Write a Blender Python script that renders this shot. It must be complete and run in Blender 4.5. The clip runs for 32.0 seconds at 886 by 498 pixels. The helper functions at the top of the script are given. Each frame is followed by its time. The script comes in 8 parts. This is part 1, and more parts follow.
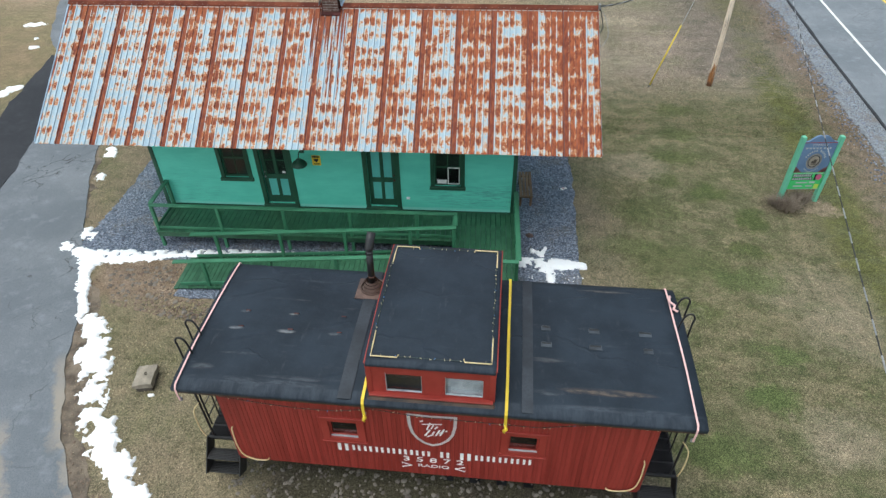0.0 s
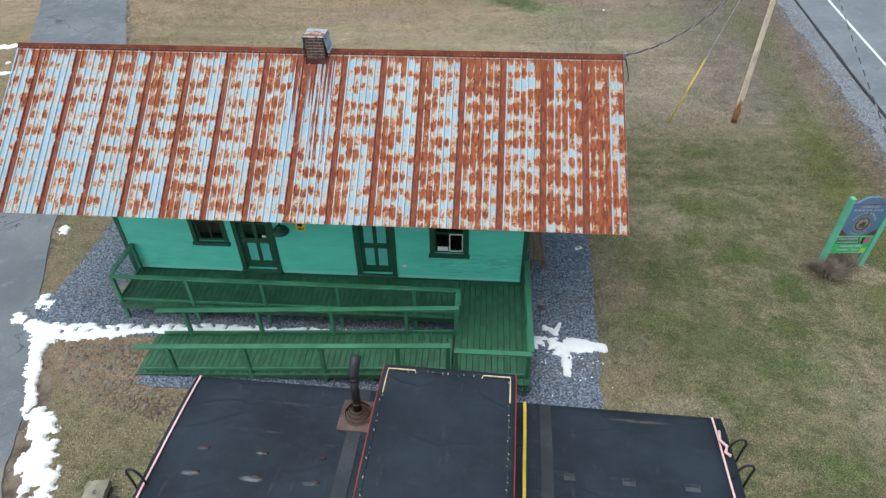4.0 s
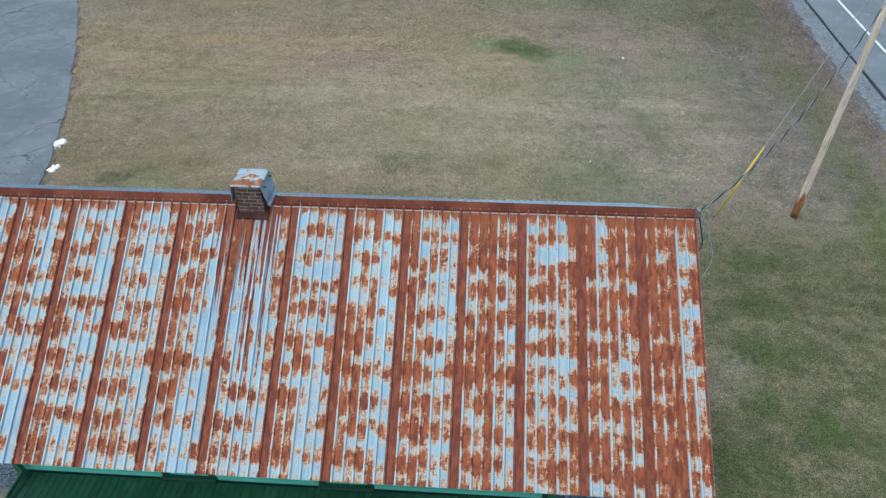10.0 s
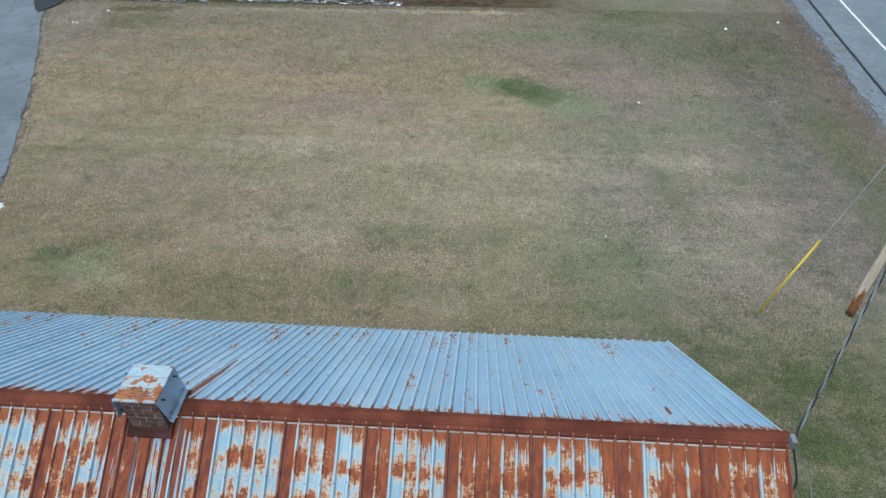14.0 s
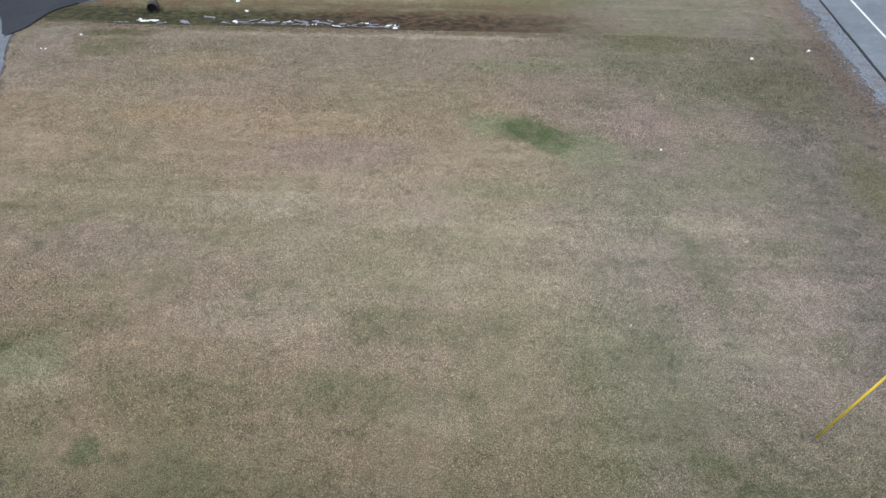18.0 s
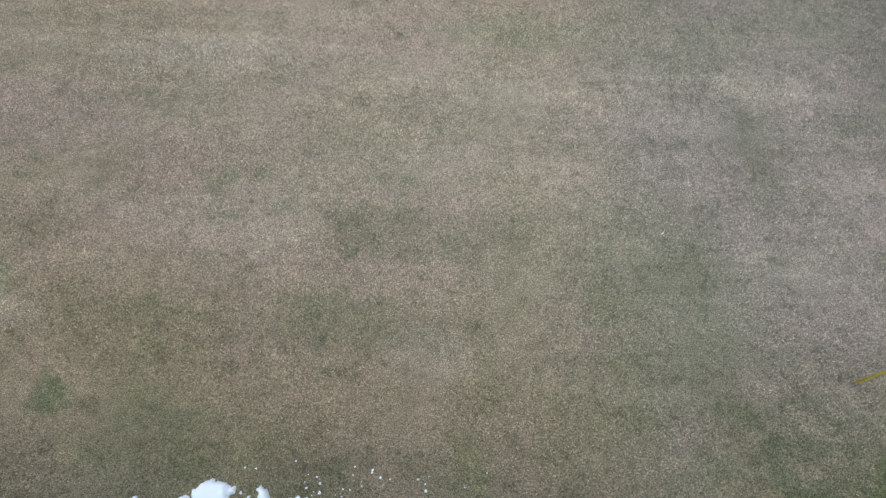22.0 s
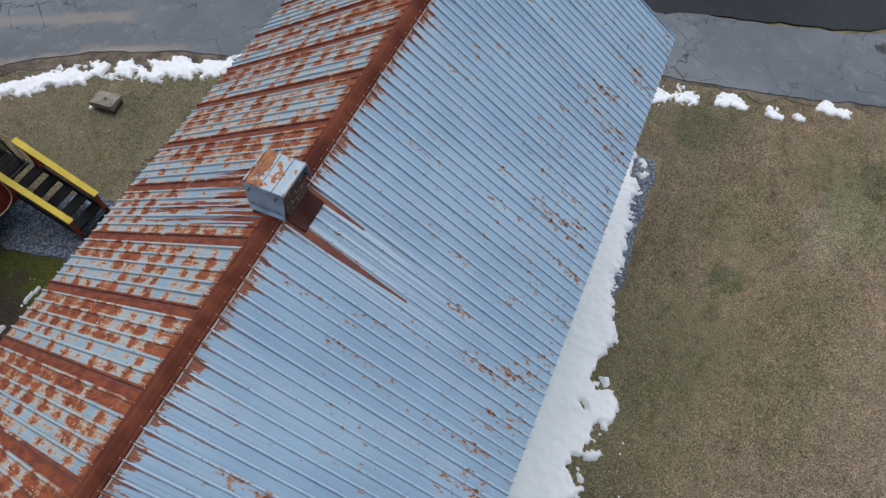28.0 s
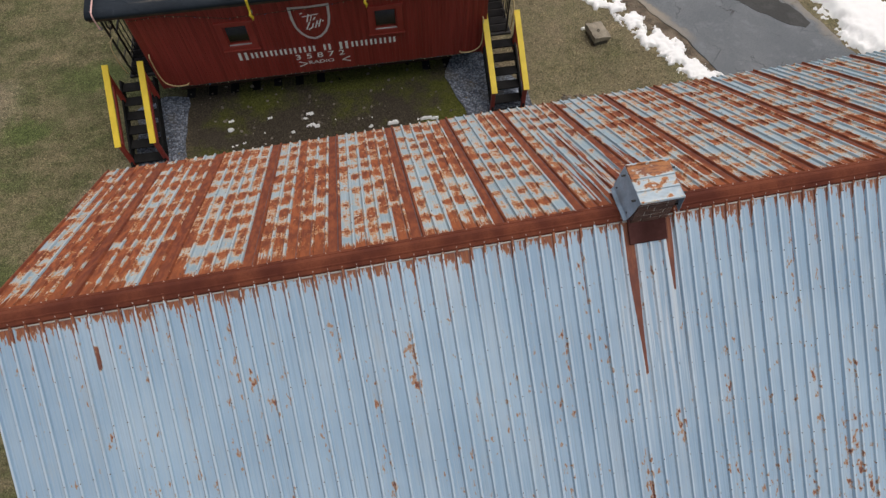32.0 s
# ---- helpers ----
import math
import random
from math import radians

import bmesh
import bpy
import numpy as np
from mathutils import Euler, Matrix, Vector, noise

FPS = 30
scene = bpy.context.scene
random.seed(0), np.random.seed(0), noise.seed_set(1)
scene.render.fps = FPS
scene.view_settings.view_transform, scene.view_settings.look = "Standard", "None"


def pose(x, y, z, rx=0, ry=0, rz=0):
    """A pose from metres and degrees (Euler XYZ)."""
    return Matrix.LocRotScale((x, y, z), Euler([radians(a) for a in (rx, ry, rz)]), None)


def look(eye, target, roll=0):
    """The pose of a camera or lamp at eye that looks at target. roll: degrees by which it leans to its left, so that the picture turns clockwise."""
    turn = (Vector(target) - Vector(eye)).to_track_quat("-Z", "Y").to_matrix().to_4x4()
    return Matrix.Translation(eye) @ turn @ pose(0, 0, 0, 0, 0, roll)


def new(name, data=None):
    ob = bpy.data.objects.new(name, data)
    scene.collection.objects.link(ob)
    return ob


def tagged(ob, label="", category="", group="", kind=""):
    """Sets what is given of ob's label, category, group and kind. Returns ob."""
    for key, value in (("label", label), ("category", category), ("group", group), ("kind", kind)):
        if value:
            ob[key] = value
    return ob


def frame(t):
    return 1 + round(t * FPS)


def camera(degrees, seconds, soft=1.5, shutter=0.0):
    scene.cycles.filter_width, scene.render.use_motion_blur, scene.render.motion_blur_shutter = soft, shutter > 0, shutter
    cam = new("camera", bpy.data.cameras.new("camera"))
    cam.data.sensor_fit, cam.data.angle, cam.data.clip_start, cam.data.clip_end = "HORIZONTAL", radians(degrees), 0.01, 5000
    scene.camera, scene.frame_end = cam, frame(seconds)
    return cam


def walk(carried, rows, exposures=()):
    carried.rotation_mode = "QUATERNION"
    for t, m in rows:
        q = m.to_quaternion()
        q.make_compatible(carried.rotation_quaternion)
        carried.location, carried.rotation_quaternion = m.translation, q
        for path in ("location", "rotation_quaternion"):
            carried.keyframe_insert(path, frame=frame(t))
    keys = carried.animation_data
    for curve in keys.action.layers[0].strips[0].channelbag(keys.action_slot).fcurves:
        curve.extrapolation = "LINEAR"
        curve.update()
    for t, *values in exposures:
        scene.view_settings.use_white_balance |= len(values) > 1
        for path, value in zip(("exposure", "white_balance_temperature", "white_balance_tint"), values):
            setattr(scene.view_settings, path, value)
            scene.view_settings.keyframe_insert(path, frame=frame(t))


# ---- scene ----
cam = camera(70.9, 32.0, soft=1.4)
PATH = [
    (0, (2.939, 0.827, 12.071), (2.825, 2.358, 10.789), -0.8),
    (0.5, (2.924, 1.051, 12.083), (2.81, 2.583, 10.802), -0.8),
    (1, (2.901, 1.32, 12.101), (2.788, 2.854, 10.822), -0.8),
    (1.5, (2.878, 1.651, 12.12), (2.766, 3.183, 10.839), -0.7),
    (2, (2.836, 2.056, 12.146), (2.724, 3.587, 10.865), -0.7),
    (2.5, (2.808, 2.472, 12.169), (2.696, 4.0, 10.884), -0.6),
    (3, (2.775, 2.9, 12.164), (2.662, 4.432, 10.884), -0.6),
    (3.5, (2.748, 3.351, 12.199), (2.634, 4.88, 10.915), -0.6),
    (5.5, (2.693, 5.159, 12.237), (2.572, 6.691, 10.957), -0.7),
    (6, (2.659, 5.585, 12.251), (2.54, 7.118, 10.971), -0.6),
    (6.5, (2.654, 6.031, 12.277), (2.534, 7.561, 10.994), -0.6),
    (7, (2.627, 6.542, 12.311), (2.51, 8.071, 11.027), -0.5),
    (7.5, (2.603, 7.035, 12.326), (2.486, 8.565, 11.043), -0.6),
    (8, (2.56, 7.606, 12.318), (2.446, 9.137, 11.036), -0.5),
    (8.5, (2.563, 8.15, 12.288), (2.448, 9.683, 11.009), -0.6),
    (9, (2.523, 8.755, 12.285), (2.41, 10.289, 11.007), -0.6),
    (9.5, (2.48, 9.309, 12.309), (2.367, 10.843, 11.03), -0.6),
    (10, (2.425, 9.901, 12.293), (2.315, 11.437, 11.017), -0.6),
    (10.5, (2.428, 10.416, 12.307), (2.318, 11.953, 11.032), -0.6),
    (11, (2.418, 11.001, 12.317), (2.308, 12.543, 11.048), -0.6),
    (11.5, (2.4, 11.527, 12.328), (2.29, 13.07, 11.06), -0.5),
    (12, (2.411, 12.082, 12.317), (2.301, 13.625, 11.049), -0.5),
    (12.5, (2.417, 12.588, 12.32), (2.305, 14.132, 11.053), -0.5),
    (13, (2.429, 13.102, 12.326), (2.317, 14.647, 11.062), -0.6),
    (13.5, (2.409, 13.581, 12.34), (2.298, 15.127, 11.075), -0.5),
    (14, (2.378, 14.096, 12.362), (2.27, 15.639, 11.094), -0.3),
    (14.5, (2.379, 14.543, 12.387), (2.267, 16.087, 11.12), -0.4),
    (15, (2.378, 15.012, 12.436), (2.263, 16.556, 11.169), -0.6),
    (15.5, (2.362, 15.474, 12.463), (2.246, 17.017, 11.196), -0.6),
    (17.5, (2.23, 17.369, 12.618), (2.118, 18.902, 11.339), -0.3),
    (18, (2.199, 17.896, 12.573), (2.088, 19.434, 11.299), -0.2),
    (18.5, (2.186, 18.443, 12.518), (2.073, 19.984, 11.248), -0.3),
    (19, (2.163, 19.045, 12.54), (2.05, 20.587, 11.272), -0.3),
    (19.5, (2.129, 19.63, 12.605), (2.015, 21.169, 11.334), -0.2),
    (20, (2.083, 20.252, 12.558), (1.973, 21.739, 11.225), -0.2),
    (20.5, (1.754, 20.991, 12.753), (1.683, 22.343, 11.281), 1.3),
    (21, (1.56, 21.725, 12.815), (1.516, 22.928, 11.218), 2.0),
    (21.5, (1.646, 22.118, 12.756), (1.598, 23.194, 11.071), 1.5),
    (22, (1.729, 22.417, 12.787), (1.675, 23.366, 11.027), 0.8),
    (22.5, (1.763, 22.482, 12.789), (1.703, 23.408, 11.017), 0.4),
    (23, (1.742, 22.452, 12.803), (1.599, 23.369, 11.031), 0.0),
    (23.5, (1.789, 22.215, 12.656), (1.469, 23.119, 10.9), -0.8),
    (24, (1.736, 22.149, 12.602), (1.241, 22.979, 10.85), -0.8),
    (24.5, (1.737, 22.112, 12.579), (1.094, 22.839, 10.83), -1.1),
    (26.5, (1.61, 21.706, 12.325), (0.634, 21.876, 10.587), 2.3),
    (27, (1.593, 21.726, 12.359), (0.618, 21.716, 10.613), 3.1),
    (27.5, (1.605, 21.733, 12.383), (0.655, 21.557, 10.631), 3.2),
    (28, (1.633, 21.711, 12.334), (0.736, 21.361, 10.581), 2.9),
    (28.5, (1.633, 21.741, 12.341), (0.821, 21.238, 10.584), 2.5),
    (29, (1.579, 21.77, 12.317), (0.888, 21.121, 10.556), 1.8),
    (29.5, (1.573, 21.767, 12.313), (1.017, 21.008, 10.549), 1.3),
    (30, (1.578, 21.769, 12.312), (1.175, 20.922, 10.546), 0.7),
    (30.5, (1.584, 21.776, 12.311), (1.26, 20.897, 10.544), 0.4),
    (31, (1.591, 21.774, 12.304), (1.326, 20.875, 10.538), 0.2),
    (31.5, (1.593, 21.786, 12.312), (1.392, 20.878, 10.542), -0.2),
    (32, (1.595, 21.786, 12.309), (1.421, 20.872, 10.539), -0.3),
]
walk(cam, [(t, look(eye, target, roll)) for t, eye, target, roll in PATH],
     [(0, 0.46, 6150, 3), (4, 0.38, 6050, 3), (8, 0.23, 5650, 0), (10, 0.18, 5500, -1), (12, 0.19, 5450, -2), (15.5, 0.19, 5600, 0), (18, 0.24, 5800, 8), (20, 0.20, 5650, 9), (23, 0.15, 5350, 6), (24, -0.12, 5200, 5), (24.5, -0.15, 5250, 6),
      (26.5, -0.25, 5800, 9), (28, -0.27, 6050, 10), (29, -0.22, 6350, 11), (31, -0.13, 6950, 12), (32, -0.13, 7000, 12)])


# ---- world and sun: a bright overcast sky ----
world = bpy.data.worlds.new("overcast_sky")
scene.world = world
world.use_nodes = True
wt = world.node_tree
sky = wt.nodes.new("ShaderNodeTexSky")
sky.sky_type, sky.sun_disc = "NISHITA", False
sky.sun_elevation, sky.sun_rotation = radians(63), radians(210)
sky.air_density, sky.dust_density = 1.0, 3.0
soft_sky = wt.nodes.new("ShaderNodeHueSaturation")
soft_sky.inputs["Saturation"].default_value = 0.45
wt.links.new(sky.outputs[0], soft_sky.inputs["Color"])
wt.links.new(soft_sky.outputs[0], wt.nodes["Background"].inputs[0])
wt.nodes["Background"].inputs[1].default_value = 0.15
sun = new("sun", bpy.data.lights.new("sun", "SUN"))
sun.data.energy, sun.data.angle, sun.data.color = 1.1, radians(40), (1.0, 0.96, 0.9)
sun.matrix_world = look((-4, 2.0, 16), (0, 0, 0))


# ---- materials ----
class Tree:
    """A short way to write node materials."""

    def __init__(self, name):
        self.mat = bpy.data.materials.new(name)
        self.mat.use_nodes = True
        self.t = self.mat.node_tree
        self.bsdf = self.t.nodes["Principled BSDF"]

    def put(self, socket, value):
        if isinstance(value, bpy.types.NodeSocket):
            self.t.links.new(value, socket)
        elif isinstance(value, (tuple, list)) and len(value) == 3 and socket.type == "RGBA":
            socket.default_value = (*value, 1)
        else:
            socket.default_value = value

    def pos(self):
        return self.t.nodes.new("ShaderNodeNewGeometry").outputs["Position"]

    def obj(self):
        return self.t.nodes.new("ShaderNodeTexCoord").outputs["Object"]

    def rand(self):
        return self.t.nodes.new("ShaderNodeObjectInfo").outputs["Random"]

    def island(self):
        return self.t.nodes.new("ShaderNodeNewGeometry").outputs["Random Per Island"]

    def m(self, op, a, b=0.0, c=0.0, clamp=False):
        n = self.t.nodes.new("ShaderNodeMath")
        n.operation, n.use_clamp = op, clamp
        for i, v in enumerate((a, b, c)):
            self.put(n.inputs[i], v)
        return n.outputs[0]

    def xyz(self, v):
        n = self.t.nodes.new("ShaderNodeSeparateXYZ")
        self.put(n.inputs[0], v)
        return n.outputs[0], n.outputs[1], n.outputs[2]

    def vec(self, x, y, z):
        n = self.t.nodes.new("ShaderNodeCombineXYZ")
        for i, v in enumerate((x, y, z)):
            self.put(n.inputs[i], v)
        return n.outputs[0]

    def scaled(self, v, s, shift=0.0):
        n = self.t.nodes.new("ShaderNodeVectorMath")
        n.operation = "MULTIPLY_ADD"
        self.put(n.inputs[0], v)
        n.inputs[1].default_value = s
        if isinstance(shift, bpy.types.NodeSocket):
            self.t.links.new(shift, n.inputs[2])
        else:
            n.inputs[2].default_value = (shift, shift, shift)
        return n.outputs[0]

    def noise(self, v, scale, detail=3.0, rough=0.55):
        n = self.t.nodes.new("ShaderNodeTexNoise")
        self.put(n.inputs["Vector"], v)
        n.inputs["Scale"].default_value, n.inputs["Detail"].default_value, n.inputs["Roughness"].default_value = scale, detail, rough
        return n.outputs[0]

    def voronoi(self, v, scale, out="Distance"):
        n = self.t.nodes.new("ShaderNodeTexVoronoi")
        self.put(n.inputs["Vector"], v)
        n.inputs["Scale"].default_value = scale
        return n.outputs[out]

    def step(self, v, a, b, lo=0.0, hi=1.0):
        n = self.t.nodes.new("ShaderNodeMapRange")
        n.interpolation_type = "SMOOTHSTEP"
        self.put(n.inputs[0], v)
        for i, w in enumerate((a, b, lo, hi)):
            self.put(n.inputs[i + 1], w)
        return n.outputs[0]

    def mix(self, f, a, b, mode="MIX"):
        n = self.t.nodes.new("ShaderNodeMix")
        n.data_type, n.blend_type = "RGBA", mode
        self.put(n.inputs[0], f)
        self.put(n.inputs[6], a)
        self.put(n.inputs[7], b)
        return n.outputs[2]

    def done(self, color, rough=0.6, metal=0.0, bump=None, depth=0.01, spec=None):
        self.put(self.bsdf.inputs["Base Color"], color)
        self.put(self.bsdf.inputs["Roughness"], rough)
        self.put(self.bsdf.inputs["Metallic"], metal)
        if spec is not None:
            self.bsdf.inputs["Specular IOR Level"].default_value = spec
        if bump is not None:
            n = self.t.nodes.new("ShaderNodeBump")
            n.inputs["Distance"].default_value = depth
            self.put(n.inputs["Height"], bump)
            self.t.links.new(n.outputs[0], self.bsdf.inputs["Normal"])
        return self.mat


def plain(name, c, rough=0.6, metal=0.0, vary=0.25, scale=6.0, stretch=(1, 1, 1), depth=0.002, tone=None, spec=None):
    """Paint, metal or wood: a base colour with stains, grain and a little change from piece to piece."""
    k = Tree(name)
    p = k.scaled(k.obj(), stretch, k.m("MULTIPLY", k.rand(), 37.0))
    big, fine = k.noise(p, scale * 0.25, 3), k.noise(p, scale * 4, 4, 0.65)
    dark = tuple(v * (1 - vary) for v in c)
    light = tone or tuple(min(1, v * (1 + vary) + 0.01) for v in c)
    col = k.mix(k.step(big, 0.3, 0.7), dark, light)
    col = k.mix(k.m("MULTIPLY", k.step(fine, 0.35, 0.75), 0.35), col, tuple(v * (1 - vary * 1.3) for v in c))
    col = k.mix(k.m("MULTIPLY", k.rand(), vary * 0.7), col, dark)
    return k.done(col, k.m("ADD", rough - 0.08, k.m("MULTIPLY", fine, 0.16)), metal, fine, depth, spec)


def rust_roof(name, front):
    k = Tree(name)
    p = k.pos()
    x, y, z = k.xyz(p)
    flat = k.m("DIVIDE", k.m("SUBTRACT", x, 0.19 - 0.02), 0.9677 / 6)
    col = k.m("FLOOR", flat)
    inner = k.m("FRACT", flat)
    sixth = k.m("SUBTRACT", col, k.m("MULTIPLY", k.m("FLOOR", k.m("DIVIDE", col, 6.0)), 6.0))
    fine = k.noise(k.scaled(p, (38, 9, 9)), 1.0, 4, 0.65)
    grain = k.noise(k.scaled(p, (16, 5, 5)), 1.0, 3, 0.6)
    cloud = k.noise(k.scaled(p, (1, 1, 1)), 0.8, 3)
    metal = k.mix(k.step(cloud, 0.3, 0.72), (0.275, 0.385, 0.462), (0.347, 0.458, 0.528)) if front else k.mix(k.step(cloud, 0.3, 0.72), (0.312, 0.468, 0.622), (0.388, 0.552, 0.702))
    metal = k.mix(k.m("MULTIPLY", k.step(k.noise(k.scaled(p, (60, 0.9, 0.9)), 1.0, 4, 0.7), 0.45, 0.68), 0.45), metal, (0.50, 0.60, 0.66))
    sheet = k.noise(k.vec(k.m("MULTIPLY", k.m("FLOOR", k.m("DIVIDE", col, 6.0)), 7.31), 0.5, 1.5), 1.0, 0)
    metal = k.mix(k.step(sheet, 0.3, 0.7, 0.0, 0.3), metal, k.mix(1.0, metal, (0.72, 0.76, 0.82), "MULTIPLY"))
    chalk = k.noise(k.vec(k.m("MULTIPLY", col, 2.31), k.m("MULTIPLY", y, 0.5), 5.0), 1.0, 3)
    metal = k.mix(k.step(chalk, 0.5, 0.72, 0.0, 0.4), metal, (0.46, 0.53, 0.56) if front else (0.52, 0.62, 0.70))
    if front:
        patch = k.noise(k.vec(k.m("MULTIPLY", col, 5.37), k.m("MULTIPLY", y, 2.5), 3.1), 1.0, 1, 0.5)
        wide = k.noise(k.vec(k.m("MULTIPLY", x, 2.2), k.m("MULTIPLY", y, 3.0), 8.0), 1.0, 2, 0.5)
        each = k.noise(k.vec(k.m("MULTIPLY", col, 7.77), k.m("MULTIPLY", y, 0.25), 9.9), 1.0, 0, 0.5)
        broad = k.noise(k.scaled(p, (0.9, 0.6, 0.6), 4.0), 1.0, 2)
        shift = k.m("MULTIPLY", k.noise(k.vec(k.m("MULTIPLY", col, 3.9), 0.5, 2.2), 1.0, 0), 0.10)
        rows = k.m("COSINE", k.m("MULTIPLY", k.m("ADD", k.m("ADD", y, shift), k.m("MULTIPLY", broad, 0.16)), 6.2832 / 0.37))
        blot = k.noise(k.scaled(p, (15, 9, 9)), 1.0, 4, 0.7)
        comb = k.noise(k.scaled(p, (75, 3.5, 3.5), 2.0), 1.0, 3, 0.6)
        amount = k.m("ADD", k.m("MULTIPLY", patch, 0.72), k.m("MULTIPLY", wide, 0.34))
        amount = k.m("ADD", amount, k.m("MULTIPLY", each, 0.30))
        amount = k.m("ADD", amount, k.m("MULTIPLY", k.m("SUBTRACT", broad, 0.5), 0.25))
        amount = k.m("ADD", amount, k.m("MULTIPLY", rows, 0.085))
        amount = k.m("ADD", amount, k.m("MULTIPLY", k.m("SUBTRACT", comb, 0.5), 0.34))
        amount = k.m("ADD", amount, k.m("MULTIPLY", k.m("SUBTRACT", blot, 0.5), 0.72))
        # short dashes across the flats, and pinholes
        dash = k.noise(k.scaled(p, (7, 52, 52), 11.0), 1.0, 3, 0.6)
        amount = k.m("ADD", amount, k.m("MULTIPLY", k.m("SUBTRACT", dash, 0.5), 0.27))
        pin = k.noise(k.scaled(p, (42, 26, 26), 5.0), 1.0, 3, 0.7)
        amount = k.m("ADD", amount, k.m("MULTIPLY", k.m("SUBTRACT", pin, 0.5), 0.26))
        off = k.m("DIVIDE", k.m("SUBTRACT", inner, 0.62), 0.40)
        amount = k.m("SUBTRACT", amount, k.m("MULTIPLY", k.m("MULTIPLY", off, off), 0.085))
        amount = k.m("ADD", amount, k.step(x, -9.0, 5.5, -0.075, 0.050))
        amount = k.m("ADD", amount, k.step(sixth, 2.6, 4.4, 0.035, -0.05))
        amount = k.m("ADD", amount, k.step(x, 4.3, 5.0, 0.0, 0.055))
        rib = k.step(k.m("ABSOLUTE", k.m("SUBTRACT", inner, 0.124)), 0.05, 0.10, 1.0, 0.0)
        amount = k.m("SUBTRACT", amount, k.m("MULTIPLY", rib, 0.05))
        # the last flat of each panel is rusted along its whole length
        seam = k.step(sixth, 0.4, 0.6, 1.0, 0.0)
        amount = k.m("ADD", amount, k.m("MULTIPLY", seam, 0.34))
        # clean, streaked flats below the chimney
        below = k.m("MULTIPLY", k.step(x, -2.02, -1.96), k.step(x, -0.98, -0.9, 1.0, 0.0))
        amount = k.m("SUBTRACT", amount, k.m("MULTIPLY", below, k.step(y, 15.2, 17.4, 0.05, 0.18)))
        line = k.noise(k.vec(k.m("MULTIPLY", x, 17.0), k.m("MULTIPLY", y, 0.45), 0.7), 1.0, 3, 0.65)
        streak = k.m("MULTIPLY", below, k.step(k.m("ADD", line, k.step(y, 16.6, 18.3, -0.05, 0.13)), 0.50, 0.55))
        amount = k.m("ADD", amount, k.m("MULTIPLY", streak, k.step(y, 15.6, 17.4, 0.10, 0.60)))
        tip = k.m("ADD", y, k.m("ADD", k.m("MULTIPLY", each, 0.5), k.m("MULTIPLY", k.m("SUBTRACT", comb, 0.5), 0.7)))
        amount = k.m("ADD", amount, k.m("MULTIPLY", k.step(tip, 18.40, 18.70), k.m("SUBTRACT", 0.42, k.m("MULTIPLY", below, 0.2))))
        lo = 0.678
    else:
        # small weeping spots, most of them beside a rib and towards the eave
        gate = k.noise(k.vec(k.m("MULTIPLY", col, 9.77), k.m("MULTIPLY", y, 0.9), 1.1), 1.0, 2, 0.6)
        spots = k.noise(k.scaled(p, (19, 9, 9), 3.0), 1.0, 2, 0.5)
        tiny = k.noise(k.scaled(p, (48, 24, 24), 8.0), 1.0, 2, 0.6)
        amount = k.m("ADD", k.m("MULTIPLY", gate, 0.42), k.m("MULTIPLY", spots, 0.60))
        amount = k.m("ADD", amount, k.m("MULTIPLY", k.m("SUBTRACT", tiny, 0.5), 0.20))
        aside = k.m("DIVIDE", k.m("SUBTRACT", inner, 0.42), 0.45)
        amount = k.m("SUBTRACT", amount, k.m("MULTIPLY", k.m("MULTIPLY", aside, aside), 0.05))
        amount = k.m("ADD", amount, k.step(y, 19.8, 22.4, -0.03, 0.022))
        reach = k.noise(k.vec(k.m("MULTIPLY", col, 3.3), 0.5, 7.7), 1.0, 2)
        under = k.m("ADD", k.m("SUBTRACT", y, 18.555), k.m("MULTIPLY", k.m("SUBTRACT", fine, 0.5), -0.30))
        under = k.m("SUBTRACT", under, k.step(k.m("ABSOLUTE", k.m("SUBTRACT", k.m("ABSOLUTE", k.m("SUBTRACT", inner, 0.124)), 0.17)), 0.02, 0.13, 0.13, 0.0))
        tooth = k.noise(k.scaled(p, (24, 1.5, 1.5), 4.0), 1.0, 3, 0.65)
        under = k.m("SUBTRACT", under, k.m("MULTIPLY", k.m("SUBTRACT", tooth, 0.5), 0.40))
        under = k.m("SUBTRACT", under, k.m("MULTIPLY", k.step(reach, 0.30, 0.70), 0.13))
        amount = k.m("ADD", amount, k.step(under, -0.10, 0.13, 0.5, 0.0))
        # thin drips along the feet of the ribs
        foot = k.step(k.m("ABSOLUTE", k.m("SUBTRACT", inner, 0.305)), 0.015, 0.05, 1.0, 0.0)
        drip = k.noise(k.vec(k.m("MULTIPLY", col, 6.1), 0.5, 3.7), 1.0, 1)
        amount = k.m("ADD", amount, k.m("MULTIPLY", foot, k.step(k.m("SUBTRACT", y, k.m("MULTIPLY", drip, 1.5)), 18.05, 18.55, 0.22, 0.0)))
        # rust runs down from the two corners of the chimney's flashing
        run1 = k.m("MULTIPLY", k.step(k.m("ABSOLUTE", k.m("SUBTRACT", x, k.m("SUBTRACT", -1.17, k.m("MULTIPLY", k.m("SUBTRACT", y, 18.8), 0.02)))), k.step(y, 18.9, 20.2, 0.052, 0.012), k.step(y, 18.9, 20.2, 0.060, 0.018), 1.0, 0.0), k.m("MULTIPLY", k.step(y, 18.6, 18.7), k.step(y, 19.95, 20.25, 1.0, 0.0)))
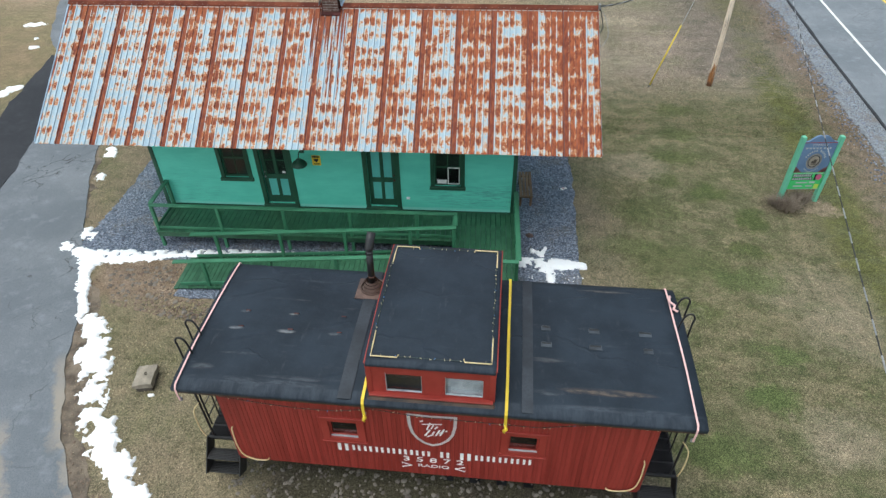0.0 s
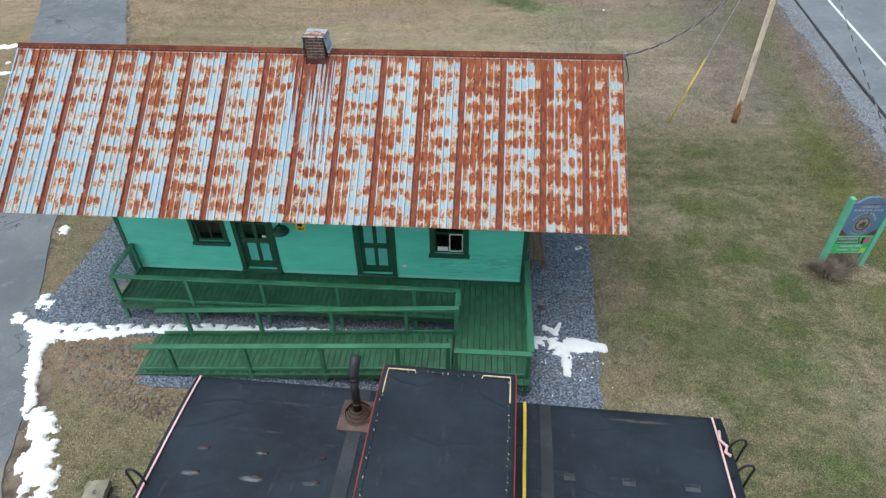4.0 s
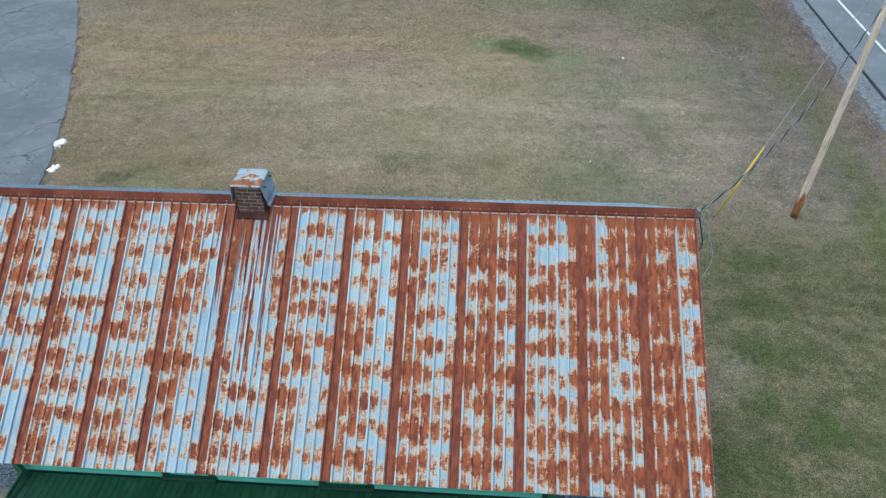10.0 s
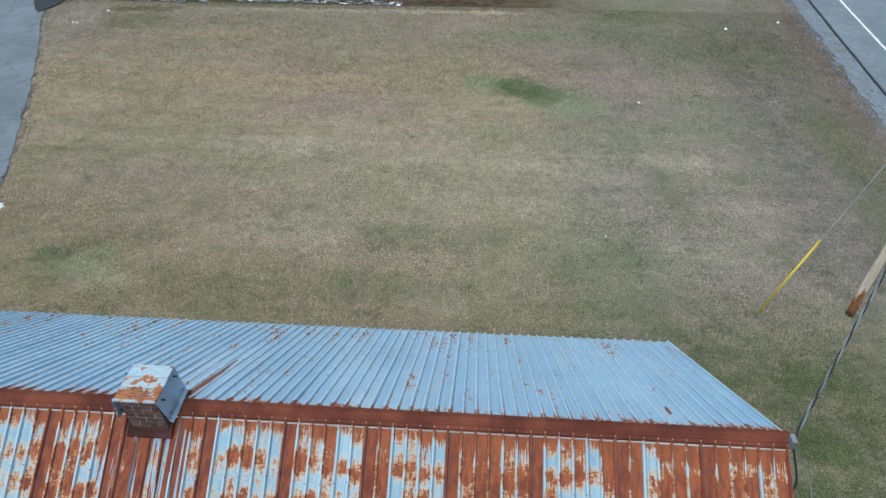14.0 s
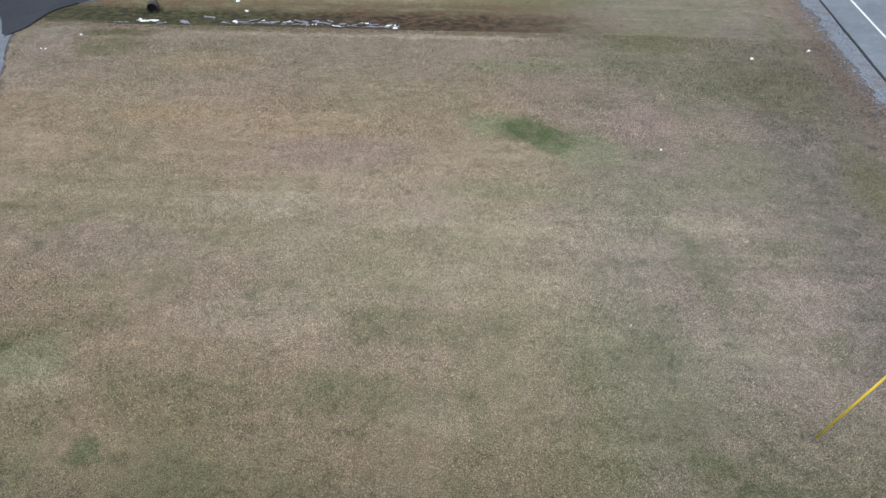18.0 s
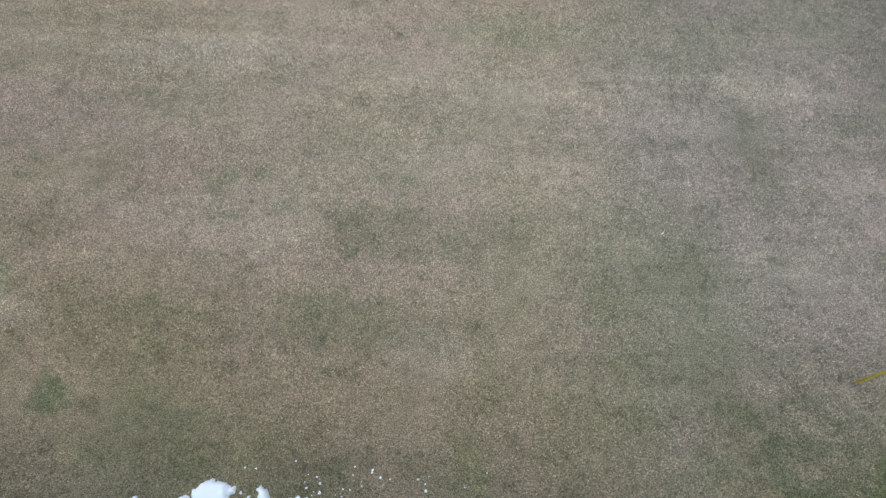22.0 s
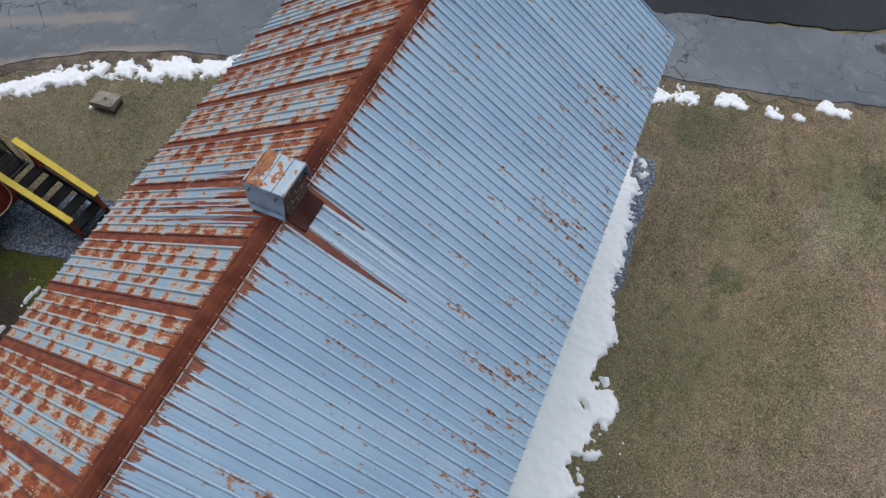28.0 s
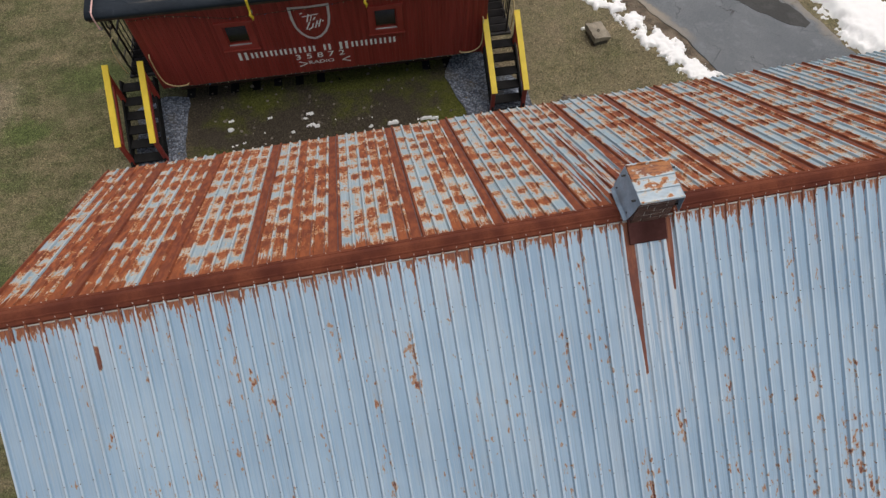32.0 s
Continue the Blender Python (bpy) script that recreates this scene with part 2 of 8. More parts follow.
        run2 = k.m("MULTIPLY", k.step(k.m("ABSOLUTE", k.m("SUBTRACT", x, -1.66)), k.step(y, 18.8, 19.5, 0.035, 0.006), k.step(y, 18.8, 19.5, 0.042, 0.012), 1.0, 0.0), k.m("MULTIPLY", k.step(y, 18.6, 18.7), k.step(y, 19.3, 19.4, 1.0, 0.0)))
        blot = k.m("MULTIPLY", k.step(k.m("ABSOLUTE", k.m("SUBTRACT", x, 4.87)), 0.01, 0.05, 1.0, 0.0), k.m("MULTIPLY", k.step(y, 18.86, 18.95), k.step(y, 19.1, 19.25, 1.0, 0.0)))
        amount = k.m("ADD", amount, k.m("MULTIPLY", k.m("ADD", run1, k.m("ADD", run2, k.m("MULTIPLY", blot, 0.45))), 0.6))
        wash = k.m("MULTIPLY", k.m("MULTIPLY", k.step(x, -1.95, -1.7), k.step(x, -1.1, -0.75, 1.0, 0.0)), k.m("MULTIPLY", k.step(y, 18.6, 18.9), k.step(y, 19.8, 21.4, 1.0, 0.0)))
        wash = k.m("MULTIPLY", wash, k.step(k.noise(k.vec(k.m("MULTIPLY", x, 26.0), k.m("MULTIPLY", y, 0.5), 4.0), 1.0, 3, 0.6), 0.46, 0.6))
        metal = k.mix(k.m("MULTIPLY", wash, 0.75), metal, (0.66, 0.73, 0.79))
        lo = 0.646
    halo = k.step(amount, lo - 0.22, lo - 0.01) if front else k.step(amount, lo - 0.075, lo - 0.01)
    deep = k.step(amount, lo - 0.005, lo + 0.028)
    rust = k.mix(k.step(grain, 0.36, 0.64), (0.165, 0.044, 0.025), (0.345, 0.100, 0.040))
    rust = k.mix(k.step(fine, 0.56, 0.74, 0.0, 0.55), rust, (0.43, 0.175, 0.06))
    # rib tops painted paler, as a highlight along each rib
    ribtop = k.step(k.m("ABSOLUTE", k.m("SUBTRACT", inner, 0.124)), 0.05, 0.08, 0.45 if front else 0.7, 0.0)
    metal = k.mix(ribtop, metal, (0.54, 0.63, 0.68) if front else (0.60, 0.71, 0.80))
    # fine rolled lines along each sheet
    lines = k.noise(k.vec(k.m("MULTIPLY", x, 62.0), k.m("MULTIPLY", y, 0.35), 2.0), 1.0, 2, 0.7)
    metal = k.mix(k.step(lines, 0.52, 0.66, 0.0, 0.55), metal, k.mix(1.0, metal, (0.74, 0.77, 0.80), "MULTIPLY"))
    metal = k.mix(k.step(lines, 0.46, 0.34, 0.0, 0.4), metal, k.mix(1.0, metal, (1.12, 1.11, 1.10), "MULTIPLY"))
    stain = k.step(k.noise(k.scaled(p, (5, 1.1, 1.1), 6.0), 1.0, 4, 0.65), 0.55, 0.75, 0.0, 0.4 if front else 0.22)
    metal = k.mix(stain, metal, (0.46, 0.43, 0.36))
    edge = k.mix(k.step(amount, lo - (0.125 if front else 0.10), lo - (0.03 if front else 0.015)), (0.64, 0.58, 0.45) if front else (0.45, 0.47, 0.40), (0.54, 0.23, 0.06) if front else (0.42, 0.20, 0.065))
    color = k.mix(k.m("MULTIPLY", halo, 0.85), metal, edge)
    if front:
        rust = k.mix(k.m("MULTIPLY", k.step(y, 17.7, 18.3), 0.45), rust, (0.31, 0.095, 0.036))
        rust = k.mix(k.m("MULTIPLY", k.m("MAXIMUM", seam, below), k.step(grain, 0.25, 0.65, 0.75, 0.35)), rust, (0.160, 0.042, 0.026))
    else:
        rust = k.mix(k.m("MULTIPLY", k.step(y, 19.1, 18.75), 0.8), rust, k.mix(k.step(tooth, 0.40, 0.60), (0.155, 0.045, 0.026), (0.325, 0.108, 0.038)))
    color = k.mix(deep, color, rust)
    if not front:
        color = k.mix(k.m("MULTIPLY", k.step(amount, lo + 0.012, lo + 0.045, 0.0, 0.75), k.step(y, 18.9, 19.2)), color, (0.140, 0.036, 0.022))
    # shade lines painted dark in the creases beside the ribs
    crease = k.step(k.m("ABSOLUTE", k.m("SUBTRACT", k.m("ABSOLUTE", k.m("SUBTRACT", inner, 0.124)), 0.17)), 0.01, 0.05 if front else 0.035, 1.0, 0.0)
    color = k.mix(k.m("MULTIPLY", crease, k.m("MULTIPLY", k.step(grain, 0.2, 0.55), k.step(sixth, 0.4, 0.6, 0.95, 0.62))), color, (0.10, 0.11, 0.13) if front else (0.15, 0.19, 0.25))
    rough = k.m("ADD", 0.5 if front else 0.42, k.m("MULTIPLY", halo, 0.35))
    return k.done(color, rough, k.m("MULTIPLY", k.m("SUBTRACT", 1.0, halo), 0.05), fine, 0.0015, 0.3 if front else 0.9)


def lawn_colour(k, p):
    """Dormant turf: tan, pinkish, golden and olive areas, mower streaks, and the spots where it grows or wears."""
    x, y, z = k.xyz(p)
    wob = k.noise(k.scaled(p, (1, 1, 1), 5.0), 0.9, 8, 0.78)
    wob2 = k.noise(k.scaled(p, (1, 1, 1), 51.0), 0.9, 8, 0.78)
    wx, wy = k.m("ADD", x, k.m("MULTIPLY", k.m("SUBTRACT", wob, 0.5), 2.6)), k.m("ADD", y, k.m("MULTIPLY", k.m("SUBTRACT", wob2, 0.5), 2.2))
    n1, n2 = k.noise(p, 0.13, 3), k.noise(k.scaled(p, (1, 1, 1), 9.0), 0.38, 8, 0.7)
    n3 = k.noise(k.scaled(p, (0.8, 1.3, 1), 23.0), 1.4, 8, 0.78)
    band = k.noise(k.scaled(p, (0.10, 1.0, 1), 2.0), 1.0, 4, 0.6)
    fine_band = k.noise(k.scaled(p, (0.22, 2.6, 1), 12.0), 1.0, 4, 0.65)
    col = k.mix(k.step(n1, 0.38, 0.62), (0.235, 0.212, 0.150), (0.285, 0.232, 0.190))
    col = k.mix(k.step(n2, 0.52, 0.68, 0.0, 0.65), col, (0.168, 0.168, 0.103))
    col = k.mix(k.step(n2, 0.46, 0.32, 0.0, 0.5), col, (0.325, 0.268, 0.205))
    col = k.mix(k.step(band, 0.52, 0.66, 0.0, 0.35), col, (0.18, 0.165, 0.112))
    col = k.mix(k.step(band, 0.47, 0.34, 0.0, 0.4), col, (0.34, 0.295, 0.215))
    col = k.mix(k.step(fine_band, 0.52, 0.70, 0.0, 0.25), col, (0.165, 0.15, 0.10))
    # greener turf east of the station, darkened for blade shade; browner turf close behind it
    east = k.m("MULTIPLY", k.step(wx, 5.8, 8.0), k.step(wy, 24.0, 29.5, 1.0, 0.0))
    col = k.mix(k.m("MULTIPLY", east, 0.88), col, k.mix(k.step(n3, 0.36, 0.64), (0.080, 0.094, 0.040), (0.182, 0.155, 0.094)))
    rear = k.m("MULTIPLY", k.step(k.m("ADD", wy, k.m("MULTIPLY", x, 0.30)), 22.8, 35.0, 1.0, 0.0), k.step(wx, 5.0, 9.0, 1.0, 0.0))
    col = k.mix(k.m("MULTIPLY", rear, 0.5), col, k.mix(k.step(n2, 0.40, 0.62), (0.172, 0.131, 0.070), (0.126, 0.118, 0.047)))
    # warmer, paler turf in the middle of the yard and far from the station
    far = k.m("MULTIPLY", k.step(wy, 32.0, 40.0), k.step(wx, 3.0, 9.0, 1.0, 0.0))
    col = k.mix(k.m("MULTIPLY", far, 0.5), col, k.mix(k.step(n3, 0.38, 0.62), (0.275, 0.20, 0.135), (0.315, 0.262, 0.185)))
    mid = k.m("ADD", k.m("POWER", k.m("DIVIDE", k.m("SUBTRACT", wx, 1.0), 7.0), 2.0), k.m("POWER", k.m("DIVIDE", k.m("SUBTRACT", wy, 34.0), 6.5), 2.0))
    col = k.mix(k.step(mid, 0.1, 1.5, 0.16, 0.0), col, k.mix(k.step(n3, 0.36, 0.62), (0.36, 0.325, 0.235), (0.30, 0.285, 0.195)))
    # thin, greyish turf beside the road
    worn = k.m("MULTIPLY", k.step(k.m("SUBTRACT", wx, k.m("MULTIPLY", y, 0.06)), 9.5, 12.0), k.m("MULTIPLY", k.step(wy, 25.5, 29.0), k.step(wy, 46.0, 56.0, 1.0, 0.0)))
    col = k.mix(k.m("MULTIPLY", worn, 0.7), col, k.mix(k.step(n3, 0.4, 0.62), (0.15, 0.131, 0.112), (0.225, 0.188, 0.162)))
    # bare reddish soil against the road's shoulder
    side = k.m("SUBTRACT", k.m("ADD", x, k.m("MULTIPLY", k.m("SUBTRACT", n3, 0.5), 3.0)), k.m("ADD", 18.05, k.m("MULTIPLY", y, 0.098)))
    col = k.mix(k.m("MULTIPLY", k.step(side, -4.9, -3.3), k.step(y, 24.0, 30.0, 0.75, 0.6)), col, k.mix(k.step(wob, 0.4, 0.6), (0.215, 0.165, 0.135), (0.165, 0.115, 0.085)))

    # a mossy band beside that soil
    moss = k.m("MULTIPLY", k.step(side, -6.4, -5.3), k.step(side, -4.9, -4.0, 1.0, 0.0))
    col = k.mix(k.m("MULTIPLY", k.m("MULTIPLY", moss, k.step(n3, 0.36, 0.56)), k.step(y, 26.0, 36.0, 0.75, 0.3)), col, (0.10, 0.112, 0.032))

    def spots(col, colour, where):
        for cx, cy, rx, ry, s in where:
            d = k.m("ADD", k.m("POWER", k.m("DIVIDE", k.m("SUBTRACT", wx, cx), rx), 2.0), k.m("POWER", k.m("DIVIDE", k.m("SUBTRACT", wy, cy), ry), 2.0))
            col = k.mix(k.m("MULTIPLY", k.step(d, 0.15, 1.7, s, 0.0), k.step(n3, 0.30, 0.56, 0.45, 1.0)), col, colour)
        return col
    col = k.mix(k.m("MULTIPLY", k.m("MULTIPLY", k.step(wy, 23.0, 26.0), k.step(wx, 3.0, 7.0, 1.0, 0.0)), k.step(wy, 40.0, 48.0, 1.0, 0.0)), col, k.mix(1.0, col, (1.14, 1.08, 1.03), "MULTIPLY"))
    col = k.mix(k.m("MULTIPLY", k.step(wy, 35.0, 47.0, 0.0, 0.55), k.step(wx, 1.0, 8.0, 0.3, 1.0)), col, k.mix(1.0, col, (0.74, 0.73, 0.71), "MULTIPLY"))
    col = spots(col, (0.40, 0.335, 0.25), ((-5.5, 35.1, 2.8, 0.8, 0.55), (9.9, 34.9, 1.5, 0.7, 0.6), (-8.8, 27.2, 1.0, 0.7, 0.35), (2.2, 34.4, 2.6, 0.9, 0.25), (1.2, 26.8, 1.0, 0.6, 0.22), (-3.7, 29.9, 2.4, 1.0, 0.3), (1.5, 31.8, 1.8, 0.6, 0.2), (-0.5, 51.0, 5.5, 0.32, 0.9), (-9.5, 50.9, 4.5, 0.3, 0.6)))
    col = spots(col, (0.385, 0.275, 0.155), ((-10.9, 41.5, 3.0, 0.8, 0.4), (-5.0, 41.0, 2.5, 1.2, 0.3), (-11.8, 47.0, 3.0, 1.0, 0.3)))
    col = spots(col, (0.30, 0.222, 0.185), ((-3.2, 38.8, 3.2, 1.3, 0.6), (8.8, 41.6, 2.2, 1.6, 0.5), (-9.5, 32.5, 3.0, 1.5, 0.45)))
    col = spots(col, (0.205, 0.225, 0.125), ((2.6, 41.3, 1.3, 1.0, 0.6), (6.2, 39.6, 1.8, 1.2, 0.6), (4.6, 47.5, 3.5, 0.9, 0.4), (-9.4, 27.9, 1.2, 0.8, 0.5), (3.0, 36.5, 2.5, 0.7, 0.35)))
    col = spots(col, (0.118, 0.125, 0.066), ((9.1, 32.6, 0.8, 1.5, 0.4), (1.0, 29.6, 2.4, 0.8, 0.35), (6.8, 29.1, 0.9, 0.6, 0.35), (-0.6, 27.3, 2.0, 0.7, 0.4), (-6.6, 25.3, 0.5, 0.35, 0.9), (-10.9, 28.1, 0.7, 0.5, 0.8), (-4.4, 25.0, 1.0, 0.5, 0.4), (-10.6, 23.8, 0.9, 0.7, 0.8)))
    col = spots(col, (0.068, 0.095, 0.030), ((10.0, 21.0, 0.9, 0.5, 0.7), (10.6, 18.6, 0.6, 0.5, 0.8), (11.4, 17.2, 0.5, 0.6, 0.8), (9.2, 19.4, 0.5, 0.4, 0.7), (11.0, 15.6, 0.5, 0.4, 0.7), (8.8, 13.0, 0.6, 0.4, 0.6), (10.3, 22.6, 0.7, 0.4, 0.6), (8.2, 17.5, 1.2, 0.8, 0.5), (10.6, 24.6, 0.9, 0.5, 0.6), (9.0, 15.0, 1.4, 0.8, 0.5)))
    col = spots(col, (0.28, 0.245, 0.22), ((-21.7, 50.4, 1.4, 2.6, 0.35), (-21.9, 53.6, 1.0, 1.8, 0.7), (-20.0, 46.2, 1.4, 3.0, 0.25)))
    col = spots(col, (0.145, 0.138, 0.066), ((-18.0, 50.6, 2.2, 0.5, 0.8), (11.4, 51.2, 3.6, 1.8, 0.45), (15.2, 46.0, 2.0, 4.0, 0.45), (16.5, 36.5, 1.2, 3.0, 0.5), (3.4, 57.0, 5.0, 1.5, 0.6), (-17.5, 48.6, 2.2, 1.2, 0.6), (-13.5, 52.2, 4.0, 0.7, 0.5)))
    col = spots(col, (0.33, 0.272, 0.21), ((12.3, 13.9, 1.6, 1.2, 0.3), (12.7, 12.4, 1.2, 1.0, 0.35), (11.2, 9.2, 1.0, 0.8, 0.4), (7.6, 12.6, 1.2, 0.8, 0.5), (8.3, 20.2, 1.2, 0.9, 0.4)))
    col = spots(col, (0.088, 0.125, 0.042), ((9.9, 10.2, 0.8, 0.5, 0.8), (10.6, 14.3, 0.9, 0.5, 0.6), (10.7, 11.6, 0.6, 0.4, 0.7), (8.3, 8.7, 1.0, 0.5, 0.7), (6.8, 9.4, 0.8, 0.5, 0.5), (7.4, 15.8, 0.8, 0.6, 0.4)))
    col = spots(col, (0.30, 0.232, 0.175), ((14.15, 17.85, 0.55, 0.45, 0.9),))
    col = spots(col, (0.125, 0.100, 0.072), ((12.75, 17.95, 0.9, 0.6, 0.8), (13.6, 18.5, 0.7, 0.5, 0.6)))
    col = spots(col, (0.074, 0.112, 0.042), ((4.0, 41.1, 1.0, 1.2, 0.75), (5.0, 40.3, 0.8, 1.1, 0.7), (3.0, 41.6, 0.8, 0.6, 0.3)))
    # mottling a hand to a stride wide
    mott = k.noise(k.scaled(p, (1, 1, 1), 31.0), 1.5, 7, 0.8)
    col = k.mix(k.step(mott, 0.52, 0.64, 0.0, 0.6), col, k.mix(1.0, col, (0.55, 0.62, 0.55), "MULTIPLY"))
    col = k.mix(k.step(mott, 0.47, 0.35, 0.0, 0.6), col, k.mix(1.0, col, (1.38, 1.33, 1.30), "MULTIPLY"))
    return col, n2, n3


def ground_mat():
    k = Tree("dormant_lawn")
    p = k.pos()
    x, y, z = k.xyz(p)
    col, n2, tuft = lawn_colour(k, p)
    n3, n4 = k.noise(p, 2.2, 4, 0.7), k.noise(p, 17.0, 3, 0.7)
    # bare, mossy earth beside the rail car, and worn soil at the foot of the ramp
    bare = k.m("MULTIPLY", k.step(k.m("ADD", y, k.m("MULTIPLY", n3, 0.5)), 12.7, 13.3, 1.0, 0.0), k.step(k.m("ADD", y, k.m("MULTIPLY", n3, 0.6)), 5.2, 6.6))
    bare = k.m("MULTIPLY", bare, k.m("MULTIPLY", k.step(k.m("ADD", x, n2), -1.6, -0.4), k.step(k.m("ADD", x, n2), 6.1, 7.2, 1.0, 0.0)))
    soil = k.mix(k.m("MULTIPLY", k.step(n2, 0.42, 0.56), k.step(y, 8.8, 10.2, 0.15, 1.0)), (0.062, 0.052, 0.040), (0.085, 0.092, 0.024))
    soil = k.mix(k.m("MULTIPLY", k.step(n4, 0.58, 0.72), 0.35), soil, (0.20, 0.175, 0.15))
    col = k.mix(bare, col, soil)
    worn = k.m("MULTIPLY", k.step(k.m("ADD", y, n3), 12.9, 13.4), k.step(k.m("ADD", x, k.m("MULTIPLY", n3, 1.5)), -3.6, -2.6, 1.0, 0.0))
    worn = k.m("MULTIPLY", worn, k.m("MULTIPLY", k.step(y, 14.5, 15.0, 1.0, 0.0), k.step(x, -8.6, -7.8)))
    col = k.mix(worn, col, k.mix(k.step(n3, 0.4, 0.6), (0.20, 0.145, 0.10), (0.265, 0.205, 0.15)))
    # wet, dark grass and soil in the ditch, rusty leaves beyond it
    bank = k.m("ADD", y, k.m("MULTIPLY", k.m("SUBTRACT", n3, 0.5), 1.6))
    run = k.step(k.m("ADD", x, k.m("MULTIPLY", n2, 8.0)), 6.0, 15.0, 1.0, 0.0)
    rag = k.noise(k.scaled(p, (0.5, 1.4, 1), 4.0), 1.0, 5, 0.7)
    litter = k.noise(k.scaled(p, (2.2, 4.5, 1), 7.0), 1.0, 5, 0.72)
    moss = k.m("MULTIPLY", run, k.m("MULTIPLY", k.step(bank, 51.2, 51.9), k.step(bank, 55.6, 58.0, 1.0, 0.0)))
    col = k.mix(k.m("MULTIPLY", moss, k.step(rag, 0.32, 0.6, 0.5, 0.95)), col, k.mix(k.step(rag, 0.42, 0.6), (0.112, 0.104, 0.044), (0.150, 0.096, 0.058)))
    wet = k.m("MULTIPLY", run, k.m("MULTIPLY", k.step(bank, 51.9, 52.6), k.step(bank, 54.3, 55.5, 1.0, 0.0)))
    col = k.mix(k.m("MULTIPLY", wet, k.step(rag, 0.3, 0.52, 0.7, 1.0)), col, k.mix(k.step(litter, 0.40, 0.60), (0.036, 0.034, 0.024), k.mix(k.step(x, -14.0, -4.0), (0.085, 0.078, 0.034), (0.115, 0.070, 0.044))))
    col = k.mix(k.m("MULTIPLY", wet, k.step(litter, 0.60, 0.70, 0.0, 0.5)), col, (0.21, 0.18, 0.14))
    grassy = k.m("SUBTRACT", 1.0, k.m("MAXIMUM", bare, worn), clamp=True)
    n7 = k.noise(k.scaled(p, (1, 1, 1), 3.0), 4.2, 7, 0.82)
    col = k.mix(k.m("MULTIPLY", grassy, k.step(n7, 0.50, 0.66, 0.0, 0.65)), col, k.mix(1.0, col, (0.52, 0.54, 0.5), "MULTIPLY"))
    col = k.mix(k.m("MULTIPLY", grassy, k.step(n7, 0.48, 0.32, 0.0, 0.5)), col, k.mix(1.0, col, (1.5, 1.48, 1.45), "MULTIPLY"))
    n6 = k.noise(p, 38.0, 4, 0.75)
    # dark little weeds and bare pricks, thinly spread
    weed = k.voronoi(k.scaled(p, (1, 1, 1), 8.0), 1.35)
    col = k.mix(k.m("MULTIPLY", grassy, k.step(k.m("ADD", weed, k.m("MULTIPLY", n4, 0.10)), 0.07, 0.12, 0.6, 0.0)), col, (0.05, 0.062, 0.028))
    col = k.mix(k.step(n6, 0.50, 0.62, 0.0, 0.85), col, k.mix(1.0, col, (1.95, 1.92, 1.85), "MULTIPLY"))
    col = k.mix(k.step(n6, 0.50, 0.38, 0.0, 0.9), col, k.mix(1.0, col, (0.40, 0.42, 0.40), "MULTIPLY"))
    col = k.mix(k.m("MULTIPLY", k.step(n4, 0.5, 0.30), 0.40), col, k.mix(0.5, col, (0.05, 0.055, 0.03)))
    col = k.mix(grassy, col, k.mix(1.0, col, (0.97, 0.97, 0.96), "MULTIPLY"))
    return k.done(col, 0.95, 0.0, k.m("ADD", n4, k.m("MULTIPLY", n3, 0.6)), 0.03, 0.1)


def stone_bed(name, a, b, scale=26.0, dirt=(0.2, 0.17, 0.13), soiled=0.35):
    k = Tree(name)
    p = k.pos()
    cell = k.voronoi(p, scale, "Color")
    r, g, bl = k.xyz(cell)
    dist = k.voronoi(p, scale)
    col = k.mix(r, a, b)
    col = k.mix(k.m("MULTIPLY", k.step(dist, 0.35, 0.8), 0.75), col, (0.05, 0.052, 0.058))
    col = k.mix(k.m("MULTIPLY", k.step(k.noise(p, 0.9, 5, 0.65), 0.50, 0.66), soiled), col, dirt)
    return k.done(col, 0.85, 0.0, k.m("SUBTRACT", 1.0, dist), 0.02, 0.3)


def stone_piece(name, a, b):
    k = Tree(name)
    col = k.mix(k.island(), a, b)
    return k.done(k.mix(k.m("MULTIPLY", k.noise(k.pos(), 60.0, 3), 0.4), col, a), 0.85, spec=0.3)


